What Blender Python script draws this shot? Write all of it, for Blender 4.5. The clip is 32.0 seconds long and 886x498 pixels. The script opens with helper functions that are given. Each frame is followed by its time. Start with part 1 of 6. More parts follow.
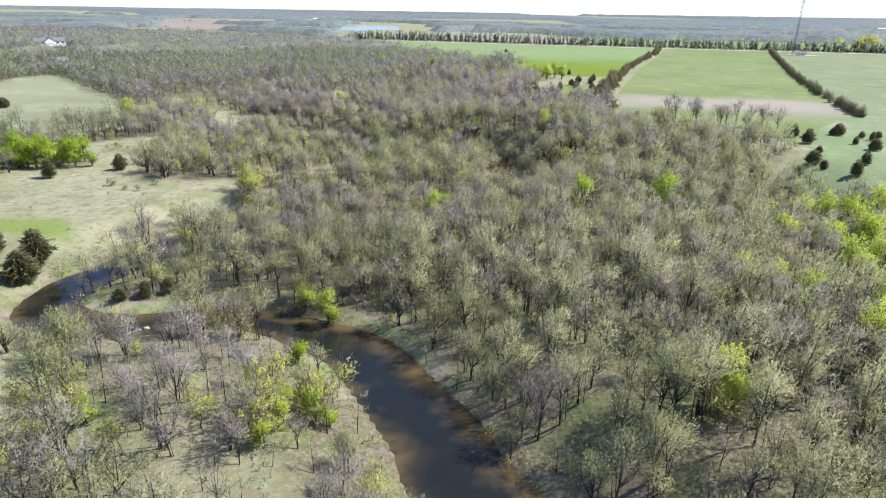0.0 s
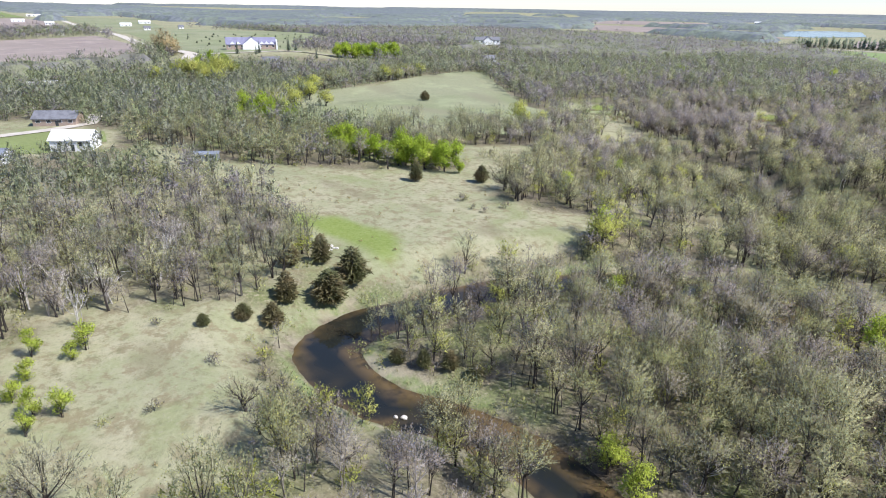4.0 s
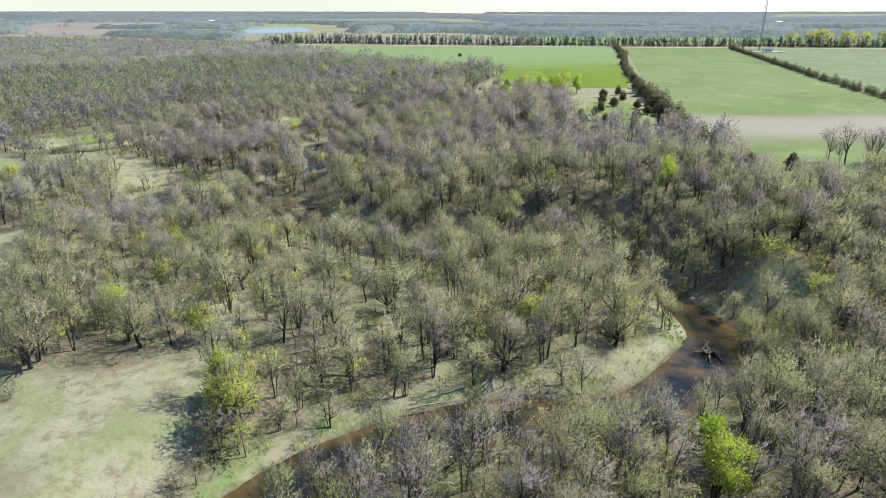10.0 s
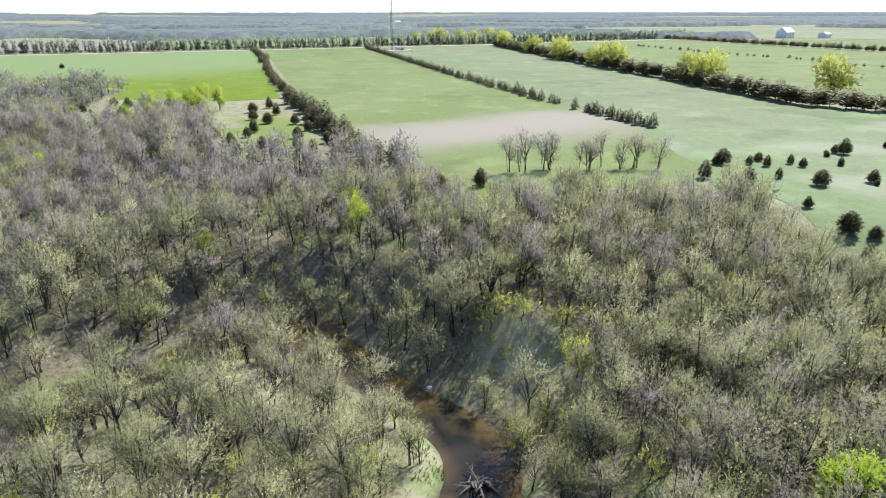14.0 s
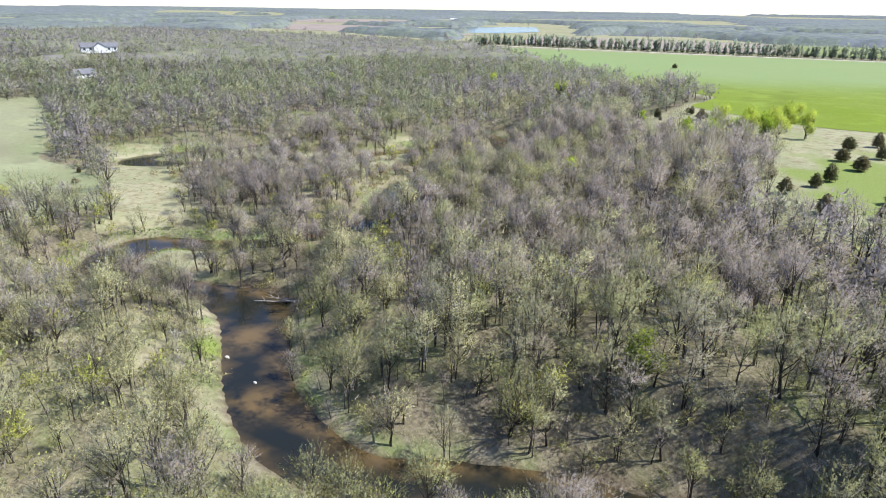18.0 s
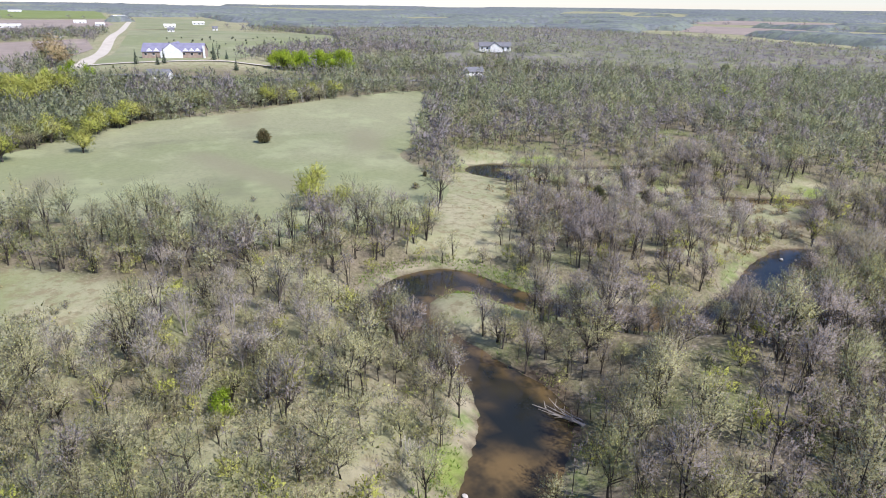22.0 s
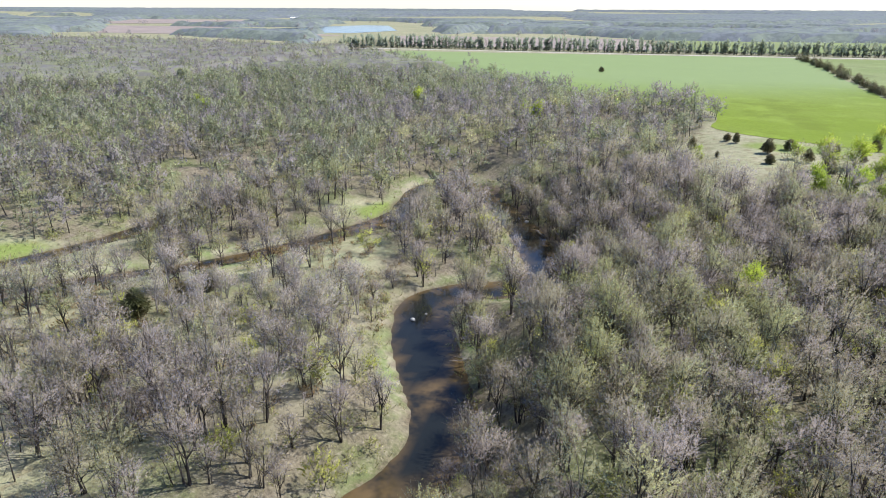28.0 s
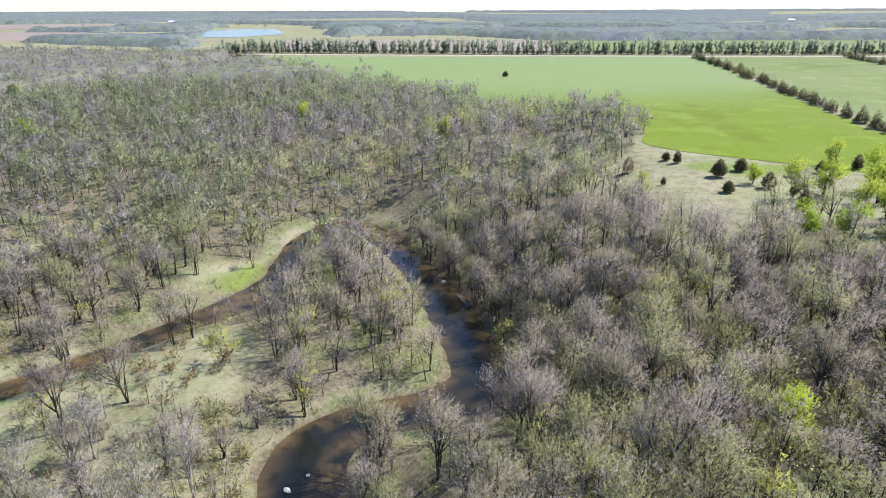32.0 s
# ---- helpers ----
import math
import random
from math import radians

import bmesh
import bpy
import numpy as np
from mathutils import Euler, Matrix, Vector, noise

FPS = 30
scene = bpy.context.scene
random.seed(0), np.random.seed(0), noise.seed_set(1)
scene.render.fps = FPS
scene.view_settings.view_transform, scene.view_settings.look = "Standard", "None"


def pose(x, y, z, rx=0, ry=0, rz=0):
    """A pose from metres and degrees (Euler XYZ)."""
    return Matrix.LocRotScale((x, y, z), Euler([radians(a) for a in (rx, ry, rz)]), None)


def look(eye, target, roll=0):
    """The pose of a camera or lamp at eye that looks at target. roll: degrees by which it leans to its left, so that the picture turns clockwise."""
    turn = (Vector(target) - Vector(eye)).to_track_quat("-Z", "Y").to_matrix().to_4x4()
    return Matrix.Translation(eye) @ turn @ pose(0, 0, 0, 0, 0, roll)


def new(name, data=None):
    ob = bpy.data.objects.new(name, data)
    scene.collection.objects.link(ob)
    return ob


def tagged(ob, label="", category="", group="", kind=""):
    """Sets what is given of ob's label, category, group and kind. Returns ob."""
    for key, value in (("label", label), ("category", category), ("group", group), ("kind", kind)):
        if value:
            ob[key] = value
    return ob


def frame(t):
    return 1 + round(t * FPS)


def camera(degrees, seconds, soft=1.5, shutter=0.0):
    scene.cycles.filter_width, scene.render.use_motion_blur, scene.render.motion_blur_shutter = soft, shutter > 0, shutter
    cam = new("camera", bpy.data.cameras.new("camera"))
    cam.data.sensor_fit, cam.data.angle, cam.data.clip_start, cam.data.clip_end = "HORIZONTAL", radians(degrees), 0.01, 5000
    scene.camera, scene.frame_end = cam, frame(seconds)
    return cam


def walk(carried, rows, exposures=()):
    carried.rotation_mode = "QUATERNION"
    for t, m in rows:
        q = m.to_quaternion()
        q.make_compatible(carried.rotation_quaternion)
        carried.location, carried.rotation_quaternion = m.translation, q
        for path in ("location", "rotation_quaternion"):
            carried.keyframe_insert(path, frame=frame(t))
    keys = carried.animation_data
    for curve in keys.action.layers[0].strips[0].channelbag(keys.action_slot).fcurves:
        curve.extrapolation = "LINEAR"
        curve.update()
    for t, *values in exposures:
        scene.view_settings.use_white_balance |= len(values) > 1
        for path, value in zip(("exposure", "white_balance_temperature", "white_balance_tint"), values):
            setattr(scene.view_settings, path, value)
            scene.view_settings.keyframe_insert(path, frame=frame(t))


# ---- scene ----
cam = camera(71.4, 32.0, soft=1.0)
METRES, EYE, TILT, LEAN, TURN = 350.0, 55.0, 0.37, -3.66, 18.7
ROWS = [
    (0.0, 0.0, 0.0, 0.0, -1.13, -21.46, 2.88),
    (0.5, 0.0016, 0.0163, -0.0003, 0.05, -21.37, 2.9),
    (1.0, 0.0023, 0.0328, -0.0005, 4.01, -21.14, 2.87),
    (1.5, 0.0022, 0.0493, -0.0007, 8.43, -20.89, 2.82),
    (2.0, 0.0009, 0.0655, -0.0009, 13.0, -20.65, 2.76),
    (2.5, -0.0014, 0.0814, -0.0011, 17.97, -20.38, 2.69),
    (3.0, -0.0047, 0.097, -0.001, 23.15, -20.12, 2.6),
    (3.5, -0.0095, 0.1123, -0.0011, 29.02, -19.81, 2.48),
    (4.0, -0.0153, 0.1274, -0.001, 35.52, -19.51, 2.33),
    (4.5, -0.0224, 0.1418, -0.0009, 39.01, -19.32, 2.26),
    (6.5, -0.0593, 0.1928, 0.0015, 36.55, -19.39, 2.62),
    (7.0, -0.0692, 0.2057, 0.0019, 30.41, -19.67, 2.95),
    (7.5, -0.0786, 0.2189, 0.0023, 23.36, -20.04, 3.24),
    (8.0, -0.0869, 0.2328, 0.0026, 17.42, -20.37, 3.45),
    (8.5, -0.094, 0.2472, 0.0028, 11.88, -20.72, 3.54),
    (9.0, -0.0995, 0.2624, 0.0029, 4.82, -21.15, 3.62),
    (9.5, -0.1034, 0.2777, 0.0029, -3.19, -21.65, 3.58),
    (10.0, -0.1054, 0.2935, 0.0026, -10.01, -22.03, 3.53),
    (10.5, -0.1053, 0.3097, 0.0023, -17.72, -22.5, 3.4),
    (11.0, -0.1035, 0.3254, 0.002, -28.51, -23.11, 3.1),
    (11.5, -0.1, 0.341, 0.0019, -36.89, -23.56, 2.83),
    (12.0, -0.0936, 0.3558, 0.0013, -38.66, -23.61, 2.75),
    (12.5, -0.086, 0.3695, 0.0008, -40.42, -23.67, 2.6),
    (13.0, -0.0768, 0.3827, 0.0001, -41.16, -23.68, 2.52),
    (13.5, -0.0666, 0.3952, -0.0005, -41.38, -23.67, 2.51),
    (15.5, -0.0225, 0.4439, -0.004, -37.38, -23.35, 2.7),
    (16.0, -0.0118, 0.4563, -0.0045, -31.22, -23.03, 2.83),
    (16.5, -0.0018, 0.4695, -0.0053, -17.98, -22.34, 2.99),
    (17.0, 0.0079, 0.4828, -0.0059, -8.16, -21.82, 3.1),
    (17.5, 0.0144, 0.4971, -0.0062, -0.31, -21.42, 3.11),
    (18.0, 0.019, 0.5118, -0.0064, 11.59, -20.79, 2.99),
    (18.5, 0.0214, 0.527, -0.0064, 24.23, -20.15, 2.76),
    (19.0, 0.0221, 0.5419, -0.0064, 30.05, -19.84, 2.69),
    (19.5, 0.0187, 0.556, -0.0062, 36.71, -19.57, 2.4),
    (20.0, 0.0141, 0.5697, -0.006, 39.64, -19.43, 2.36),
    (20.5, 0.0073, 0.5825, -0.0055, 40.17, -19.38, 2.37),
    (21.0, -0.0008, 0.5951, -0.0051, 42.24, -19.28, 2.29),
    (21.5, -0.0097, 0.6073, -0.0047, 44.74, -19.15, 2.23),
    (22.0, -0.0196, 0.6191, -0.0042, 45.57, -19.1, 2.22),
    (22.5, -0.0303, 0.6305, -0.0037, 47.34, -19.02, 2.16),
    (23.0, -0.0413, 0.6415, -0.003, 48.31, -18.96, 2.12),
    (23.5, -0.0528, 0.6521, -0.0023, 48.83, -18.95, 2.13),
    (24.0, -0.0646, 0.6623, -0.0017, 49.17, -18.92, 2.18),
    (24.5, -0.0764, 0.6725, -0.001, 49.21, -18.92, 2.23),
    (25.0, -0.088, 0.6827, -0.0004, 48.18, -18.93, 2.38),
    (25.5, -0.0987, 0.693, 0.0003, 40.79, -19.29, 2.77),
    (26.0, -0.1088, 0.7038, 0.0003, 23.79, -20.18, 3.37),
    (26.5, -0.1184, 0.7152, 0.0006, 8.6, -21.12, 3.57),
    (28.5, -0.1327, 0.7696, 0.0019, -3.67, -21.85, 3.43),
    (29.0, -0.1324, 0.7843, 0.0015, -4.77, -21.89, 3.44),
    (29.5, -0.1316, 0.7993, 0.0013, -6.34, -21.96, 3.48),
    (30.0, -0.1295, 0.8143, 0.0009, -8.62, -22.09, 3.53),
    (30.5, -0.1268, 0.8292, 0.0003, -9.63, -22.12, 3.57),
    (31.0, -0.1233, 0.8441, -0.0001, -10.31, -22.15, 3.63),
    (31.5, -0.1193, 0.859, -0.0005, -10.84, -22.18, 3.7),
    (32.0, -0.115, 0.8739, -0.001, -12.34, -22.28, 3.72),
]
EXPOSURES = [(0.0, 0.61, 6160, 9), (4.0, 0.48, 6130, 11), (7.0, 0.32, 6180, 8), (9.0, 0.32, 6180, 5), (11.0, 0.53, 6170, 5), (13.0, 0.59, 6120, 6), (16.0, 0.62, 6250, 6), (17.0, 0.64, 6240, 6), (18.0, 0.65, 6240, 8), (19.0, 0.6, 6200, 12), (21.0, 0.46, 6180, 14), (23.0, 0.36, 6200, 14), (25.0, 0.36, 6160, 14), (26.0, 0.34, 6140, 10), (29.0, 0.6, 6200, 10), (32.0, 0.58, 6240, 9)]
walk(cam, [(t, pose(0, 0, EYE, TILT, LEAN, TURN) @ pose(METRES * x, METRES * y, METRES * z, 90 + pitch, roll, yaw)) for t, x, y, z, yaw, pitch, roll in ROWS], EXPOSURES)

# ---- daylight ----
SUN_TURN, SUN_UP = 62.0, 50.0      # degrees east of the y axis, degrees above the ground
world = bpy.data.worlds.new("sky")
scene.world = world
world.use_nodes = True
wn = world.node_tree
sky = wn.nodes.new("ShaderNodeTexSky")
sky.sky_type, sky.sun_disc = "NISHITA", False
sky.sun_elevation, sky.sun_rotation = radians(SUN_UP), radians(SUN_TURN)
sky.air_density, sky.dust_density, sky.ozone_density = 1.0, 0.1, 2.0
cool = wn.nodes.new("ShaderNodeMix")
cool.data_type, cool.blend_type = "RGBA", "MULTIPLY"
cool.inputs[0].default_value, cool.inputs[7].default_value = 1.0, (0.89, 0.94, 1.17, 1)
wn.links.new(sky.outputs[0], cool.inputs[6])
wn.links.new(cool.outputs[2], wn.nodes["Background"].inputs[0])
wn.nodes["Background"].inputs[1].default_value = 0.112
sun_data = bpy.data.lights.new("sun", "SUN")
sun_data.energy, sun_data.angle, sun_data.color = 5.2, radians(0.6), (1.0, 0.955, 0.9)
sun = new("sun", sun_data)
a, e = radians(SUN_TURN), radians(SUN_UP)
sun.matrix_world = look((0, 0, 300), Vector((0, 0, 300)) - Vector((math.sin(a) * math.cos(e), math.cos(a) * math.cos(e), math.sin(e))))


# ---- materials ----
def shader(name, rough=0.9, spec=0.2):
    m = bpy.data.materials.new(name)
    m.use_nodes = True
    nt = m.node_tree
    b = nt.nodes["Principled BSDF"]
    b.inputs["Roughness"].default_value = rough
    b.inputs["Specular IOR Level"].default_value = spec
    return m, nt, b


def noise_at(nt, scale, detail=4.0, rough=0.6):
    g = nt.nodes.new("ShaderNodeNewGeometry")
    n = nt.nodes.new("ShaderNodeTexNoise")
    n.inputs["Scale"].default_value = scale
    n.inputs["Detail"].default_value = detail
    n.inputs["Roughness"].default_value = rough
    nt.links.new(g.outputs["Position"], n.inputs["Vector"])
    return n.outputs["Fac"]


def span(nt, value, lo, hi):
    r = nt.nodes.new("ShaderNodeMapRange")
    r.interpolation_type = "SMOOTHSTEP"
    r.inputs[1].default_value, r.inputs[2].default_value = lo, hi
    nt.links.new(value, r.inputs[0])
    return r.outputs[0]


def blend(nt, fac, one, two, how="MIX"):
    x = nt.nodes.new("ShaderNodeMix")
    x.data_type, x.blend_type = "RGBA", how
    for sock, v in ((x.inputs[0], fac), (x.inputs[6], one), (x.inputs[7], two)):
        if isinstance(v, tuple):
            sock.default_value = (*v, 1)
        elif isinstance(v, (int, float)):
            sock.default_value = v
        else:
            nt.links.new(v, sock)
    return x.outputs[2]


def times(nt, one, two, op="MULTIPLY"):
    m = nt.nodes.new("ShaderNodeMath")
    m.operation = op
    for sock, v in ((m.inputs[0], one), (m.inputs[1], two)):
        if isinstance(v, (int, float)):
            sock.default_value = v
        else:
            nt.links.new(v, sock)
    return m.outputs[0]


def relief(nt, b, value, strength, dist):
    u = nt.nodes.new("ShaderNodeBump")
    u.inputs["Strength"].default_value, u.inputs["Distance"].default_value = strength, dist
    nt.links.new(value, u.inputs["Height"])
    nt.links.new(u.outputs[0], b.inputs["Normal"])


def island(nt):
    return nt.nodes.new("ShaderNodeNewGeometry").outputs["Random Per Island"]


def own(nt):
    return nt.nodes.new("ShaderNodeObjectInfo").outputs["Random"]


def attribute(nt, name):
    n = nt.nodes.new("ShaderNodeAttribute")
    n.attribute_name = name
    s = nt.nodes.new("ShaderNodeSeparateColor")
    nt.links.new(n.outputs["Color"], s.inputs[0])
    return s.outputs


def plain(name, one, two, scale, rough=0.8, spec=0.2, bump=0.0, fine=8.0, metal=0.0):
    """Paint, stone, metal: two tones at a coarse and a fine scale."""
    m, nt, b = shader(name, rough, spec)
    n = noise_at(nt, scale)
    k = noise_at(nt, scale * fine)
    c = blend(nt, span(nt, n, 0.35, 0.65), one, two)
    c = blend(nt, times(nt, span(nt, k, 0.3, 0.8), 0.25), c, tuple(v * 0.5 for v in one))
    nt.links.new(c, b.inputs["Base Color"])
    b.inputs["Metallic"].default_value = metal
    if bump:
        relief(nt, b, k, bump, 0.05)
    return m


def each_tree(nt):
    """A value that differs from tree to tree, also in a joined stand."""
    n = nt.nodes.new("ShaderNodeAttribute")
    n.attribute_name = "tree"
    return times(nt, times(nt, n.outputs["Fac"], own(nt), "ADD"), 1.0, "MODULO")


def twig_material(name, tones, patch=0.02, spread=0.35, thin=0.3):
    """Bark and twigs: tones run from tree to tree, and drift from stand to stand."""
    m, nt, b = shader(name, 0.95, 0.1)
    v = times(nt, times(nt, each_tree(nt), 0.75), times(nt, noise_at(nt, patch, 3.0), 0.8), "ADD")
    ramp = nt.nodes.new("ShaderNodeValToRGB")
    nt.links.new(times(nt, v, 0.27, "SUBTRACT"), ramp.inputs[0])
    while len(ramp.color_ramp.elements) < len(tones):
        ramp.color_ramp.elements.new(0.5)
    for i, tone in enumerate(tones):
        ramp.color_ramp.elements[i].position = i / (len(tones) - 1)
        ramp.color_ramp.elements[i].color = (*tone, 1)
    c = blend(nt, times(nt, island(nt), spread), ramp.outputs[0], tuple(v * 0.5 for v in tones[0]))
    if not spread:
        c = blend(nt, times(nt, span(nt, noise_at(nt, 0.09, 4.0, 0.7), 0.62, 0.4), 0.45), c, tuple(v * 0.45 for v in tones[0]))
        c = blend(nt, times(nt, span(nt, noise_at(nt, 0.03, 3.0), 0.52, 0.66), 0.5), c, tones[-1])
    nt.links.new(c, b.inputs["Base Color"])
    if thin:
        glow = nt.nodes.new("ShaderNodeBsdfTranslucent")
        nt.links.new(c, glow.inputs[0])
        mixed = nt.nodes.new("ShaderNodeMixShader")
        mixed.inputs[0].default_value = thin
        nt.links.new(b.outputs[0], mixed.inputs[1])
        nt.links.new(glow.outputs[0], mixed.inputs[2])
        nt.links.new(mixed.outputs[0], nt.nodes["Material Output"].inputs[0])
    return m


def spray_material(name, tones, patch=0.02, cover=0.235, grain=3.6, thin=0.42):
    """Sprays of twigs too fine to tell apart: broken cover over a see-through ground."""
    m, nt, b = shader(name, 0.95, 0.05)
    v = times(nt, times(nt, each_tree(nt), 0.75), times(nt, noise_at(nt, patch, 3.0), 0.8), "ADD")
    ramp = nt.nodes.new("ShaderNodeValToRGB")
    nt.links.new(times(nt, v, 0.27, "SUBTRACT"), ramp.inputs[0])
    while len(ramp.color_ramp.elements) < len(tones):
        ramp.color_ramp.elements.new(0.5)
    for i, tone in enumerate(tones):
        ramp.color_ramp.elements[i].position = i / (len(tones) - 1)
        ramp.color_ramp.elements[i].color = (*tone, 1)
    c = blend(nt, times(nt, island(nt), 0.25), ramp.outputs[0], tuple(v * 0.6 for v in tones[0]))
    nt.links.new(c, b.inputs["Base Color"])
    glow = nt.nodes.new("ShaderNodeBsdfTranslucent")
    nt.links.new(c, glow.inputs[0])
    solid = nt.nodes.new("ShaderNodeMixShader")
    solid.inputs[0].default_value = thin
    nt.links.new(b.outputs[0], solid.inputs[1])
    nt.links.new(glow.outputs[0], solid.inputs[2])
    clear = nt.nodes.new("ShaderNodeBsdfTransparent")
    mixed = nt.nodes.new("ShaderNodeMixShader")
    if grain:
        nt.links.new(times(nt, span(nt, noise_at(nt, grain, 1.0), 0.44, 0.57), 2 * cover), mixed.inputs[0])
    else:
        mixed.inputs[0].default_value = cover
    nt.links.new(clear.outputs[0], mixed.inputs[1])
    nt.links.new(solid.outputs[0], mixed.inputs[2])
    nt.links.new(mixed.outputs[0], nt.nodes["Material Output"].inputs[0])
    return m


def leaf_material(name, one, two, thin=0.35, patch=0.2):
    m, nt, b = shader(name, 0.65, 0.25)
    stand = span(nt, noise_at(nt, patch, 2.0), 0.35, 0.65)
    c = blend(nt, stand, one, two)
    c = blend(nt, times(nt, island(nt), 0.5), c, tuple(v * 0.55 for v in one))
    c = blend(nt, times(nt, each_tree(nt), 0.45), c, two)
    nt.links.new(c, b.inputs["Base Color"])
    glow = nt.nodes.new("ShaderNodeBsdfTranslucent")
    nt.links.new(c, glow.inputs[0])
    mixed = nt.nodes.new("ShaderNodeMixShader")
    mixed.inputs[0].default_value = thin
    nt.links.new(b.outputs[0], mixed.inputs[1])
    nt.links.new(glow.outputs[0], mixed.inputs[2])
    nt.links.new(mixed.outputs[0], nt.nodes["Material Output"].inputs[0])
    return m


def ground_material():
    m, nt, b = shader("ground", 0.95, 0.1)
    zone = attribute(nt, "zone")           # meadow, lush bank, bare earth
    big, mid, fine = noise_at(nt, 0.02, 3), noise_at(nt, 0.16, 5, 0.65), noise_at(nt, 1.5, 5, 0.7)
    litter = blend(nt, span(nt, mid, 0.35, 0.65), (0.185, 0.155, 0.108), (0.15, 0.138, 0.078))
    litter = blend(nt, span(nt, noise_at(nt, 0.07, 4), 0.48, 0.62), litter, (0.145, 0.16, 0.066))
    litter = blend(nt, times(nt, span(nt, fine, 0.5, 0.68), 0.85), litter, (0.29, 0.25, 0.175))
    litter = blend(nt, times(nt, span(nt, fine, 0.5, 0.36), 0.75), litter, (0.085, 0.07, 0.05))
    straw = blend(nt, span(nt, mid, 0.35, 0.68), (0.345, 0.32, 0.205), (0.28, 0.282, 0.155))
    straw = blend(nt, times(nt, span(nt, big, 0.45, 0.62), 0.7), straw, (0.235, 0.25, 0.135))
    straw = blend(nt, times(nt, span(nt, noise_at(nt, 0.33, 6, 0.7), 0.48, 0.62), 0.85), straw, (0.215, 0.18, 0.105))
    straw = blend(nt, times(nt, span(nt, noise_at(nt, 0.75, 6, 0.75), 0.52, 0.64), 0.8), straw, (0.155, 0.15, 0.075))
    straw = blend(nt, times(nt, span(nt, noise_at(nt, 0.045, 4, 0.6), 0.56, 0.7), 0.75), straw, (0.215, 0.235, 0.105))
    straw = blend(nt, times(nt, span(nt, fine, 0.5, 0.8), 0.6), straw, (0.41, 0.375, 0.27))
    straw = blend(nt, times(nt, span(nt, fine, 0.5, 0.3), 0.45), straw, (0.185, 0.17, 0.095))
    lush = blend(nt, span(nt, mid, 0.4, 0.6), (0.36, 0.325, 0.225), (0.19, 0.25, 0.085))
    lush = blend(nt, times(nt, span(nt, fine, 0.45, 0.75), 0.5), lush, (0.34, 0.31, 0.17))
    earth = blend(nt, span(nt, fine, 0.35, 0.65), (0.07, 0.052, 0.035), (0.16, 0.125, 0.085))
    patch = attribute(nt, "patch")         # lush green patches, brown patches
    c = blend(nt, zone[0], litter, straw)
    c = blend(nt, patch[1], c, (0.17, 0.145, 0.085))
    c = blend(nt, zone[1], c, lush)
    c = blend(nt, patch[0], c, blend(nt, span(nt, fine, 0.3, 0.7), (0.15, 0.205, 0.04), (0.215, 0.255, 0.07)))
    c = blend(nt, zone[2], c, earth)
    nt.links.new(c, b.inputs["Base Color"])
    relief(nt, b, times(nt, fine, mid, "ADD"), 0.5, 0.35)
    return m


def field_material(name, one, two, bare=(0.4, 0.33, 0.25), rows=0.0):
    m, nt, b = shader(name, 0.9, 0.15)
    zone = attribute(nt, "zone")
    big, fine = noise_at(nt, 0.012, 3), noise_at(nt, 0.6, 5, 0.7)
    c = blend(nt, span(nt, big, 0.4, 0.6), one, two)
    c = blend(nt, times(nt, span(nt, fine, 0.35, 0.7), 0.35), c, tuple(v * 0.6 for v in one))
    c = blend(nt, times(nt, span(nt, noise_at(nt, 0.06, 5, 0.65), 0.5, 0.68), 0.45), c, tuple(min(0.5, v * 1.35 + 0.03) for v in one))
    c = blend(nt, times(nt, span(nt, noise_at(nt, 0.035, 3, 0.6), 0.54, 0.68), 0.5), c, (one[0] * 0.72, one[1] * 0.66, one[2] * 0.8))
    c = blend(nt, zone[0], c, bare)
    nt.links.new(c, b.inputs["Base Color"])
    relief(nt, b, fine, 0.3, 0.2)
    return m


def water_material():
    m, nt, b = shader("river_water", 0.06, 0.5)
    b.inputs["IOR"].default_value = 1.33
    shoal = times(nt, attribute(nt, "zone")[0], span(nt, noise_at(nt, 0.22, 3), 0.3, 0.6))
    silt = span(nt, noise_at(nt, 0.06, 2), 0.5, 0.66)
    c = blend(nt, silt, (0.014, 0.016, 0.014), (0.036, 0.03, 0.018))
    c = blend(nt, shoal, c, (0.15, 0.10, 0.042))
    nt.links.new(c, b.inputs["Base Color"])
    relief(nt, b, noise_at(nt, 1.2, 3), 0.05, 0.06)
    return m


M_GROUND, M_WATER = ground_material(), water_material()
M_BARK = twig_material("bark", [(0.036, 0.031, 0.028), (0.048, 0.04, 0.034), (0.06, 0.051, 0.044), (0.14, 0.124, 0.11)], 0.02, 0.3, 0)
M_TWIG = twig_material("bare_twigs", [(0.185, 0.165, 0.138), (0.27, 0.242, 0.21), (0.26, 0.23, 0.163), (0.27, 0.258, 0.12), (0.335, 0.312, 0.185)], 0.02, 0.3, 0.3)
# paler and bluer than the near twigs: distance haze put into the tones
M_TWIG_HAZED = twig_material("hazed_far_twigs", [(0.222, 0.204, 0.183), (0.3, 0.276, 0.258), (0.282, 0.255, 0.201), (0.288, 0.279, 0.147), (0.36, 0.342, 0.207)], 0.012, 0.15, 0.36)
# the blue-grey cast is distance haze painted into the crowns' colour
M_CANOPY_HAZED = twig_material("hazed_far_canopy", [(0.15, 0.165, 0.17), (0.18, 0.195, 0.20), (0.18, 0.205, 0.175), (0.20, 0.23, 0.165)], 0.006, 0.0, 0.0)
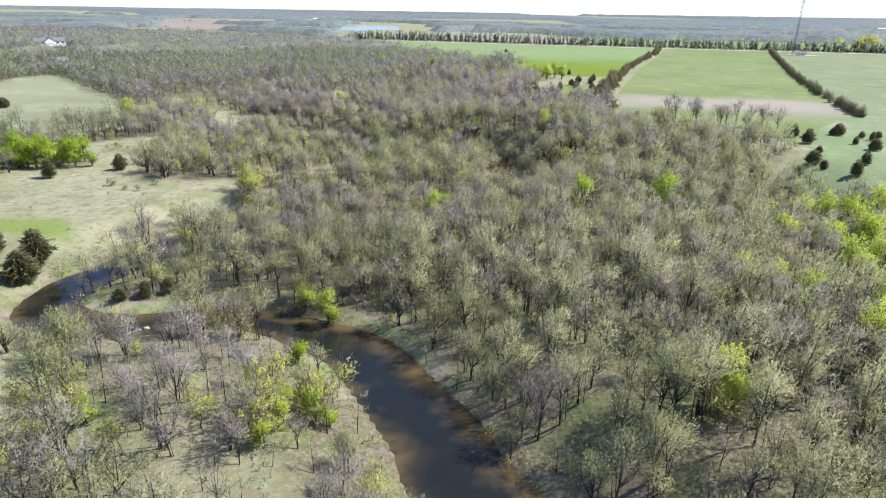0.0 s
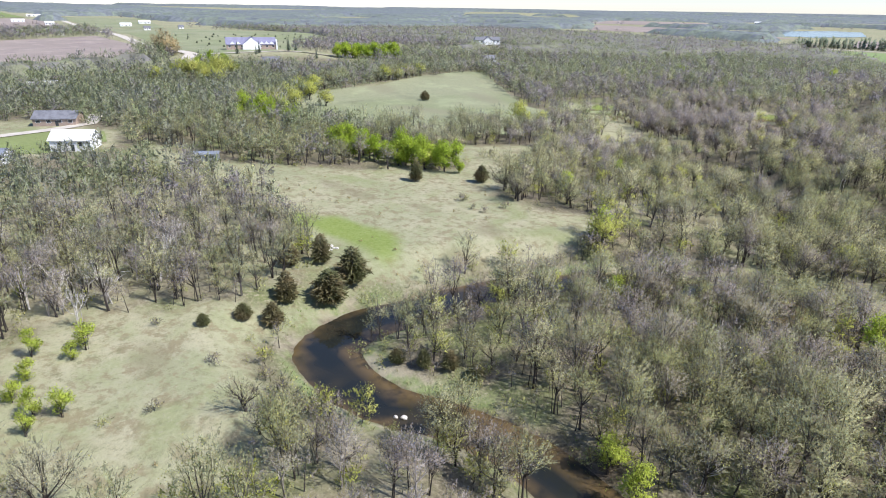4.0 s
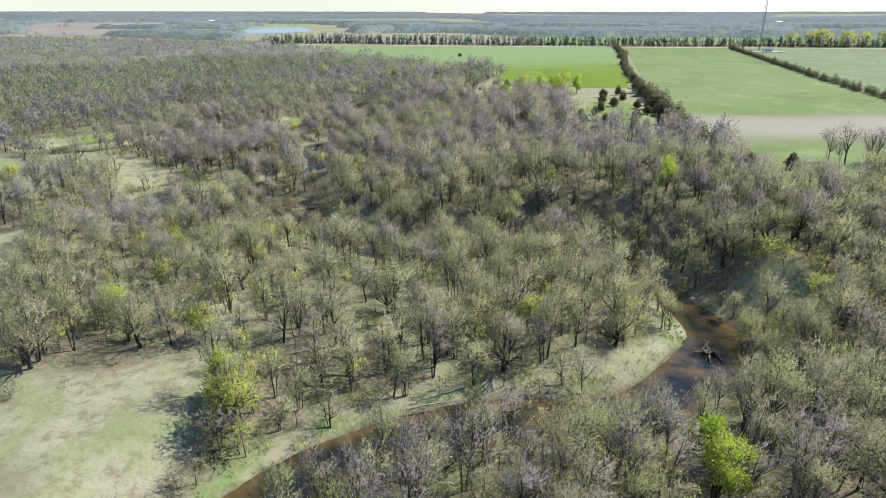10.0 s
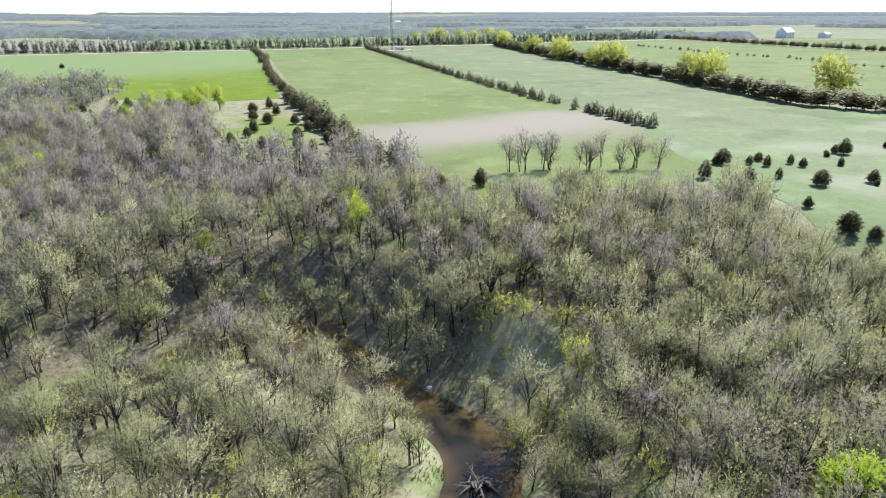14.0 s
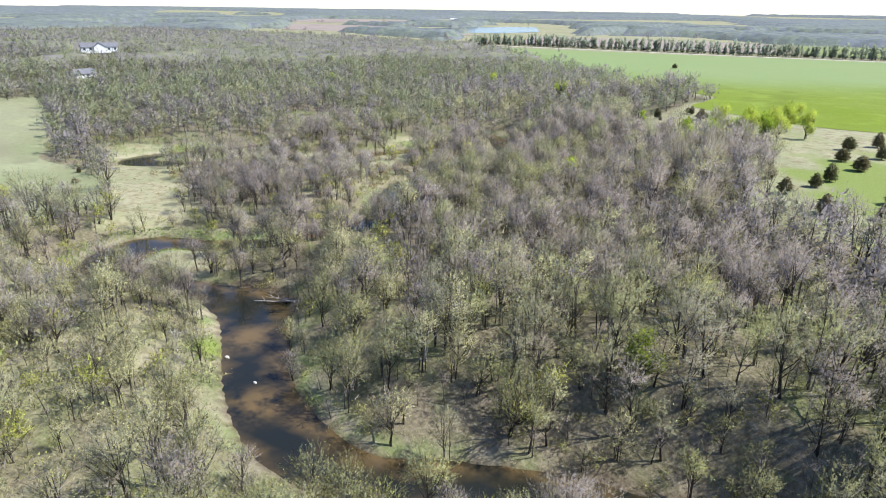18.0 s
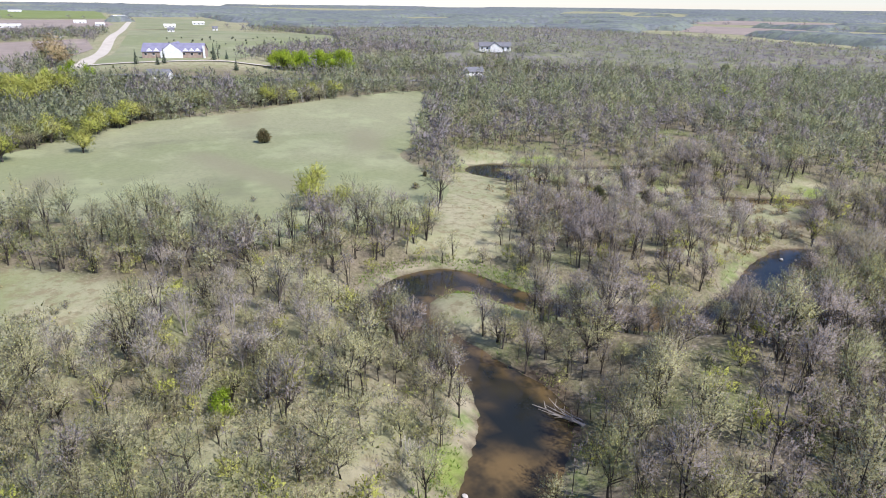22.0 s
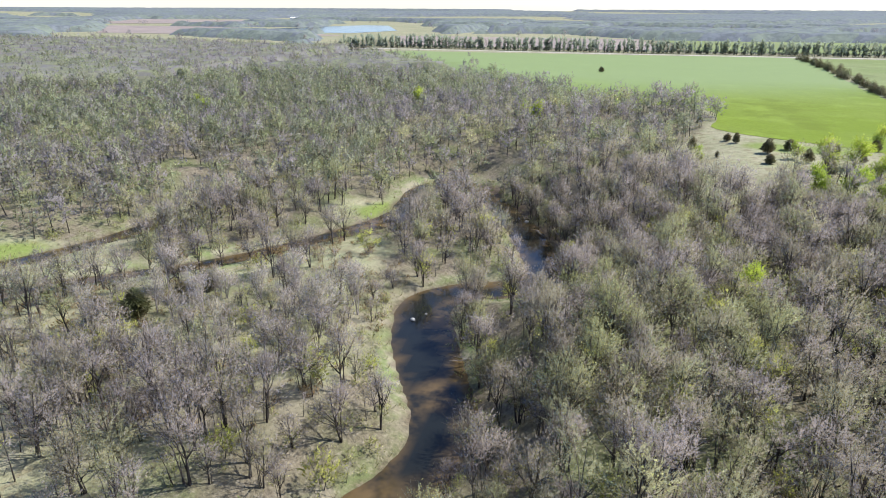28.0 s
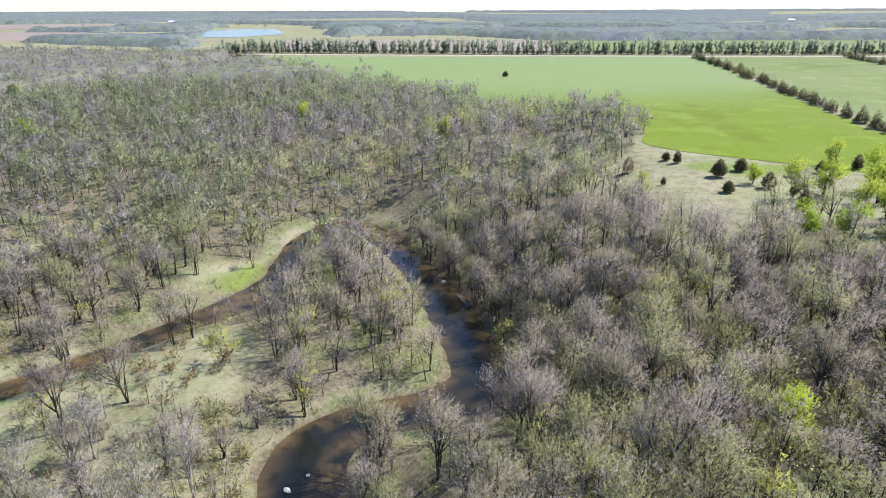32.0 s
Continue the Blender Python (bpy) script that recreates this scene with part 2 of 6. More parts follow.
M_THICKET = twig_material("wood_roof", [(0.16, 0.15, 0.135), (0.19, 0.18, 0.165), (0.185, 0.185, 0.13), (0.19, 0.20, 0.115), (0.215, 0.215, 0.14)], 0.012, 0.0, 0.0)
M_BIRCH = plain("pale_bark", (0.62, 0.58, 0.52), (0.42, 0.38, 0.34), 2.0, 0.9)
M_BLEACHED = plain("bleached_bark", (0.38, 0.34, 0.31), (0.26, 0.23, 0.205), 2.0, 0.9)
M_BUD = leaf_material("olive_buds", (0.43, 0.44, 0.125), (0.52, 0.48, 0.19), 0.38)
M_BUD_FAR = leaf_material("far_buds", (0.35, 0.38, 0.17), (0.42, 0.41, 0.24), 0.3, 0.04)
M_CATKIN = leaf_material("pale_catkins", (0.50, 0.52, 0.17), (0.57, 0.555, 0.24), 0.38)
M_TAN = leaf_material("tan_buds", (0.5, 0.4, 0.2), (0.46, 0.36, 0.2), 0.4)
M_RUSSET = leaf_material("russet_twigs", (0.27, 0.18, 0.095), (0.33, 0.25, 0.12), 0.3)
M_LEAF = leaf_material("spring_leaves", (0.34, 0.5, 0.03), (0.45, 0.54, 0.06), 0.5)
M_LEAF_PALE = leaf_material("pale_spring_leaves", (0.45, 0.56, 0.065), (0.52, 0.58, 0.11), 0.5)
# the far twigs' hazed tones with less spread, for stands further back
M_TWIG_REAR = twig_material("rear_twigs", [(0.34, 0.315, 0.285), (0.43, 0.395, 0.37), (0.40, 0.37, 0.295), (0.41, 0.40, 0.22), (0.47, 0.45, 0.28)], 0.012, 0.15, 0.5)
M_POPLAR = leaf_material("poplar_twigs", (0.27, 0.335, 0.25), (0.33, 0.38, 0.27), 0.5, 0.05)
M_WILLOW_PALE = leaf_material("pale_willow_leaves", (0.54, 0.57, 0.11), (0.60, 0.59, 0.17), 0.5)
M_WILLOW = leaf_material("willow_leaves", (0.43, 0.48, 0.09), (0.5, 0.5, 0.14), 0.5)
M_CEDAR = leaf_material("cedar_sprays", (0.185, 0.2, 0.085), (0.25, 0.2, 0.105), 0.4)
M_SPRUCE = leaf_material("spruce_sprays", (0.085, 0.115, 0.08), (0.11, 0.13, 0.085), 0.35)
GREYS = [(0.335, 0.285, 0.26), (0.42, 0.365, 0.33), (0.46, 0.40, 0.365), (0.41, 0.36, 0.285), (0.43, 0.405, 0.255)]
OLIVES = [(0.42, 0.39, 0.29), (0.41, 0.405, 0.235), (0.40, 0.42, 0.18), (0.455, 0.455, 0.27)]
M_SPRAY_OLIVE = spray_material("olive_spray", [(0.45, 0.47, 0.15), (0.52, 0.52, 0.21)], 0.05, 0.3, 5.0, 0.4)
M_SPRAY = spray_material("twig_spray", GREYS, 0.02)
M_SPRAY_BUD = spray_material("budding_spray", OLIVES, 0.02)
M_SPRAY_GREY = spray_material("pale_grey_spray", [(0.50, 0.445, 0.40), (0.56, 0.50, 0.455), (0.52, 0.48, 0.36)], 0.03)
M_SPRAY_PALE = spray_material("catkin_spray", [(0.54, 0.50, 0.32), (0.53, 0.52, 0.27), (0.60, 0.57, 0.36)], 0.03)
# near sprays darkened and tinted bluer; the tint is painted distance haze
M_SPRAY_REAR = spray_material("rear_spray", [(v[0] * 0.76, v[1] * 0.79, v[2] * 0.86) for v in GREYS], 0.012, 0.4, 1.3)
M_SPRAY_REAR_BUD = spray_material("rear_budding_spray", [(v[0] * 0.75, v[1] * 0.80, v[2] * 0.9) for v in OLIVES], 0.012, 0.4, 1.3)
M_SPRAY_LEAF = spray_material("leaf_spray", [(0.30, 0.42, 0.04), (0.38, 0.46, 0.07)], 0.1, 0.6, 4.0, 0.5)
M_SPRAY_LIME = spray_material("pale_leaf_spray", [(0.45, 0.56, 0.065), (0.52, 0.58, 0.11)], 0.1, 0.42, 4.0, 0.5)
M_SPRAY_WILLOW = spray_material("willow_spray", [(0.50, 0.53, 0.12), (0.56, 0.55, 0.17)], 0.1, 0.5, 4.0, 0.5)
M_SPRAY_TAN = spray_material("tan_spray", [(0.5, 0.4, 0.2), (0.46, 0.36, 0.2)], 0.1, 0.55, 3.0, 0.45)
M_SPRAY_RUSSET = spray_material("russet_spray", [(0.27, 0.18, 0.095), (0.33, 0.25, 0.12)], 0.1, 0.5, 4.0, 0.4)
M_SPRAY_POPLAR = spray_material("poplar_spray", [(0.36, 0.42, 0.31), (0.42, 0.46, 0.33)], 0.05, 0.85, 0.0, 0.5)
M_SPRAY_GOLD = spray_material("golden_willow_spray", [(0.56, 0.58, 0.11), (0.62, 0.60, 0.17)], 0.1, 0.8, 0.0, 0.5)
SPRAY_FOR = {"olive_buds": M_SPRAY, "far_buds": M_SPRAY, "pale_catkins": M_SPRAY_PALE, "spring_leaves": M_SPRAY_LEAF, "pale_spring_leaves": M_SPRAY_LIME, "willow_leaves": M_SPRAY_WILLOW, "pale_willow_leaves": M_SPRAY_GOLD, "tan_buds": M_SPRAY_TAN, "russet_twigs": M_SPRAY_RUSSET, "poplar_twigs": M_SPRAY_POPLAR, "hazed_far_canopy": M_SPRAY_REAR}


def with_sprays(mats):
    """Bark, twig and leaf, with the spray that goes with the leaf where none is named."""
    return mats if len(mats) != 3 else mats + [SPRAY_FOR.get(mats[2].name, mats[2])]


M_STRAW = leaf_material("dry_grass", (0.450, 0.387, 0.243), (0.324, 0.315, 0.144), 0.3)
M_GREEN = leaf_material("green_grass", (0.17, 0.3, 0.035), (0.24, 0.33, 0.06), 0.3)
M_WOOD = plain("driftwood", (0.42, 0.38, 0.33), (0.26, 0.22, 0.18), 1.5, 0.95, 0.1, 0.4)
M_SNAG = plain("dark_driftwood", (0.2, 0.17, 0.145), (0.12, 0.1, 0.085), 1.5, 0.95, 0.1, 0.4)
M_ROCK = plain("pale_boulder", (0.62, 0.58, 0.52), (0.42, 0.38, 0.33), 1.5, 0.9, 0.2, 0.5)
M_GRAVEL = plain("gravel", (0.55, 0.5, 0.42), (0.46, 0.41, 0.34), 0.15, 0.95, 0.1, 0.2)
M_WHITE = plain("white_siding", (0.8, 0.79, 0.76), (0.72, 0.71, 0.68), 0.4, 0.6)
M_ROOF_GREY = plain("grey_shingles", (0.2, 0.2, 0.215), (0.14, 0.14, 0.15), 0.6, 0.85)
M_ROOF_BLUE = plain("blue_grey_roof", (0.24, 0.23, 0.31), (0.19, 0.185, 0.26), 0.4, 0.7)
M_BRICK = plain("tan_brick", (0.4, 0.31, 0.25), (0.33, 0.25, 0.2), 0.6, 0.85)
M_TIN = plain("galvanised_tin", (0.45, 0.47, 0.5), (0.34, 0.35, 0.38), 0.8, 0.45, 0.5, 0, 8, 0.6)
M_DARK = plain("dark_window", (0.03, 0.035, 0.045), (0.05, 0.055, 0.06), 0.5, 0.15, 0.6)
M_STEEL = plain("mast_steel", (0.2, 0.2, 0.22), (0.16, 0.16, 0.18), 1.0, 0.5, 0.5)
M_ASPHALT = plain("asphalt", (0.19, 0.185, 0.18), (0.15, 0.145, 0.14), 0.2, 0.9)
M_CROP = field_material("young_crop", (0.178, 0.216, 0.07), (0.206, 0.234, 0.09), (0.32, 0.275, 0.215))
M_CROP_BRIGHT = field_material("bright_crop", (0.15, 0.205, 0.01), (0.17, 0.22, 0.026), (0.215, 0.27, 0.12))
M_CROP_PALE = field_material("pale_crop", (0.2, 0.23, 0.108), (0.222, 0.24, 0.126))
M_TILLED = field_material("tilled_soil", (0.27, 0.22, 0.185), (0.31, 0.255, 0.21), (0.4, 0.33, 0.25))
M_TURF = field_material("pale_turf", (0.218, 0.235, 0.12), (0.262, 0.262, 0.155), (0.215, 0.20, 0.125))
M_PASTURE = field_material("rough_pasture", (0.19, 0.235, 0.105), (0.222, 0.25, 0.13), (0.4, 0.37, 0.28))
M_LAKE = plain("lake_water", (0.03, 0.04, 0.05), (0.035, 0.045, 0.055), 0.01, 0.12, 0.5)


# ---- mesh helpers ----
def mesh_of(name, verts, faces, mats, index=None, smooth=False):
    """A mesh from arrays: faces is a list of equal-sided face arrays."""
    me = bpy.data.meshes.new(name)
    verts = np.asarray(verts, np.float32)
    facing = verts[:, 3:] if verts.shape[1] == 6 else None     # outward from the crown, where given
    verts = np.ascontiguousarray(verts[:, :3])
    faces = [np.asarray(f, np.int32) for f in faces if len(f)]
    loops = np.concatenate([f.ravel() for f in faces])
    sizes = np.concatenate([np.full(len(f), f.shape[1], np.int32) for f in faces])
    me.vertices.add(len(verts))
    me.vertices.foreach_set("co", verts.ravel())
    me.loops.add(len(loops))
    me.loops.foreach_set("vertex_index", loops)
    me.polygons.add(len(sizes))
    me.polygons.foreach_set("loop_start", np.concatenate([[0], np.cumsum(sizes)[:-1]]).astype(np.int32))
    for m in mats:
        me.materials.append(m)
    if index is not None:
        me.polygons.foreach_set("material_index", np.asarray(index, np.int32))
    me.update(calc_edges=True)
    if smooth:
        me.polygons.foreach_set("use_smooth", np.ones(len(sizes), bool))
    if facing is not None and np.abs(facing).max() > 0:
        me.normals_split_custom_set_from_vertices(facing)
    return me


def zone_attribute(me, values, name="zone"):
    col = me.color_attributes.new(name, "FLOAT_COLOR", "POINT")
    full = np.ones((len(values), 4), np.float32)
    full[:, :3] = values
    col.data.foreach_set("color", full.ravel())


def part(name, bm, material, parent, label=""):
    me = bpy.data.meshes.new(name)
    bm.to_mesh(me)
    bm.free()
    me.materials.append(material)
    ob = new(name, me)
    ob.parent = parent
    return tagged(ob, label)


def box(bm, x, y, z, sx, sy, sz, turn=0.0):
    """A box on its base centre."""
    m = Matrix.Translation((x, y, z + sz / 2)) @ Matrix.Rotation(radians(turn), 4, "Z") @ Matrix.Diagonal((sx, sy, sz, 1))
    bmesh.ops.create_cube(bm, size=1, matrix=m)


def rod(bm, p, q, r0, r1, n=6):
    p, q = Vector(p), Vector(q)
    m = Matrix.Translation((p + q) / 2) @ (q - p).to_track_quat("Z", "Y").to_matrix().to_4x4()
    bmesh.ops.create_cone(bm, cap_ends=True, segments=n, radius1=r0, radius2=r1, depth=(q - p).length, matrix=m)


def thing(name, x, y, z, label, category, group="", turn=0.0):
    ob = new(name)
    ob.matrix_world = pose(x, y, z, 0, 0, turn)
    return tagged(ob, label, category, group)


# ---- the lie of the land ----
REACH_A = [(25,28,7),(6,42,7),(-14,58,7),(-21,67,6.5),(-31,76,6.5),(-42,85,6),(-56,88,4.5),(-67,88,4.2),(-77,84.5,4),(-86,79,4.3),(-96,77,5),(-105,79,5.5),(-109,88,5.5),(-108.5,98,5),(-108,112,4.5),(-105,124,4.5),(-99,136,4.5),(-92,146,4.5),(-83,153,4.5),(-72,158.5,5),(-61,160,5),(-52,163,5),(-46,169,4.5),(-39,179,4.8),(-35,187,4.5),(-36,196,3.8),(-40,205,3.5),(-43,213,4),(-47,222,5),(-52,229,5)]
REACH_B = [(-59,229.5,5),(-68,229,4),(-79,225,4),(-90,219.5,4.3),(-100,220,5),(-110,224,5),(-119,230,4.8),(-127,238,5.5),(-137,246,6.5),(-148,246.5,4),(-157,245.5,3.2),(-166,243,3.8),(-175,243,4.8),(-182,247,6.2),(-184,256,6),(-178,262,3.5),(-170,265.5,3.5),(-163,270.5,3.5),(-156,278,4.5),(-152,284,4.8),(-149,291,4.2),(-147.5,299,4),(-148.5,307,4.5),(-153,317,5.2),(-158,328,5.5),(-161,339,5),(-156.5,347,4),(-148,351,4)]
REACH_C = [(-141,356,4.5),(-140,363,4.5),(-144,375,4.5),(-150,390,4.2),(-157,404,3.8),(-165,416,3.2),(-174,429,3),(-183,430,3),(-187,417,3.5),(-186,404,4),(-185,393,4),(-189,382,4),(-197,370,2.7),(-205,358,2.5),(-215,346,2.4),(-226,337,2.3),(-236,329,2.3),(-246,320,2.6),(-255,312,5),(-265,310,5.5),(-267,318,4.5),(-262,328,3.2),(-255,339,3),(-249,352,3),(-246,368,3),(-250,390,3),(-240,420,3)]
def spline(pts, step=2.0):
    p=np.array(pts,float); q=np.vstack([2*p[0]-p[1],p,2*p[-1]-p[-2]]); out=[]
    for i in range(1,len(q)-2):
        a,b,c,d=q[i-1:i+3]; n=max(2,int(np.linalg.norm(c[:2]-b[:2])/step))
        for k in range(n):
            t=k/n; out.append(0.5*(2*b+(c-a)*t+(2*a-5*b+4*c-d)*t*t+(3*b-a-3*c+d)*t**3))
    out.append(q[-2]); return np.array(out)
RIVER=spline(REACH_A+REACH_B+REACH_C)
WEST=[(-140,95,5),(-160,160,5),(-200,200,5.5),(-245,227,4.5),(-320,243,5),(-240,272,3),(-300,100,9),(-420,250,9),(-540,230,20),(-480,310,13),(-570,450,19),(-190,60,6),(-110,20,5),(-60,30,4),(-60,115,2.5),(-75,190,2.5),(-150,205,4),(-205,305,2.2),(-170,365,2.2),(-230,385,3),(-260,450,5),(-300,330,4),(-400,420,8),(-900,300,19),(-300,-100,10),(-300,620,12),(-700,700,15),(-170,420,3)]
EAST=[(-100,285,7),(-60,275,11),(-12,215,11),(5,245,15),(66,249,16),(-89,415,16),(-91,494,16.5),(-112,400,12),(-125,350,6),(-60,330,15),(0,150,7),(40,100,8),(60,30,8),(110,200,15),(-130,440,10),(-150,490,12),(250,320,16),(0,620,16.5),(300,0,14),(0,1000,17),(-15,180,6),(900,600,17),(-110,330,9)]
CT=np.array(WEST+EAST,float)
def sstep(a,b,x):
    t=np.clip((x-a)/(b-a),0,1); return t*t*(3-2*t)
EDGE=[(-100,260),(60,130),(150,75),(180,62),(215,42),(245,10),(285,-22),(320,-55),(380,-78),(420,-92),(470,-100),(500,-100),(560,-150),(700,-250),(860,-400),(1000,-480)]
def base(x,y):
    x=np.asarray(x,float);y=np.asarray(y,float)
    n=np.zeros(x.shape);w=np.zeros(x.shape)
    for a,b,c in CT:
        k=1/((x-a)**2+(y-b)**2+150)**1.6; n+=k*c; w+=k
    z=n/w; xe=np.interp(y,[e[0] for e in EDGE],[e[1] for e in EDGE]); z=z+(16-z)*sstep(-22,14,x-xe); r=np.hypot(x+100,y-250)
    far=16+29*sstep(1800,4700,r)
    return z+(far-z)*sstep(700,1600,r)
def rdist(x,y):
    x=np.asarray(x,float);y=np.asarray(y,float)
    d=np.full(x.shape,1e9)
    for a,b,w in RIVER: d=np.minimum(d,np.hypot(x-a,y-b)-w)
    return d


def inside(x, y, poly):
    x, y = np.asarray(x, float), np.asarray(y, float)
    hit = np.zeros(x.shape, bool)
    for (x0, y0), (x1, y1) in zip(poly, poly[1:] + poly[:1]):
        if y0 != y1:
            hit ^= ((y0 > y) != (y1 > y)) & (x < (x1 - x0) * (y - y0) / (y1 - y0) + x0)
    return hit


def wobble(x, y, s, seed=0.0):
    """Cheap smooth noise from sines, about -1 to 1."""
    return (np.sin(x / s + 1.7 * np.sin(y / s * 0.7 + seed)) + np.sin(y / s * 1.13 + seed + 1.3 * np.sin(x / s * 0.6))) / 2


MEADOW = [(-72, 52), (-68, 45), (-80, 36), (-100, 30), (-122, 26), (-131, 47), (-124, 60), (-119, 73), (-121, 82), (-131, 94), (-146, 95), (-173, 95), (-212, 88), (-249, 76), (-256, 84), (-226, 99), (-205, 117), (-197, 132), (-176, 161), (-190, 172), (-216, 171), (-203, 190), (-191, 210), (-175, 202), (-163, 178), (-149, 152), (-132, 156), (-117, 163), (-110, 147), (-111, 132), (-115, 110), (-118, 95), (-110, 68), (-98, 66), (-84, 60)]
PASTURE = [(-262, 160), (-284, 158), (-316, 156), (-370, 202), (-377, 247), (-401, 300), (-405, 354), (-329, 316), (-281, 287), (-240, 283), (-218, 268), (-212, 240), (-207, 223), (-231, 201), (-250, 172)]
GLADES = [
    [(-219, 276), (-200, 283), (-188, 268), (-190, 262), (-198, 256), (-206, 264)],
    [(-62, 322), (-40, 299), (-24, 300), (-19, 420), (-62, 427), (-112, 457), (-118, 440), (-86, 414), (-48, 380)],
    [(-113, 432), (-108, 452), (-95, 485), (-50, 480), (-38, 440), (-57, 440), (-80, 396), (-101, 388)],
    [(48, 243), (90, 300), (205, 300), (300, 180), (200, 100), (120, 130), (52, 174), (35, 184), (36, 196), (50, 218)],
    [(-282, 304), (-278, 326), (-262, 345), (-244, 352), (-228, 342), (-238, 322), (-252, 302)],
    [(-172, 352), (-184, 372), (-200, 362), (-232, 332), (-222, 324), (-190, 346), (-178, 344)],
    [(-194, 388), (-204, 374), (-199, 396), (-192, 410)],
    [(-300, 20), (-260, 20), (-262, 74), (-280, 78), (-330, 64), (-330, 40)],
    [(-180, 250), (-168, 246), (-156, 248), (-152, 254), (-162, 262), (-174, 263)],
    [(-16, 272), (-14, 250), (-4, 245), (12, 243), (16, 264), (-8, 276)],
    [(-31, 205), (-28, 191), (-20, 188), (-14, 194), (-16, 206), (-22, 210)],
    [(-46, 190), (-44, 180), (-54, 170), (-64, 168), (-62, 172), (-52, 176)],
    [(-240, 283), (-262, 299), (-258, 307), (-236, 301), (-214, 293), (-200, 284), (-210, 272), (-222, 272)],
    [(-222, 342), (-206, 352), (-194, 358), (-186, 350), (-194, 340), (-206, 332)],
]
CROP_ONE = [(-380, 832), (-152, 568), (-145, 541), (-122, 527), (-91, 508), (-94, 468), (-62, 446), (-23, 438), (-14, 520), (2, 700), (12, 846), (-140, 842)]
CROP_TWO = [(-12, 272), (-13, 330), (-10, 400), (-4, 520), (12, 700), (20, 846), (138, 862), (98, 514), (93, 411), (88, 300), (62, 252), (47, 236), (12, 247)]
CROP_THREE = [(86, 296), (90, 411), (96, 514), (136, 862), (300, 862), (240, 600), (204, 420), (184, 324), (196, 296), (150, 275)]
CROP_FOUR = [(256, 600), (312, 862), (640, 930), (616, 560), (560, 330), (230, 300), (205, 330), (222, 420)]
TILLED_WEST = [(-520, -60), (-528, 60), (-540, 140), (-760, 172), (-900, 160), (-860, -60)]
TURF_WEST = [(-532, 182), (-520, 262), (-640, 300), (-760, 410), (-930, 450), (-1200, 300), (-1200, 206), (-900, 200)]
OPEN = [MEADOW, PASTURE, CROP_ONE, CROP_TWO, CROP_THREE, CROP_FOUR, TILLED_WEST, TURF_WEST] + GLADES


def cleared(x, y):
    u, v = x + 2.5 * wobble(x, y, 7.0), y + 2.5 * wobble(y, x, 6.0, 2.0)
    out = np.zeros(np.shape(x), bool)
    for poly in OPEN:
        out |= inside(u, v, poly)
    xe = np.interp(y, [e[0] for e in EDGE], [e[1] for e in EDGE])
    return out | ((x > xe + 12) & (y > 262) & (y < 885) & (x < 1200))


def lines(core_lo, core_hi, step, lo, hi, growth):
    mid = list(np.arange(core_lo, core_hi + step, step))
    s, v = step, core_hi + step
    while v < hi:
        s *= growth
        v += s
        mid.append(v)
    s, v = step, core_lo
    while v > lo:
        s *= growth
        v -= s
        mid.insert(0, v)
    return np.array(mid)


gx = lines(-285, 40, 1.7, -4500, 4300, 1.085)
gy = lines(20, 445, 1.7, -2500, 4700, 1.085)
GX, GY = np.meshgrid(gx, gy)
near_river = (GX > -300) & (GX < 60) & (GY > 5) & (GY < 460)
GZ = base(GX, GY)
DR = np.full(GX.shape, 500.0)
DR[near_river] = rdist(GX[near_river], GY[near_river])
GZ += 0.22 * wobble(GX, GY, 9.0) * sstep(4, 20, DR) * (1 - sstep(35, 60, DR))
bank_z = np.where(DR < 0, np.maximum(-1.2, 0.35 * DR) - 0.1, -0.1 + 1.15 * sstep(0, 2.6 + wobble(GX, GY, 5.0), DR))
GZ = bank_z + (GZ - bank_z) * sstep(2, 16, DR)
rows_n, cols_n = GX.shape
idx = np.arange(rows_n * cols_n).reshape(rows_n, cols_n)
quads = np.stack([idx[:-1, :-1], idx[:-1, 1:], idx[1:, 1:], idx[1:, :-1]], -1).reshape(-1, 4)
ground_mesh = mesh_of("ground", np.stack([GX, GY, GZ], -1).reshape(-1, 3), [quads], [M_GROUND], smooth=True)
u, v = GX + 3 * wobble(GX, GY, 5.0), GY + 3 * wobble(GY, GX, 4.5, 1.0)
meadow = np.zeros(GX.shape)
for poly in OPEN:
    meadow[inside(u, v, poly)] = 1.0
STRAWY = [
    [(-190, 178), (-165, 205), (-190, 235), (-150, 236), (-118, 222), (-100, 212), (-104, 190), (-135, 176)],
    [(-28, 45), (-60, 68), (-85, 76), (-100, 60), (-80, 45), (-50, 35)],
    [(-80, 165), (-50, 168), (-46, 190), (-58, 215), (-78, 220), (-98, 214), (-100, 190)],
    [(-215, 85), (-132, 92), (-120, 60), (-135, 30), (-200, 10), (-230, 50)],
    [(-190, 178), (-112, 170), (-104, 214), (-126, 226), (-196, 230)],
    [(-235, 296), (-190, 268), (-165, 290), (-165, 350), (-196, 370), (-236, 336)],
]
for poly in STRAWY:
    here = inside(u, v, poly)
    meadow[here] = np.maximum(meadow[here], np.clip(0.55 + 0.4 * wobble(GX, GY, 8.0, 2.0), 0, 1)[here])
for _ in range(2):
    meadow[1:-1, 1:-1] = (meadow[1:-1, 1:-1] * 2 + meadow[:-2, 1:-1] + meadow[2:, 1:-1] + meadow[1:-1, :-2] + meadow[1:-1, 2:]) / 6
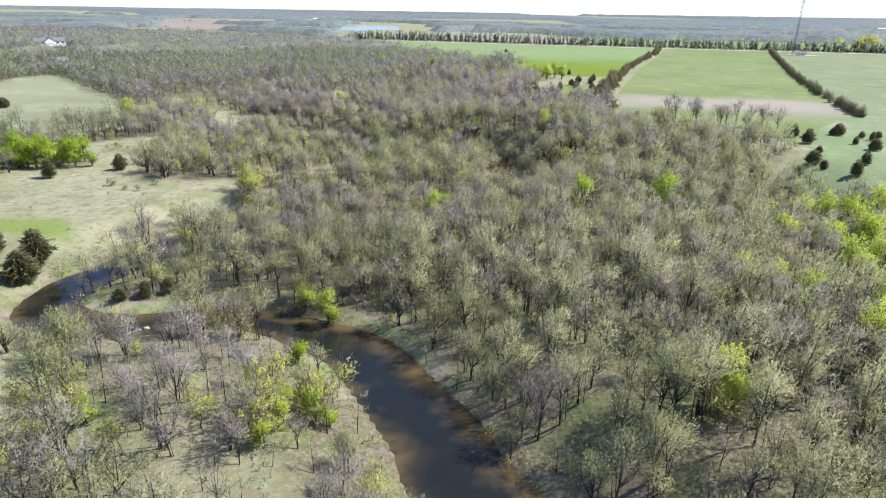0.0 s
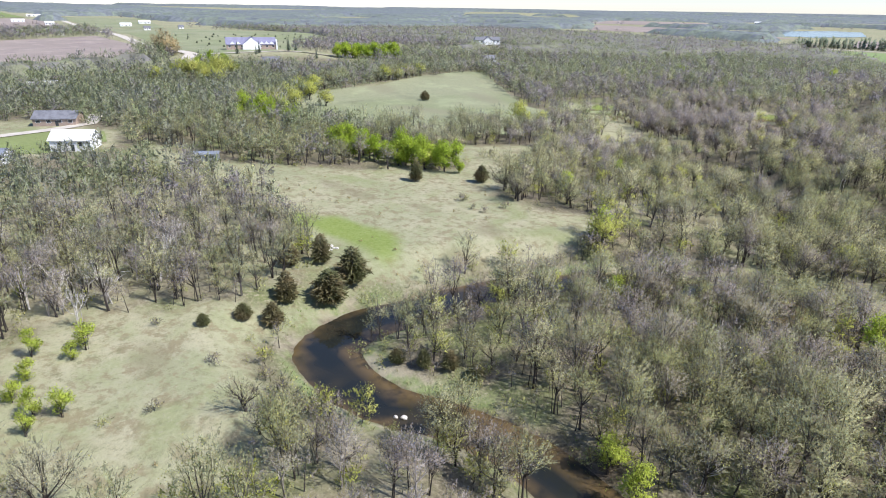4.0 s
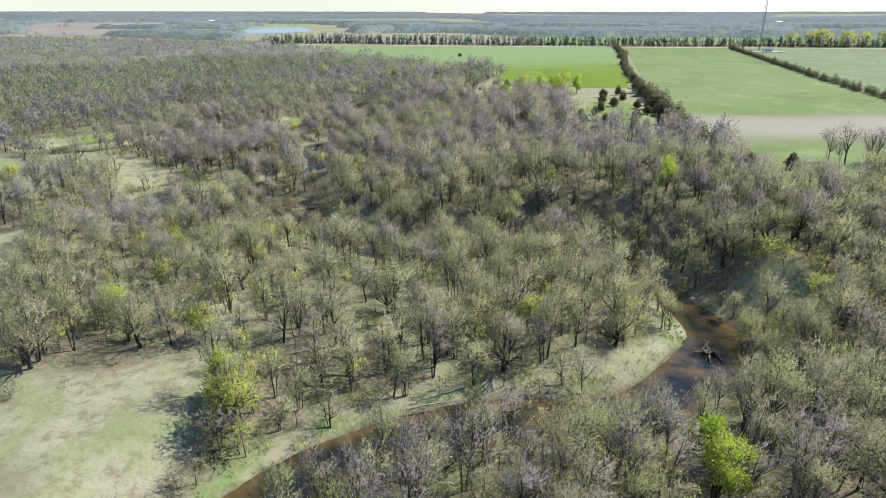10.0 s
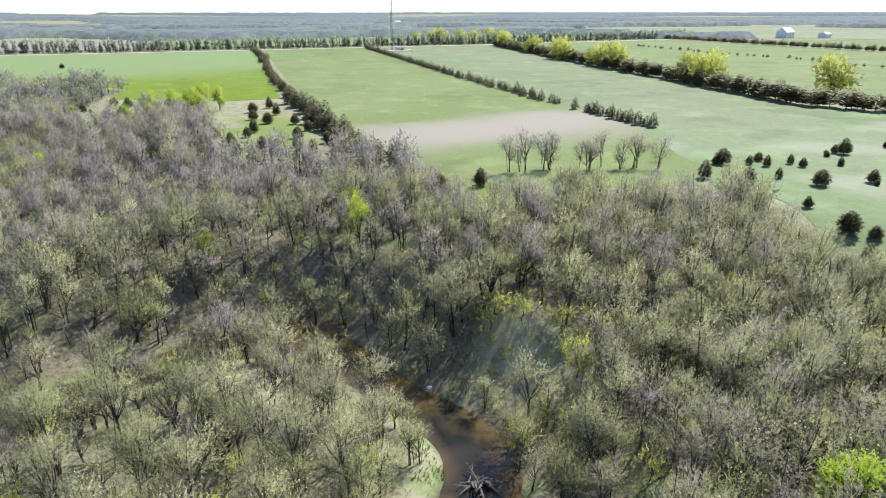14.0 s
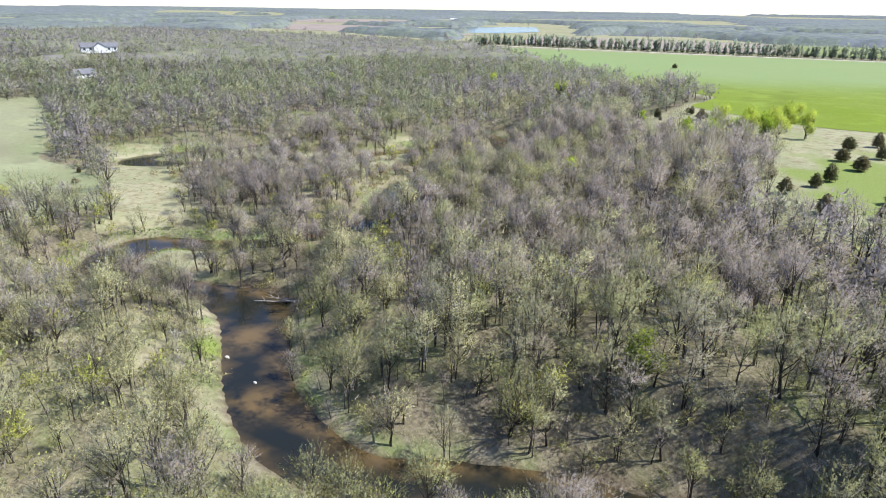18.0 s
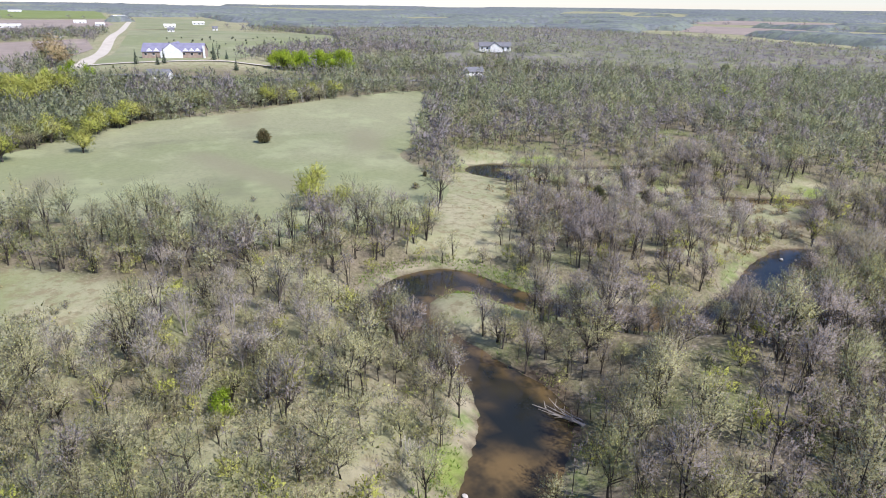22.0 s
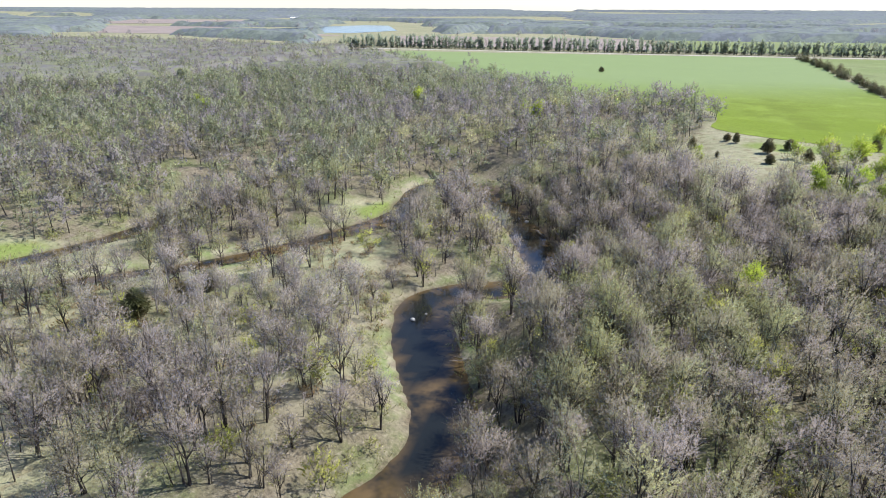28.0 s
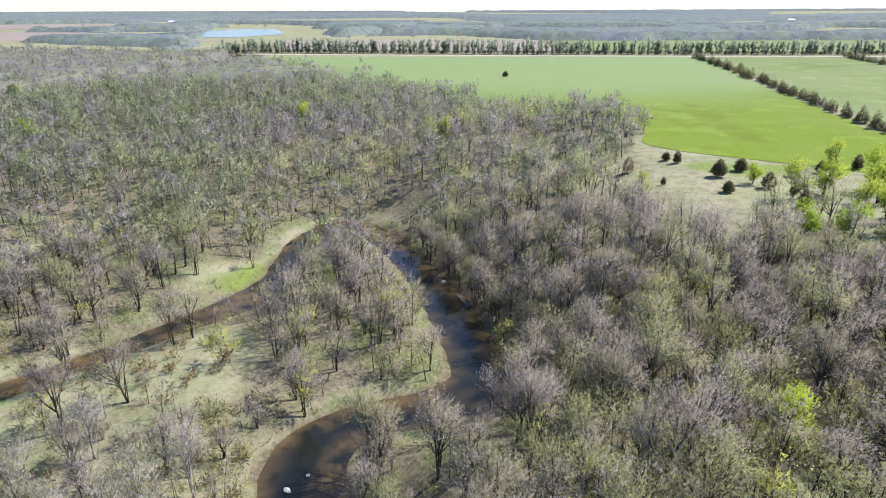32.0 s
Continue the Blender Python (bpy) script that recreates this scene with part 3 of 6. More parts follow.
# open farmland far out
far_out = np.hypot(GX + 100, GY - 250) + 60 * wobble(GX, GY, 150.0)
meadow = np.maximum(meadow, sstep(850, 950, far_out))
meadow[(GX < -495) & (GX > -1000) & (GY > 100) & (GY < 420)] = 1.0
plateau_x = np.interp(GY, [e[0] for e in EDGE], [e[1] for e in EDGE])
meadow[(GX > plateau_x + 8) & (GY > 175) & (GY < 900)] = 1.0
lush = (1 - sstep(1.0, 5.0 + 3 * wobble(GX, GY, 14.0), DR)) * np.clip(0.5 + 0.5 * wobble(GX, GY, 9.0, 4.0), 0.1, 0.9)
earth = 1 - sstep(0.1, 0.9 + 0.8 * wobble(GX, GY, 11.0, 3.0), DR)
for cx, cy, cr in ((-135, 365, 9), (-141, 388, 11), (-150, 407, 10), (-163, 424, 8), (-52, 236, 8), (-45, 232, 8), (-62, 236, 6), (-142, 256, 8), (-132, 253, 7), (-146, 309, 6), (-29, 190, 7), (-60, 94, 6)):
    w = np.clip(1.6 - np.hypot(GX - cx, GY - cy) / cr, 0, 1)
    earth = np.maximum(earth, w * (1 - sstep(2.0, 5.0, DR + 1.5 * wobble(GX, GY, 3.5))))
zone_attribute(ground_mesh, np.stack([meadow, lush, earth], -1).reshape(-1, 3))
green, brown = np.zeros(GX.shape), np.zeros(GX.shape)
for cx, cy, rx, ry in ((-141, 103, 14, 7), (-158, 98, 7, 4), (-99, 262, 6, 6), (-192, 392, 4, 10), (-262, 334, 8, 14), (-130, 231.5, 5, 4.5), (-74, 440, 14, 9), (-37, 352, 15, 40), (0, 256, 16, 11)):
    green = np.maximum(green, 0.9 * (1 - sstep(0.55, 1.15, np.hypot((GX - cx) / rx, (GY - cy) / ry) + 0.4 * wobble(GX, GY, 4.0))))
for cx, cy, rx, ry in ((-126, 132, 6, 4), (-170, 120, 9, 4), (-150, 128, 6, 3), (-185, 118, 8, 3), (-120, 118, 4, 5), (-200, 196, 6, 4), (-110, 52, 5, 4)):
    brown = np.maximum(brown, 0.5 * (1 - sstep(0.4, 1.2, np.hypot((GX - cx) / rx, (GY - cy) / ry) + 0.3 * wobble(GX, GY, 2.5))))
zone_attribute(ground_mesh, np.stack([green, brown, green * 0], -1).reshape(-1, 3), "patch")
tagged(new("ground", ground_mesh), "leaf-littered valley floor with dry straw meadows and banks", "ground", kind="structure")


def on_ground(x, y):
    """Height of the land at points, as the sheet above has it."""
    x, y = np.atleast_1d(np.asarray(x, float)), np.atleast_1d(np.asarray(y, float))
    i = np.clip(np.searchsorted(gx, x) - 1, 0, len(gx) - 2)
    j = np.clip(np.searchsorted(gy, y) - 1, 0, len(gy) - 2)
    s, t = (x - gx[i]) / (gx[i + 1] - gx[i]), (y - gy[j]) / (gy[j + 1] - gy[j])
    return (GZ[j, i] * (1 - s) + GZ[j, i + 1] * s) * (1 - t) + (GZ[j + 1, i] * (1 - s) + GZ[j + 1, i + 1] * s) * t


def river_gap(x, y):
    """Metres from the water's edge."""
    x, y = np.atleast_1d(np.asarray(x, float)), np.atleast_1d(np.asarray(y, float))
    i = np.clip(np.searchsorted(gx, x), 0, len(gx) - 1)
    j = np.clip(np.searchsorted(gy, y), 0, len(gy) - 1)
    return DR[j, i]


wx, wy = np.arange(-285, 40, 2.5), np.arange(14, 446, 2.5)
WX, WY = np.meshgrid(wx, wy)
WD = river_gap(WX.ravel(), WY.ravel())
cells = np.arange(WX.size).reshape(WX.shape)
water_quads = np.stack([cells[:-1, :-1], cells[:-1, 1:], cells[1:, 1:], cells[1:, :-1]], -1).reshape(-1, 4)
water_mesh = mesh_of("water", np.stack([WX.ravel(), WY.ravel(), WX.ravel() * 0], -1), [water_quads], [M_WATER])
shoal = 0.7 * sstep(-2.6, -0.4, WD)
for cx, cy, cr in ((-152, 285, 9), (-40, 207, 10), (-50, 228, 9), (-128, 238, 6), (-150, 312, 5), (-166, 243, 6), (-190, 382, 9), (-205, 358, 9), (-226, 337, 9), (-61, 160, 8), (-40, 178, 5), (-112, 225, 6), (-70, 87, 6)):
    shoal = np.maximum(shoal, 0.9 * (1 - sstep(0.3, 1.1, np.hypot(WX.ravel() - cx, WY.ravel() - cy) / cr)))
zone_attribute(water_mesh, np.stack([shoal, shoal * 0, shoal * 0], -1))
tagged(new("water", water_mesh), "dark brown slow river water reflecting the sky", "water", kind="structure")


def sheet(name, poly, material, label, lift=0.25, step=12.0, bare=None, category="field", ragged=0.0):
    """A field that lies on the land: a grid cut to the outline."""
    if ragged:
        rim = spline([(px, py, 0) for px, py in poly + poly[:1]], 5.0)[:-1]
        poly = [(px + ragged * wobble(px, py, 7.0), py + ragged * wobble(py, px, 6.0, 2.0)) for px, py, _ in rim]
    bm = bmesh.new()
    loop = [bm.verts.new((px, py, 0)) for px, py in poly]
    bm.faces.new(loop)
    xs, ys = [p[0] for p in poly], [p[1] for p in poly]
    for axis, lo, hi in ((0, min(xs), max(xs)), (1, min(ys), max(ys))):
        c = lo + step
        while c < hi:
            co, no = [0, 0, 0], [0, 0, 0]
            co[axis], no[axis] = c, 1
            bmesh.ops.bisect_plane(bm, geom=bm.verts[:] + bm.edges[:] + bm.faces[:], plane_co=co, plane_no=no)
            c += step
    bmesh.ops.triangulate(bm, faces=bm.faces[:])
    me = bpy.data.meshes.new(name)
    bm.normal_update()
    if bm.faces[:][0].normal.z < 0:
        bmesh.ops.reverse_faces(bm, faces=bm.faces[:])
    bm.to_mesh(me)
    bm.free()
    n = len(me.vertices)
    co = np.empty(n * 3, np.float32)
    me.vertices.foreach_get("co", co)
    co = co.reshape(-1, 3)
    co[:, 2] = on_ground(co[:, 0], co[:, 1]) + lift
    me.vertices.foreach_set("co", co.ravel())
    me.materials.append(material)
    vals = np.zeros((n, 3))
    if bare:
        vals[:, 0] = bare(co[:, 0], co[:, 1])
    zone_attribute(me, vals)
    return tagged(new(name, me), label, category, kind="structure")


def dry_corner(x, y):
    d = np.hypot((x - 42 - 0.5 * (y - 322)) / 78, (y - 322) / 34) + 0.25 * wobble(x, y, 13.0)
    return 0.95 * (1 - sstep(0.3, 1.25, d))


def pale_back(x, y):
    return 0.8 * sstep(530, 640, y + 20 * wobble(x, y, 40.0))


sheet("field_bright", CROP_ONE, M_CROP_BRIGHT, "bright green young crop field beside the woods", 0.1, 5, pale_back, ragged=2.0)
sheet("field_long", CROP_TWO, M_CROP, "light green crop field with a dry bare corner", 0.06, 6, dry_corner)
sheet("field_wide", CROP_THREE, M_CROP_PALE, "pale green crop field between two windbreaks", 0.03, 14)
sheet("field_far", CROP_FOUR, M_CROP, "green crop field behind the willow windbreak", 0.06, 20)
sheet("field_pasture", [(62, 254), (84, 302), (98, 306), (150, 284), (200, 304), (290, 180), (200, 105), (125, 135), (76, 168), (40, 184), (42, 200), (53, 222), (50, 236)], M_PASTURE, "pale green rough pasture with scattered cedars", 0.075, 4, lambda x, y: 0.35 * sstep(0.2, 0.8, wobble(x, y, 9.0)), ragged=1.5)
sheet("field_grass", PASTURE, M_TURF, "pale green grazed pasture with faint brown patches", 0.12, 4, lambda x, y: 0.7 * sstep(0.55, 0.95, wobble(x * 0.6, y, 10.0)), ragged=2.0)
sheet("lawn", [(-300, 34), (-268, 34), (-262, 52), (-268, 72), (-286, 74), (-298, 60)], M_CROP, "green farmyard lawn", 0.12, 4, None, "lawn")
sheet("field_tilled", TILLED_WEST, M_TILLED, "bare brown tilled field", 0.3, 20)
sheet("field_turf", TURF_WEST, M_TURF, "pale mown turf with young trees", 0.14, 20)


def strip(name, pts, width, material, label, lift=0.12, category="road"):
    p = np.array(pts, float)
    out = []
    for i in range(len(p) - 1):
        n = max(1, int(np.linalg.norm(p[i + 1] - p[i]) / 12))
        out += [p[i] + (p[i + 1] - p[i]) * k / n for k in range(n)]
    out = np.array(out + [p[-1]])
    d = np.gradient(out, axis=0)
    d /= np.linalg.norm(d, axis=1)[:, None]
    side = np.stack([-d[:, 1], d[:, 0]], -1) * width / 2
    a, b = out + side, out - side
    z = np.maximum(on_ground(a[:, 0], a[:, 1]), on_ground(b[:, 0], b[:, 1])) + lift
    n = len(out)
    i = np.arange(n - 1)
    me = mesh_of(name, np.concatenate([np.column_stack([a, z]), np.column_stack([b, z])]), [np.stack([i + n, i + n + 1, i + 1, i], -1)], [material])
    return tagged(new(name, me), label, category, kind="structure")


strip("road", [(-900, 905), (-420, 866), (-140, 858), (20, 860), (300, 874), (800, 930)], 9, M_GRAVEL, "pale gravel road along the fields")
strip("road_west", [(-500, 160), (-540, 176), (-760, 182), (-1005, 188), (-1700, 210)], 10, M_GRAVEL, "pale gravel road past the church")
strip("highway", [(-470, 60), (-496, 160), (-471, 268), (-447, 330), (-444, 380), (-438, 430), (-419, 485), (-380, 600)], 8, M_ASPHALT, "grey paved road through the woods")
strip("church_drive", [(-530, 176), (-526, 215), (-528, 262), (-520, 320)], 7, M_GRAVEL, "pale gravel drive in front of the church", 0.2)
strip("yard_drive", [(-296, 30), (-300, 58), (-306, 72), (-330, 78)], 6, M_GRAVEL, "pale gravel farmyard drive", 0.3)


# ---- trees ----
RNG = np.random.default_rng(7)


class Wood:
    """Gathers triangles for one mesh of a tree."""

    def __init__(self):
        self.v, self.f, self.m = [], [], []

    def tube(self, p, q, r0, r1, n, mat=0):
        p, q = np.asarray(p, float), np.asarray(q, float)
        d = q - p
        d = d / (np.linalg.norm(d) + 1e-9)
        s = np.cross(d, (0.3, 0.9, 0.1) if abs(d[1]) < 0.8 else (1, 0, 0))
        s /= np.linalg.norm(s)
        t = np.cross(d, s)
        k = len(self.v)
        for c, r in ((p, r0), (q, r1)):
            for i in range(n):
                a = 2 * math.pi * i / n
                self.v.append(c + r * (math.cos(a) * s + math.sin(a) * t))
        for i in range(n):
            j = (i + 1) % n
            self.f += [(k + i, k + j, k + n + j), (k + i, k + n + j, k + n + i)]
            self.m += [mat, mat]

    def spike(self, p, d, width, mat=0):
        """A twig: one thin triangle."""
        p, d = np.asarray(p, float), np.asarray(d, float)
        s = np.cross(d, RNG.normal(size=3))
        s *= width / (np.linalg.norm(s) + 1e-9) / 2
        k = len(self.v)
        self.v += [p - s, p + s, p + d]
        self.f.append((k, k + 1, k + 2))
        self.m.append(mat)

    def scrap(self, p, size, mat=0):
        """A leaf clump: one free triangle."""
        a = RNG.normal(size=3)
        a /= np.linalg.norm(a)
        b = np.cross(a, RNG.normal(size=3))
        b /= np.linalg.norm(b)
        k = len(self.v)
        self.v += [p + a * size * 0.6, p - a * size * 0.35 + b * size * 0.5, p - a * size * 0.35 - b * size * 0.5]
        self.f.append((k, k + 1, k + 2))
        self.m.append(mat)

    def arrays(self):
        return np.array(self.v), np.array(self.f, np.int32), np.array(self.m, np.int32)


def unit(v):
    return v / (np.linalg.norm(v) + 1e-9)


def fans(n, at, along, length, width):
    """Many thin fans of twigs at once."""
    side = np.cross(along, RNG.normal(size=(n, 3)))
    side /= np.linalg.norm(side, axis=1)[:, None] + 1e-9
    tip = at + along * length[:, None]
    v = np.stack([at, tip + side * width[:, None] / 2, tip - side * width[:, None] / 2], 1).reshape(-1, 3)
    return v, np.arange(3 * n, dtype=np.int32).reshape(-1, 3)


def units(a):
    return a / (np.linalg.norm(a, axis=1)[:, None] + 1e-9)


def broadleaf(high, wide, limbs, twigs, twig_w, twig_l, leaves, leaf_s, fork=0.35, lean=0.07, stem=0.15, lod=0, puff=0.7, sprays=0, spray_l=1.5, spray_w=0.7, skirt=-0.3):
    """A bare or budding tree under a domed crown: stem, rising limbs, twigs and hazy sprays of
    the finest twigs round the limbs' ends. Returns the stem's and the crown's arrays. lod 0 near to 3 far."""
    wood = Wood()
    n, k = (6, 4, 3, 3)[lod], (5, 3, 2, 1)[lod]
    axis, p, drift = [np.zeros(3)], np.zeros(3), RNG.normal(size=2) * lean
    for i in range(k):
        p = p + np.array([drift[0] * high / k + RNG.normal() * 0.12, drift[1] * high / k + RNG.normal() * 0.12, high * 0.82 / k])
        axis.append(p)
    for i in range(k):
        r0, r1 = stem * (1 - 0.8 * i / k), stem * (1 - 0.8 * (i + 1) / k)
        wood.tube(axis[i] - (np.array([0, 0, 0.4]) if i == 0 else 0), axis[i + 1], r0 * (1.25 if i == 0 else 1), r1, n)
    axis = np.array(axis)

    def along(t):
        u = t * k
        i = min(int(u), k - 1)
        return axis[i] + (axis[i + 1] - axis[i]) * (u - i)

    low = high * (0.16 + 0.62 * fork)
    rise = (high - low) * 0.62
    heart = along(0.8) * (1, 1, 0) + np.array([0, 0, low + (high - low) * 0.4])
    lobes = [(heart + (0, 0, rise * 0.5), wide * 0.7), (heart, wide * 0.8)]
    for i in range(limbs):
        e = math.asin(skirt + (0.92 - skirt) * ((i * 0.618) % 1.0))
        a = i * 2.4 + RNG.normal() * 0.35
        out = np.array([math.cos(a) * math.cos(e) * wide, math.sin(a) * math.cos(e) * wide, math.sin(e) * rise]) * RNG.uniform(0.62, 0.86)
        end = heart + out
        t = np.clip(fork * 0.7 + 0.5 * (end[2] / high - fork), 0.04, 0.85) * RNG.uniform(0.8, 1.05)
        p0 = along(t)
        bend = p0 + (end - p0) * 0.5 + np.array([RNG.normal() * 0.2, RNG.normal() * 0.2, -0.05 * high * RNG.random()])
        r = stem * (0.7 - 0.35 * t)
        if lod < 2 and i % 5 == 1 and high > 7:
            p0 = along(0.0) + np.array([RNG.normal() * 0.3, RNG.normal() * 0.3, 0.1])
            bend = p0 + (end - p0) * (0.3, 0.3, 0.6)
            r = stem * 0.6
        if lod < 2:
            wood.tube(p0, bend, r, r * 0.6, 3)
            wood.tube(bend, end, r * 0.6, r * 0.18, 3)
        if lod < 2:
            for j in range((4, 1)[lod]):
                f = bend + (end - bend) * RNG.uniform(0, 0.8)
                d = unit(end - p0 + RNG.normal(size=3) * 0.5 * wide + np.array([0, 0, 0.25 * wide]))
                wood.tube(f, f + d * wide * RNG.uniform(0.25, 0.5), r * 0.28 + 0.012, 0.008, 3)
        lobes.append((end - out * 0.12, wide * puff * RNG.uniform(0.72, 0.95)))
    centre, radius = np.array([c for c, r in lobes]), np.array([r for c, r in lobes])
    V, F, M, count = [], [], [], 0

    def add(v, f, mat):
        nonlocal count
        tri = v.reshape(-1, 3, 3)
        out = units(tri.mean(1) - heart + (0, 0, rise * 0.35)) + RNG.normal(size=(len(f), 3)) * 0.25
        inward = (np.cross(tri[:, 1] - tri[:, 0], tri[:, 2] - tri[:, 0]) * out).sum(1) < 0
        f = np.where(inward[:, None], f[:, ::-1], f)
        V.append(np.hstack([v, np.repeat(units(out), 3, 0)]))
        F.append(f + count)
        M.append(np.full(len(f), mat, np.int32))
        count += len(v)

    for number, length, width, mat, deep in ((twigs, twig_l, twig_w, 0, 0.5), (sprays, spray_l, spray_w, 2, 0.42)):
        if not number:
            continue
        w = np.arange(number) % len(lobes)
        o = units(RNG.normal(size=(number, 3))) * (RNG.random(number) ** deep)[:, None]
        at = centre[w] + o * radius[w][:, None]
        d = units(o * 0.6 + units(at - heart + (0, 0, 0.5)) * 0.7 + RNG.normal(size=(number, 3)) * 0.42 + (0, 0, 0.55))
        size = length * RNG.uniform(0.6, 1.3, number)
        v, f = fans(number, at - d * size[:, None] * 0.5, d, size, width * RNG.uniform(0.6, 1.4, number))
        v = v.reshape(-1, 3, 3)
        v = np.stack([v[:, 0] + (v[:, 1] - v[:, 2]) / 2, v[:, 0] - (v[:, 1] - v[:, 2]) / 2, (v[:, 1] + v[:, 2]) / 2], 1).reshape(-1, 3)
        add(v, f, mat)
    if leaves:
        w = RNG.integers(len(lobes), size=leaves)
        at = centre[w] + units(RNG.normal(size=(leaves, 3))) * (RNG.random(leaves) ** 0.4 * 1.1 * radius[w])[:, None]
        size = leaf_s * RNG.uniform(0.6, 1.4, leaves)
        v, f = fans(leaves, at, units(RNG.normal(size=(leaves, 3))), size, size)
        add(v, f, 1)
    sv, sf, sm = wood.arrays()
    return (np.hstack([sv, sv * 0]), sf, sm), (np.concatenate(V), np.concatenate(F), np.concatenate(M))


def conifer(high, wide, tiers, per, droop=0.25, round_top=0.6, lod=0):
    """A cedar or spruce: tiers of overlapping sprays round a stem."""
    stem_w, crown = Wood(), Wood()
    stem_w.tube((0, 0, -0.3), (0, 0, high * 0.9), 0.03 * high, 0.01, 5 if lod == 0 else 3)
    for i in range(tiers):
        t = (i + 0.5) / tiers
        z = high * (0.03 + 0.93 * t)
        r = wide * ((1 - t ** 1.7) ** 0.6 if round_top < 0.55 else (1 - t) ** round_top) * (0.75 + 0.25 * min(1, t * 6)) * RNG.uniform(0.85, 1.12)
        m = max(3, int(per * (0.35 + 0.65 * (1 - t))))
        for j in range(m):
            a = 2 * math.pi * (j + RNG.random()) / m
            rr = r * RNG.uniform(0.7, 1.15)
            d = np.array([math.cos(a), math.sin(a), 0])
            tip = d * rr + np.array([0, 0, z - droop * rr + RNG.normal() * 0.12])
            root = d * rr * 0.35 + np.array([0, 0, z + high * 0.04])
            s = np.cross(d, (0, 0, 1)) * (rr * 0.1 + wide * 0.12) * min(1.0, 16 / per)
            mid = (root + tip) / 2 + np.array([0, 0, 0.08 * rr])
            k = len(crown.v)
            crown.v += [root, mid + s, tip, mid - s]
            crown.f += [(k, k + 1, k + 2), (k, k + 2, k + 3)]
            crown.m += [0, 0]
            if lod == 0:
                for h in range(2):
                    crown.spike(root + (tip - root) * RNG.uniform(0.5, 0.95), (d + RNG.normal(size=3) * 0.5) * rr * 0.25, rr * 0.12)
    if round_top >= 0.55:
        crown.spike((0, 0, high * 0.86), np.array([0, 0, high * 0.14]), wide * 0.2)
    return stem_w.arrays(), crown.arrays()


def spread_of(arrays, xs, ys, sizes, sink=0.0):
    """The arrays copied to many places, turned at random: vertices and faces of one joined mesh."""
    v, f, m = arrays
    n = len(xs)
    a = RNG.uniform(0, 2 * math.pi, n)
    c, s = np.cos(a)[:, None] * sizes[:, None], np.sin(a)[:, None] * sizes[:, None]
    z = on_ground(xs, ys) - sink
    V = np.stack([v[None, :, 0] * c - v[None, :, 1] * s + xs[:, None], v[None, :, 0] * s + v[None, :, 1] * c + ys[:, None], v[None, :, 2] * sizes[:, None] + z[:, None]], -1)
    if v.shape[1] == 6:
        c, s = np.cos(a)[:, None], np.sin(a)[:, None]
        V = np.concatenate([V, np.stack([v[None, :, 3] * c - v[None, :, 4] * s, v[None, :, 3] * s + v[None, :, 4] * c, v[None, :, 5] + c * 0], -1)], -1)
    F = f[None] + (np.arange(n) * len(v))[:, None, None]
    return V.reshape(-1, v.shape[1]), F.reshape(-1, 3), np.tile(m, n), np.repeat(RNG.random(n), len(v))


def grow(name, kinds, xs, ys, sizes, mats, label, category):
    """One joined stand of trees. kinds: (stem, crown) arrays; mats: bark, twig, leaf."""
    if not len(xs):
        return None
    mats = with_sprays(mats)
    pick = RNG.integers(len(kinds), size=len(xs))
    V, F, M, T, k = [], [], [], [], 0
    for i, (st, cr) in enumerate(kinds):
        w = pick == i
        if not w.any():
            continue
        both = (np.concatenate([st[0], cr[0]]), np.concatenate([st[1], cr[1] + len(st[0])]), np.concatenate([st[2], cr[2] + 1]))
        v, f, m, t = spread_of(both, xs[w], ys[w], sizes[w])
        V.append(v)
        F.append(f + k)
        M.append(m)
        T.append(t)
        k += len(v)
    me = mesh_of(name, np.concatenate(V), [np.concatenate(F)], mats, np.concatenate(M))
    me.attributes.new("tree", "FLOAT", "POINT").data.foreach_set("value", np.concatenate(T).astype(np.float32))
    return tagged(new(name, me), label, category, kind="stuff")


class Species:
    """Trees that stand as things of their own: a few shapes, shared by all copies."""

    def __init__(self, name, shapes, mats, label, category="tree", group=""):
        self.made, self.n = [], 0
        mats = with_sprays(mats)
        for st, cr in shapes:
            self.made.append((mesh_of("trunk", st[0], [st[1]], [mats[0]], smooth=True), mesh_of("crown", cr[0], [cr[1]], mats[1:], cr[2])))
        self.name, self.label, self.category, self.group = name, label, category, group

    def plant(self, x, y, size=1.0, label="", tall=1.0, shape=None):
        st, cr = self.made[(self.n if shape is None else shape) % len(self.made)]
        self.n += 1
        top = new(self.name)
        top.matrix_world = Matrix.Translation((x, y, float(on_ground(x, y)[0]))) @ Matrix.Rotation(self.n * 2.4, 4, "Z") @ Matrix.Diagonal((size, size, size * tall, 1))
        for nm, me in (("trunk", st), ("crown", cr)):
            new(nm, me).parent = top
        return tagged(top, label or self.label, self.category, self.group)


def bare(lod, high=12.0, wide=2.7, **over):
    """Shapes of the wood's trees at four levels of detail."""
    t, w, l, b, s, n, sl, sw = ((220, 0.035, 1.3, 30, 0.12, 460, 1.3, 0.34), (50, 0.065, 1.6, 10, 0.2, 156, 1.7, 0.6), (18, 0.12, 1.9, 8, 0.35, 56, 2.3, 1.0), (5, 0.3, 2.2, 3, 0.7, 34, 2.8, 1.4))[lod]
    use = dict(limbs=(10, 8, 7, 6)[lod], twigs=t, twig_w=w, twig_l=l, leaves=b, leaf_s=s, lod=lod, sprays=n, spray_l=sl, spray_w=sw, stem=(0.16, 0.17, 0.15, 0.12)[lod])
    use.update(over)
    return broadleaf(high, wide, **use)


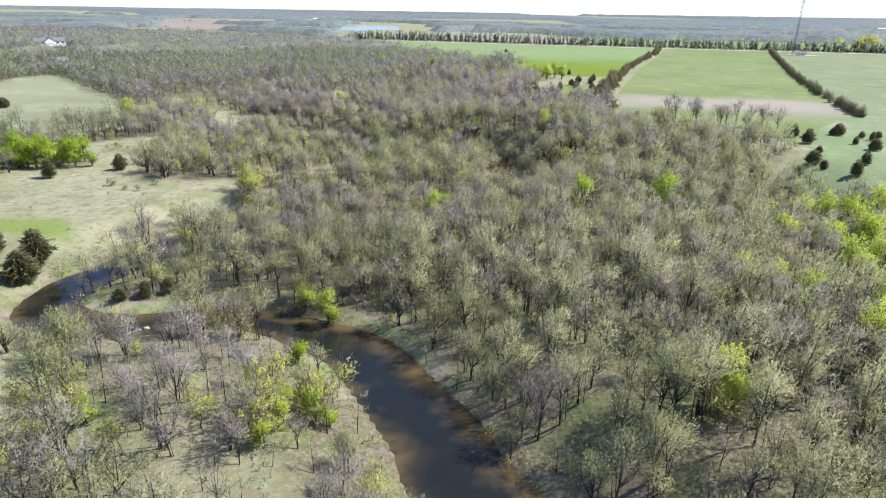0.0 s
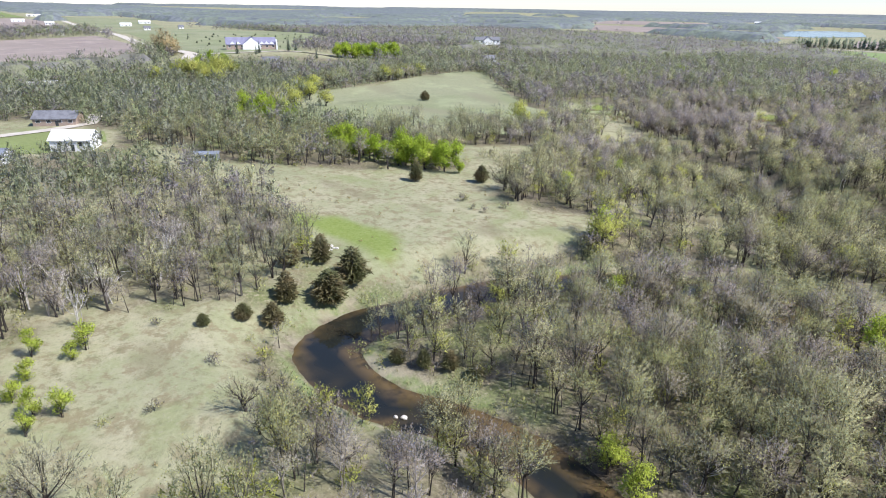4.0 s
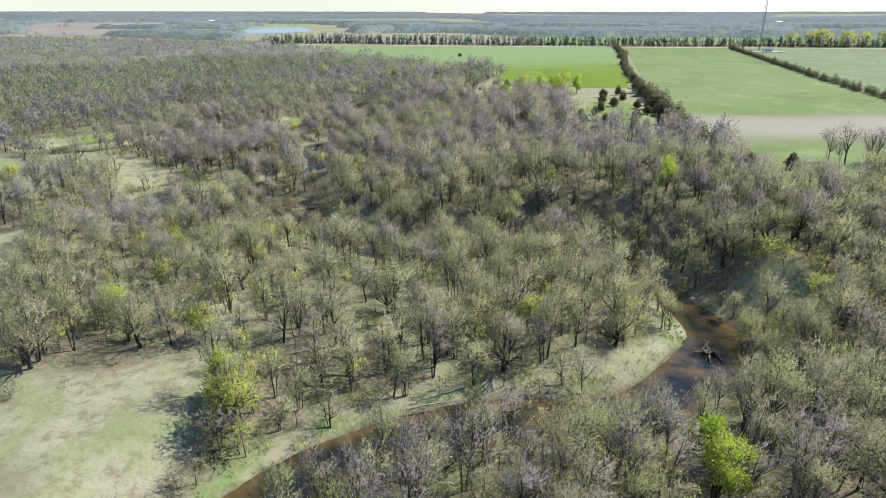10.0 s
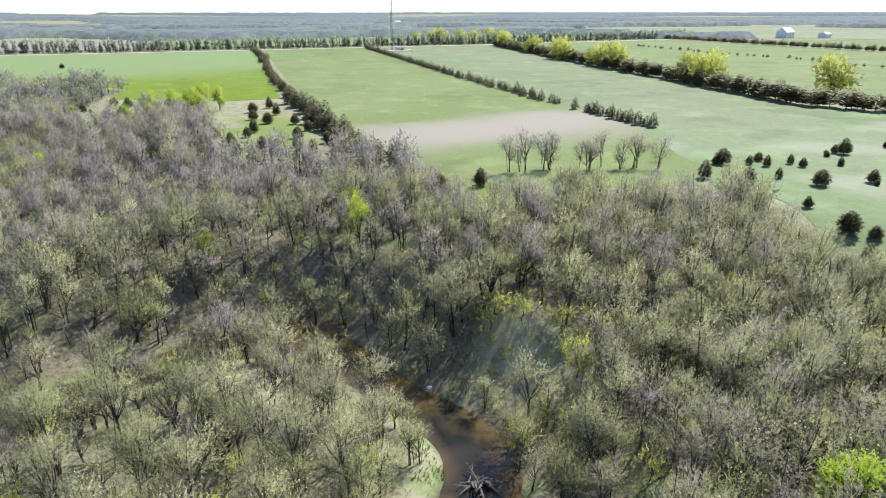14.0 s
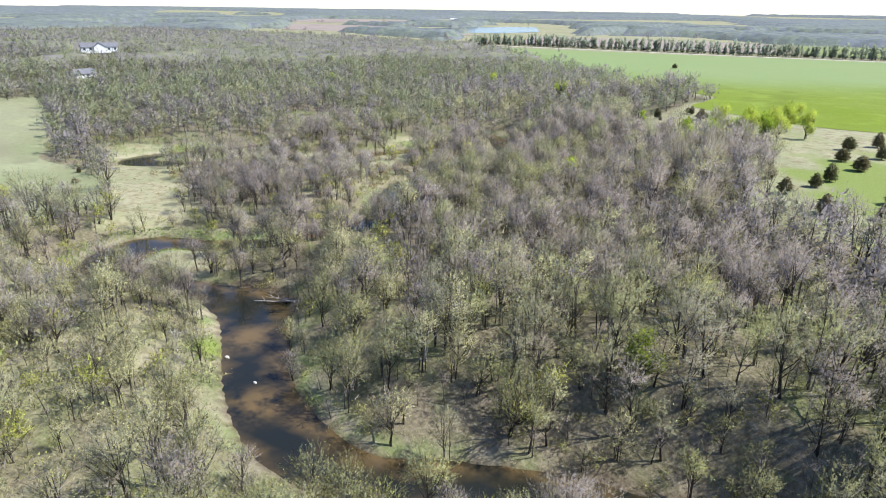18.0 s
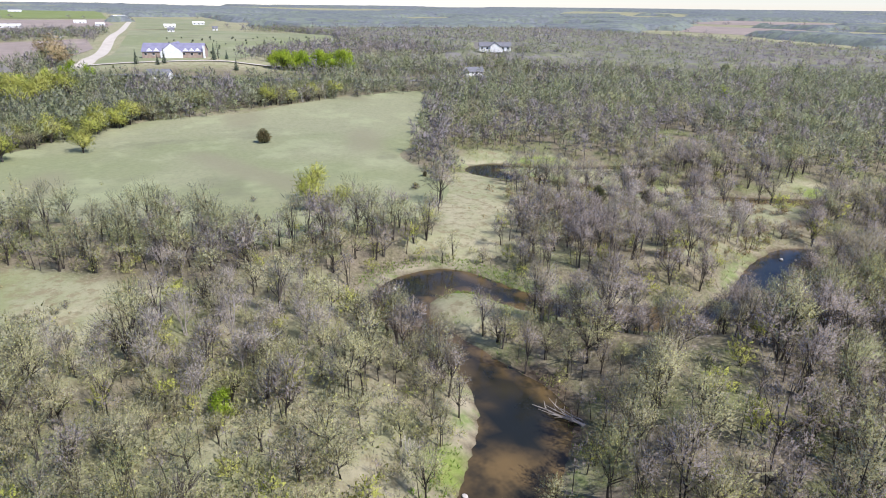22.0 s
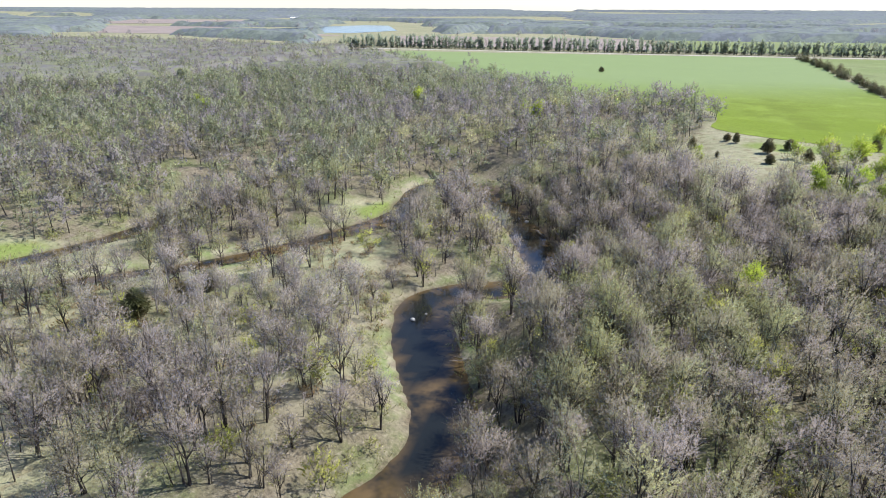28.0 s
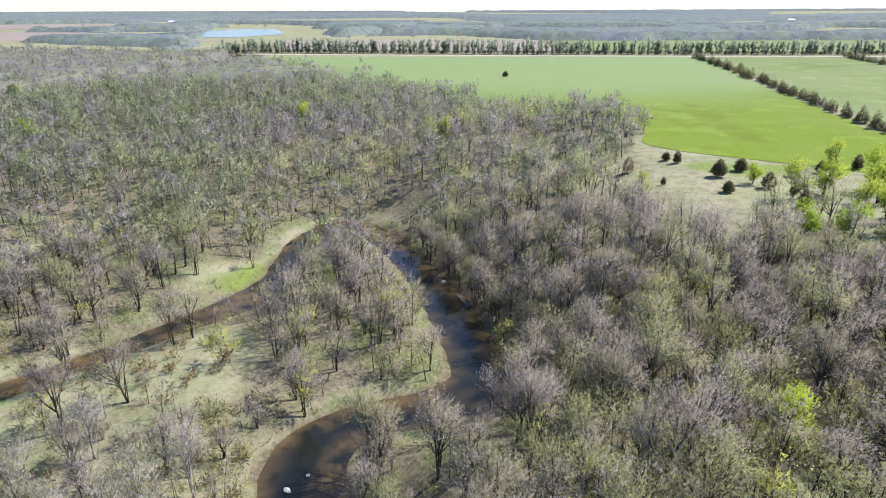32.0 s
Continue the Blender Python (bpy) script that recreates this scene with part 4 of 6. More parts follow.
SIZES = ((12, 3.3, 0.36), (13, 3.5, 0.4), (10, 3.7, 0.24), (11, 4.3, 0.28), (13.5, 2.9, 0.46), (8, 3.3, 0.1))
BARE = [bare(0, h, w, fork=k) for h, w, k in SIZES]
BUDDING = [bare(0, h, w, twigs=200, leaves=260, leaf_s=0.14, fork=k) for h, w, k in SIZES[:4]]
OAK = [bare(0, h, w, twigs=520, limbs=16, leaves=420, fork=0.12, stem=0.34, twig_l=1.1, twig_w=0.06, sprays=420, spray_l=1.2) for h, w in ((9, 5.4), (10, 5.0))]
BARE_MID = [bare(1, h, w, fork=k * 0.75, skirt=-0.45, twigs=70) for h, w, k in SIZES[:5]]
BUDDING_MID = [bare(1, h, w, twigs=56, leaves=36, leaf_s=0.22, fork=k * 0.7, skirt=-0.45) for h, w, k in SIZES[:5]]
BARE_BACK = [bare(2, h, w * 1.1, fork=k * 0.4, skirt=-0.75) for h, w, k in SIZES[:5]]
BUDDING_BACK = [bare(2, h, w, twigs=14, leaves=18, leaf_s=0.4, fork=k * 0.4, skirt=-0.75) for h, w, k in SIZES[:5]]
BARE_REAR = [bare(3, h, w, fork=0.02, skirt=-0.85, sprays=52, spray_l=2.4, spray_w=1.2) for h, w in ((10, 4.6), (11, 5.0), (9, 4.6), (12, 4.8))]
BUDDING_REAR = [bare(3, h, w, leaves=0, fork=0.02, skirt=-0.85, sprays=52, spray_l=2.4, spray_w=1.2) for h, w in ((10, 4.6), (11, 5.0), (9, 4.6), (12, 4.8))]
BARE_FAR = [bare(3, h, w, sprays=26, spray_l=3.4, spray_w=2.6, fork=0.05) for h, w in ((11, 5.4), (12, 6.0), (10, 5.8))]
BUDDING_FAR = [bare(3, h, w, sprays=26, spray_l=3.4, spray_w=2.6, fork=0.05) for h, w in ((11, 5.6), (10, 6.0))]
POPLAR = [broadleaf(h, 1.7, 11, 16, 0.3, 2.6, 26, 0.7, 0.0, 0.02, 0.16, 2, 0.8, 48, 2.4, 1.1, -0.95) for h in (13, 14.5, 12)]
BUSH = [bare(0, 2.4, 1.6, twigs=110, leaves=70, limbs=7, fork=0.02, stem=0.05, twig_l=0.8, twig_w=0.05, leaf_s=0.15, sprays=80, spray_l=0.8, spray_w=0.4) for _ in range(3)]
LEAFY = [bare(0, h, w, twigs=60, leaves=900, leaf_s=0.3, sprays=300, spray_l=1.3, spray_w=0.8, limbs=12, fork=k, skirt=-0.85) for h, w, k in ((11, 3.3, 0.08), (9, 3.1, 0.06), (12, 3.0, 0.08))]
CEDAR = [conifer(5.4, 2.1, 26, 34, -0.3, 0.5), conifer(4.6, 2.2, 24, 34, -0.3, 0.45), conifer(6.0, 1.9, 28, 32, -0.3, 0.54)]
CEDAR_ROW = [conifer(5.4, 2.3, 12, 16, -0.05, 0.42), conifer(4.4, 2.4, 11, 16, -0.05, 0.36), conifer(6.0, 2.2, 13, 15, 0.0, 0.5)]
SPRUCE = [conifer(11, 2.4, 16, 11, 0.35, 0.9), conifer(10, 2.6, 15, 11, 0.3, 0.85)]
CEDAR_FAR = [conifer(5.2, 2.8, 11, 14, -0.3, 0.45, lod=1), conifer(4.4, 2.8, 10, 14, -0.3, 0.4, lod=1)]
TALL_SPRUCE = [conifer(15, 2.6, 9, 6, 0.2, 0.5, lod=1), conifer(13, 2.4, 8, 6, 0.2, 0.6, lod=1)]
WILLOW = [bare(0, h, w, twigs=160, leaves=1100, leaf_s=0.34, limbs=15, fork=0.08, stem=0.33, twig_l=2.0, sprays=340, spray_l=1.7, spray_w=0.9) for h, w in ((13, 5.4), (11, 5.0))]
WILLOW_ROUND = [broadleaf(h, w, 14, 30, 0.3, 2.2, 800, 0.6, 0.04, 0.05, 0.35, 1, 0.85, 320, 2.0, 1.4, -0.7) for h, w in ((12, 6.5), (13, 6.0), (11, 7.0))]
DEAD = [bare(0, h, 2.8, twigs=120, leaves=0, sprays=0, limbs=9, fork=k, stem=r, twig_w=0.05) for h, k, r in ((10, 0.3, 0.16), (8, 0.2, 0.13))]

SPINE = [((8, 50), (-40, 80)), ((-40, 80), (-70, 95)), ((-70, 70), (-105, 45)), ((-62, 120), (-40, 150)), ((-40, 150), (-30, 190)), ((-70, 190), (-100, 225)), ((-100, 225), (-165, 195)), ((-120, 235), (-165, 265)), ((-150, 290), (-180, 330)), ((-150, 290), (-125, 350))]


def from_spine(x, y):
    """Distance from the stretches that are flown over lowest and closest."""
    d = np.full(np.shape(x), 1e9)
    for (px, py), (qx, qy) in SPINE:
        t = np.clip(((x - px) * (qx - px) + (y - py) * (qy - py)) / ((qx - px) ** 2 + (qy - py) ** 2), 0, 1)
        d = np.minimum(d, np.hypot(x - px - t * (qx - px), y - py - t * (qy - py)))
    return d


def scatter(x0, x1, y0, y1, step, jitter=0.45):
    xs, ys = np.meshgrid(np.arange(x0, x1, step), np.arange(y0, y1, step))
    xs, ys = xs.ravel(), ys.ravel()
    return xs + RNG.uniform(-jitter, jitter, xs.size) * step, ys + RNG.uniform(-jitter, jitter, ys.size) * step


# open, sparsely wooded ground with scattered trees
SPARSE = [
    [(-240, 296), (-214, 282), (-216, 314)],
    [(-170, 340), (-166, 352), (-196, 366), (-236, 336), (-214, 316), (-190, 330)],
    [(-190, 178), (-112, 180), (-110, 214), (-126, 226), (-150, 236), (-196, 230)],
    [(-182, 245), (-166, 246), (-162, 262), (-176, 262)],
    [(-222, 303), (-164, 303), (-164, 330), (-200, 345), (-222, 330)],
    [(-66, 78), (-44, 72), (-24, 58), (-20, 46), (-34, 38), (-62, 44), (-72, 56)],
]
# ground kept free for trees that are planted singly further down
SPOTS = np.array([(-122, 93, 6), (-118, 86, 6), (-121, 78, 5), (-131, 87, 6), (-11, 156, 6), (9, 161, 6), (9, 154, 5), (-11, 150, 5), (47, 150, 4), (39, 161, 4), (21, 115, 4), (40, 105, 4), (46, 135, 5), (32, 141, 4), (-58, 156, 4), (-46, 149, 4), (-62, 398, 6), (-80, 388, 7), (-71, 386, 6), (-208, 318, 8), (26, 112, 4), (52, 112, 5), (55, 128, 5), (44, 158, 5), (-284, 131, 9), (-437, 155, 10), (-424, 156, 8), (-97, 70, 4), (-92, 68, 3), (-102, 72, 3), (-178, 239, 5), (-186, 241, 5), (-169, 239, 3), (-123, 233, 4)], float)
GROVES = [
    [(-106, 62), (-106, 74), (-94, 72), (-84, 73), (-78, 76), (-71, 73), (-76, 63), (-84, 60), (-93, 62)],
    [(-228, 132), (-196, 140), (-168, 158), (-174, 170), (-200, 160), (-228, 148)],
    [(-288, 40), (-246, 30), (-222, 88), (-226, 104), (-240, 96), (-256, 80), (-290, 74)],
    [(-570, 180), (-500, 180), (-484, 280), (-476, 340), (-500, 345), (-525, 300), (-545, 290)],
    [(-564, 456), (-556, 502), (-508, 490), (-502, 446)],
    [(-240, 84), (-222, 104), (-206, 96), (-222, 78)],
    [(-16, 270), (-14, 249), (-4, 244), (6, 241), (18, 232), (44, 219), (58, 240), (54, 262), (12, 270)],
    [(-478, 408), (-450, 405), (-448, 425), (-475, 428)],
]


def planted(x, y):
    out = np.zeros(np.shape(x), bool)
    for px, py, pr in SPOTS:
        out |= np.hypot(x - px, y - py) < pr
    for poly in GROVES:
        out |= inside(x, y, poly)
    return out


def off_road(x, y):
    west = (x < -490) & (x > -1700) & (np.abs(y - np.interp(x, [-1700, -1005, -760, -540, -500], [210, 188, 182, 176, 160])) < 14)
    return ~west & (np.abs(np.interp(y, [60, 160, 268, 330, 430, 485, 600], [-470, -496, -471, -447, -438, -419, -380]) - x - 5) > 13)


X, Y = scatter(-540, 150, -30, 620, 4.5, 0.6)
gap = river_gap(X, Y)
keep = ~cleared(X, Y) & (gap > 0.8) & ~planted(X, Y) & off_road(X, Y)
thin = np.zeros(X.shape, bool)
for poly in SPARSE:
    thin |= inside(X, Y, poly)
DENSE = [[(-48, 172), (-46, 192), (-60, 210), (-92, 208), (-98, 188), (-84, 168)], [(-20, 165), (38, 150), (44, 180), (12, 238), (-14, 226)], [(-190, 178), (-112, 180), (-110, 214), (-150, 236), (-196, 230)], [(-204, 282), (-192, 277), (-177, 274), (-166, 284), (-166, 298), (-190, 304), (-208, 298)]]
keep &= ~thin | (RNG.random(X.size) < np.where(inside(X, Y, SPARSE[2]) | inside(X, Y, SPARSE[4]) | inside(X, Y, SPARSE[5]), 0.45, 0.3))
keep &= (RNG.random(X.size) < 0.88 + 0.3 * wobble(X, Y, 13.0)) & (RNG.random(X.size) < 0.45 + 0.55 * sstep(1, 7, gap))
X, Y = X[keep], Y[keep]
off = from_spine(X, Y)
size = RNG.uniform(0.5, 1.12, X.size) * (0.8 + 0.2 * sstep(0, 14, river_gap(X, Y)))
size[inside(X, Y, SPARSE[4]) | inside(X, Y, SPARSE[5])] *= 0.78
scrubby = inside(X, Y, [(-192, 176), (-112, 168), (-100, 214), (-126, 230), (-196, 232)])
size[scrubby] *= RNG.uniform(0.5, 1.0, int(scrubby.sum()))
bud = RNG.random(X.size) < 0.46 + 0.4 * wobble(X, Y, 22.0, 4.0)
pale = RNG.random(X.size) < 0.16 + 0.3 * wobble(X, Y, 17.0, 9.0)
green_side = (X > -45) & (Y < 238)
pale |= scrubby & (RNG.random(X.size) < 0.5)
bud |= green_side & (RNG.random(X.size) < 0.55)
bud |= (X < -190) & (Y < 200) & (RNG.random(X.size) < 0.8)
bud |= (X < -230) & (RNG.random(X.size) < 0.4)
bud |= (X > -130) & (Y < 265) & (Y > 90) & (RNG.random(X.size) < 0.45)
pale |= green_side & (RNG.random(X.size) < 0.3)
bud &= ~((Y > 265) & (X > -300)) | (RNG.random(X.size) < 0.35 + 0.55 * sstep(330, 420, Y))
pale &= ~((Y > 265) & (X > -300)) | (RNG.random(X.size) < 0.3 + 0.5 * sstep(330, 420, Y))
grove = inside(X, Y, [(-218, 285), (-160, 272), (-158, 345), (-205, 345)])
bud &= ~grove | (RNG.random(X.size) < 0.15)
pale &= ~grove
spit = inside(X, Y, SPARSE[5])
bud &= ~spit | (RNG.random(X.size) < 0.2)
pale &= ~spit
near, mid, back, rear = off < 30, (off >= 30) & (off < 75), (off >= 75) & (off < 170), off >= 170
own_ones = np.flatnonzero(near)[np.argsort(off[near])]
bud |= pale
own_bare, own_bud = [i for i in own_ones if not bud[i]][:300], [i for i in own_ones if bud[i] and not pale[i]][:200]
own_pale = [i for i in own_ones if pale[i]][:150]
bare_trees = Species("bare_tree", BARE, [M_BARK, M_TWIG, M_BUD], "leafless grey-brown tree in the riverside wood", group="bare trees of the wood")
budding_trees = Species("budding_tree", BUDDING, [M_BARK, M_TWIG, M_BUD, M_SPRAY_BUD], "grey tree with opening olive-yellow buds in the wood", group="budding trees of the wood")
for i in own_bare:
    bare_trees.plant(X[i], Y[i], size[i])
for i in own_bud:
    budding_trees.plant(X[i], Y[i], size[i])
catkin_trees = Species("catkin_tree", BUDDING, [M_BARK, M_TWIG, M_CATKIN], "tree hung with pale yellow-green catkins", group="catkin trees of the wood")
for i in own_pale:
    catkin_trees.plant(X[i], Y[i], size[i])
single = np.zeros(X.size, bool)
single[own_bare + own_bud + own_pale] = True
BARKS, HAZES, REARS = [M_BARK, M_TWIG, M_BUD], [M_BARK, M_TWIG_HAZED, M_BUD_FAR], [M_BARK, M_TWIG_REAR, M_BUD_FAR]


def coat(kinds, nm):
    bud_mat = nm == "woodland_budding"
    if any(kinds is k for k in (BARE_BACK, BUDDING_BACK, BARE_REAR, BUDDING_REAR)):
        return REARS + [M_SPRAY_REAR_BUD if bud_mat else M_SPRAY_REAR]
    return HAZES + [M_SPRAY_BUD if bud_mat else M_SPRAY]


for nm, kinds, w, lab in (
        ("woodland_bare", BARE_MID, near & ~bud & ~single, "dense stand of leafless grey-brown trees"),
        ("woodland_budding", BUDDING_MID, near & bud & ~pale & ~single, "stand of grey trees with olive buds"),
        ("woodland_bare", BARE_MID, mid & ~bud, "woods of leafless grey-brown trees"),
        ("woodland_budding", BUDDING_MID, mid & bud & ~pale, "woods of grey trees with olive buds"),
        ("woodland_bare", BARE_BACK, back & ~bud, "woods of leafless grey-brown trees"),
        ("woodland_budding", BUDDING_BACK, back & bud & ~pale, "woods of grey trees with olive buds"),
        ("woodland_bare", BARE_REAR, rear & ~bud, "woods of leafless grey-brown trees"),
        ("woodland_budding", BUDDING_REAR, rear & bud & ~pale, "woods of grey trees with olive buds")):
    grow(nm, kinds, X[w], Y[w], size[w], coat(kinds, nm), lab, "woods")


for kinds, w in ((BUDDING_MID, near & pale & ~single), (BUDDING_MID, mid & pale), (BUDDING_BACK, back & pale), (BUDDING_REAR, rear & pale)):
    grow("woodland_catkins", kinds, X[w], Y[w], size[w], REARS + [M_SPRAY_REAR_BUD] if kinds is BUDDING_REAR else [M_BARK, M_TWIG_HAZED, M_CATKIN], "trees with pale yellow-green catkins in the woods", "woods")


# the close-grown slope east of the river
SLOPE = [(30, 60), (-20, 90), (-45, 105), (-85, 125), (-60, 150), (-20, 165), (-28, 200), (-40, 235), (-100, 235), (-110, 265), (-135, 290), (-135, 350), (-130, 400), (-90, 400), (-50, 330), (-20, 280), (40, 225), (60, 150), (80, 90)]
ex, ey = scatter(-140, 85, 55, 405, 5.2, 0.6)
ek = inside(ex, ey, SLOPE) & ~cleared(ex, ey) & ~planted(ex, ey) & (river_gap(ex, ey) > 1.5)
ex, ey = ex[ek], ey[ek]
eb = RNG.random(ex.size) < np.where(ey < 270, 0.5, 0.1) + 0.4 * wobble(ex, ey, 20.0, 3.0)
es = RNG.uniform(0.6, 1.0, ex.size)
open_grown = inside(ex, ey, [(-76, 222), (-30, 230), (-26, 272), (-62, 266)]) & (np.arange(ex.size) % 3 > 0)
ex, ey, eb, es = ex[~open_grown], ey[~open_grown], eb[~open_grown], es[~open_grown]
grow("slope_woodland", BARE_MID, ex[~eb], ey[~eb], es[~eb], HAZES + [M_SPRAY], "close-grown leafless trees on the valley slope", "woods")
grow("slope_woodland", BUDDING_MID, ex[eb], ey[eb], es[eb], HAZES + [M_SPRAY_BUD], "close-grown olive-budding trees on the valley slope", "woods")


def woods_land(x, y):
    ok = ~cleared(x, y) & ~planted(x, y)
    xe = np.interp(y, [e[0] for e in EDGE], [e[1] for e in EDGE])
    ok &= ~inside(x, y, [(-470, 905), (-900, 1850), (-640, 1850), (-280, 905)])
    plateau = (x > xe - 5) & (y < 885) & (y > 60)
    ok &= ~plateau
    return ok


def far_allowed(x, y):
    return woods_land(x, y) & ~((x > -540) & (x < 150) & (y > -30) & (y < 620))


FAR_FIELDS = [
    ("field_far_green", [(-60, 915), (-80, 1150), (520, 1180), (640, 985), (300, 920)], "M_CROP", "far green field behind the shelterbelt"),
    ("field_far_tan", [(-380, 930), (-470, 1180), (-110, 1170), (-90, 915)], "M_TILLED", "far bare field behind the shelterbelt"),
    ("field_far_pale", [(-560, 1210), (-700, 1290), (-1000, 1500), (-1300, 1500), (-1000, 1150)], "M_TILLED", "far pale field near the lake"),
    ("field_far_stubble", [(700, 1000), (640, 1500), (1500, 1600), (1700, 1000), (1200, 700), (900, 800)], "M_TURF", "far pale stubble field"),
    ("field_far_strip", [(-1500, 1600), (-1700, 2100), (-1200, 2200), (-1000, 1900)], "M_TILLED", "far pale strip of bare soil"),
    ("field_far_west", [(-1000, -60), (-1000, 150), (-1500, 180), (-1900, 150), (-1800, -200)], "M_TILLED", "far brown field in the west"),
    ("field_far_west", [(-1260, 215), (-1200, 310), (-1900, 420), (-2100, 230)], "M_TURF", "far pale green field in the west"),
    ("field_far_west", [(-2000, -150), (-2000, 160), (-2900, 120), (-3000, -250)], "M_CROP", "far green field in the west"),
    ("field_far_meadow", [(640, 330), (660, 900), (1100, 640), (1200, 300)], "M_CROP", "far green field by the farm"),
    ("field_far_strip", [(-300, 1650), (-340, 1750), (240, 1800), (300, 1680)], "M_TURF", "far pale strip of stubble"),
    ("field_far_strip", [(300, 2150), (260, 2260), (900, 2300), (950, 2180)], "M_TILLED", "far pale strip of bare soil"),
]
LAKE = [(-840, 1420), (-760, 1760), (-690, 1740), (-560, 1440), (-600, 1310), (-700, 1300)]


def canopy(x0, x1, y0, y1, step, tall, wooded, label, material):
    """Far woods: one uneven roof of crowns, sloping to the ground at its edges."""
    xs, ys = np.arange(x0, x1, step), np.arange(y0, y1, step)
    px, py = np.meshgrid(xs, ys)
    px = px + RNG.uniform(-0.3, 0.3, px.shape) * step
    py = py + RNG.uniform(-0.3, 0.3, py.shape) * step
    cx, cy = (px[:-1, :-1] + px[1:, 1:]) / 2, (py[:-1, :-1] + py[1:, 1:]) / 2
    full = wooded(cx, cy)
    around = np.pad(full, 1)
    inner = around[:-1, :-1] & around[:-1, 1:] & around[1:, :-1] & around[1:, 1:]
    z = on_ground(px.ravel(), py.ravel()).reshape(px.shape) + np.where(inner, tall * RNG.uniform(0.78, 1.12, px.shape), -0.3)
    idx = np.arange(px.size).reshape(px.shape)
    quads = np.stack([idx[:-1, :-1], idx[:-1, 1:], idx[1:, 1:], idx[1:, :-1]], -1)[full]
    me = mesh_of("far_woods", np.stack([px, py, z], -1).reshape(-1, 3), [quads], [material], smooth=True)
    me.attributes.new("tree", "FLOAT", "POINT").data.foreach_set("value", RNG.random(px.size).astype(np.float32))
    return tagged(new("far_woods", me), label, "woods", kind="stuff")


def far_open(x, y):
    out = inside(x, y, LAKE)
    for f in FAR_FIELDS:
        out |= inside(x, y, f[1])
    return out


def wooded_near(x, y):
    return woods_land(x, y) & (y < 870) & off_road(x, y) & ~((x < -520) & (y > 60) & (y < 430)) & (from_spine(x, y) > 330) & (river_gap(x, y).reshape(x.shape) > 9)


def wooded_far(x, y):
    ok = far_allowed(x, y) & off_road(x, y) & ~far_open(x, y) & ~((x > -1060) & (x < 460) & (y > -250) & (y < 860))
    ok &= ~((y > 860) & (y < 925) & (x < 720) & (x > -450))
    west = (x < -900) & (y < 420)
    ok &= ~((x > -1350) & (x < -540) & (y > 60) & (y < 430))
    return ok & (wobble(x, y, 95.0, 5.0) > np.where(west, 0.35, np.where(y > 880, -0.12, -0.6)))


def wooded_rim(x, y):
    ok = ~far_open(x, y) & ~((x > -2260) & (x < 1660) & (y > -460) & (y < 2260))
    return ok & (wobble(x, y, 260.0, 1.0) > -0.15)


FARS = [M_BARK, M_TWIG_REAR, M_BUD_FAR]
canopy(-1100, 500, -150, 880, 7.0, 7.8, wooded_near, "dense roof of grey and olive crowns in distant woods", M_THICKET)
# both outer roofs carry painted distance haze in their base colour
canopy(-2300, 1700, -500, 2300, 15.0, 11.0, wooded_far, "distant woods of grey budding trees", M_CANOPY_HAZED)
canopy(-4400, 4200, -900, 4600, 42.0, 12.0, wooded_rim, "woods along the horizon, tinted blue-grey with painted haze", M_CANOPY_HAZED)
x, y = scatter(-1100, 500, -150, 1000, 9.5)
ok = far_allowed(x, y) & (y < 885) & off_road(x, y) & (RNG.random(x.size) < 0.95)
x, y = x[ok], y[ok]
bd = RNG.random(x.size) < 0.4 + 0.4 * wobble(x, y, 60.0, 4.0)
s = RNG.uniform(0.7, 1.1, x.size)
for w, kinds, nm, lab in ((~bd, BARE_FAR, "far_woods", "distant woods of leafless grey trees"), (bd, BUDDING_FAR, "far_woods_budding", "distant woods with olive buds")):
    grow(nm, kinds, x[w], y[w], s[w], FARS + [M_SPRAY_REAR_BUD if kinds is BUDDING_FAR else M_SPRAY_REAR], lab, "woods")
# lone crowns at the edges of the distant woods
x, y = scatter(-2000, 1500, -300, 2000, 60.0, 0.6)
ok = far_allowed(x, y) & ~far_open(x, y) & ~((x > -1100) & (x < 500) & (y > -150) & (y < 925)) & (RNG.random(x.size) < 0.35)
grow("far_trees", BUDDING_FAR, x[ok], y[ok], RNG.uniform(0.8, 1.2, ok.sum()), [M_BARK, M_CANOPY_HAZED, M_CANOPY_HAZED], "scattered grey trees among distant fields", "trees")


# ---- trees and shrubs that stand apart ----
cedars = Species("cedar_tree", CEDAR, [M_BARK, M_CEDAR], "dark brown-green cedar on open grass", group="cedars of the pastures")
windbreak = Species("windbreak_cedar", CEDAR_ROW, [M_BARK, M_CEDAR], "dark cedar in a field windbreak row", group="windbreak cedars")
spruces = Species("spruce_tree", SPRUCE, [M_BARK, M_SPRUCE], "tall dark green spruce", group="spruces")
leafy = Species("leafing_tree", LEAFY, [M_BARK, M_TWIG, M_LEAF], "tree in fresh bright green leaf", group="leafing trees")
willows = Species("willow_tree", WILLOW, [M_BARK, M_TWIG, M_WILLOW], "broad yellow-green willow in new leaf", group="willows")
round_willows = Species("willow_tree", WILLOW_ROUND, [M_BARK, M_WILLOW_PALE, M_WILLOW_PALE], "tall round yellow-green willow in a windbreak", group="windbreak willows")
oaks = Species("oak_tree", OAK, [M_BARK, M_TWIG, M_CATKIN], "broad oak with pale yellow-green buds in a round crown", group="oaks")
dead = Species("dead_tree", DEAD, [M_BIRCH, M_BIRCH, M_BIRCH], "pale dead tree with bleached bare limbs", group="dead trees")
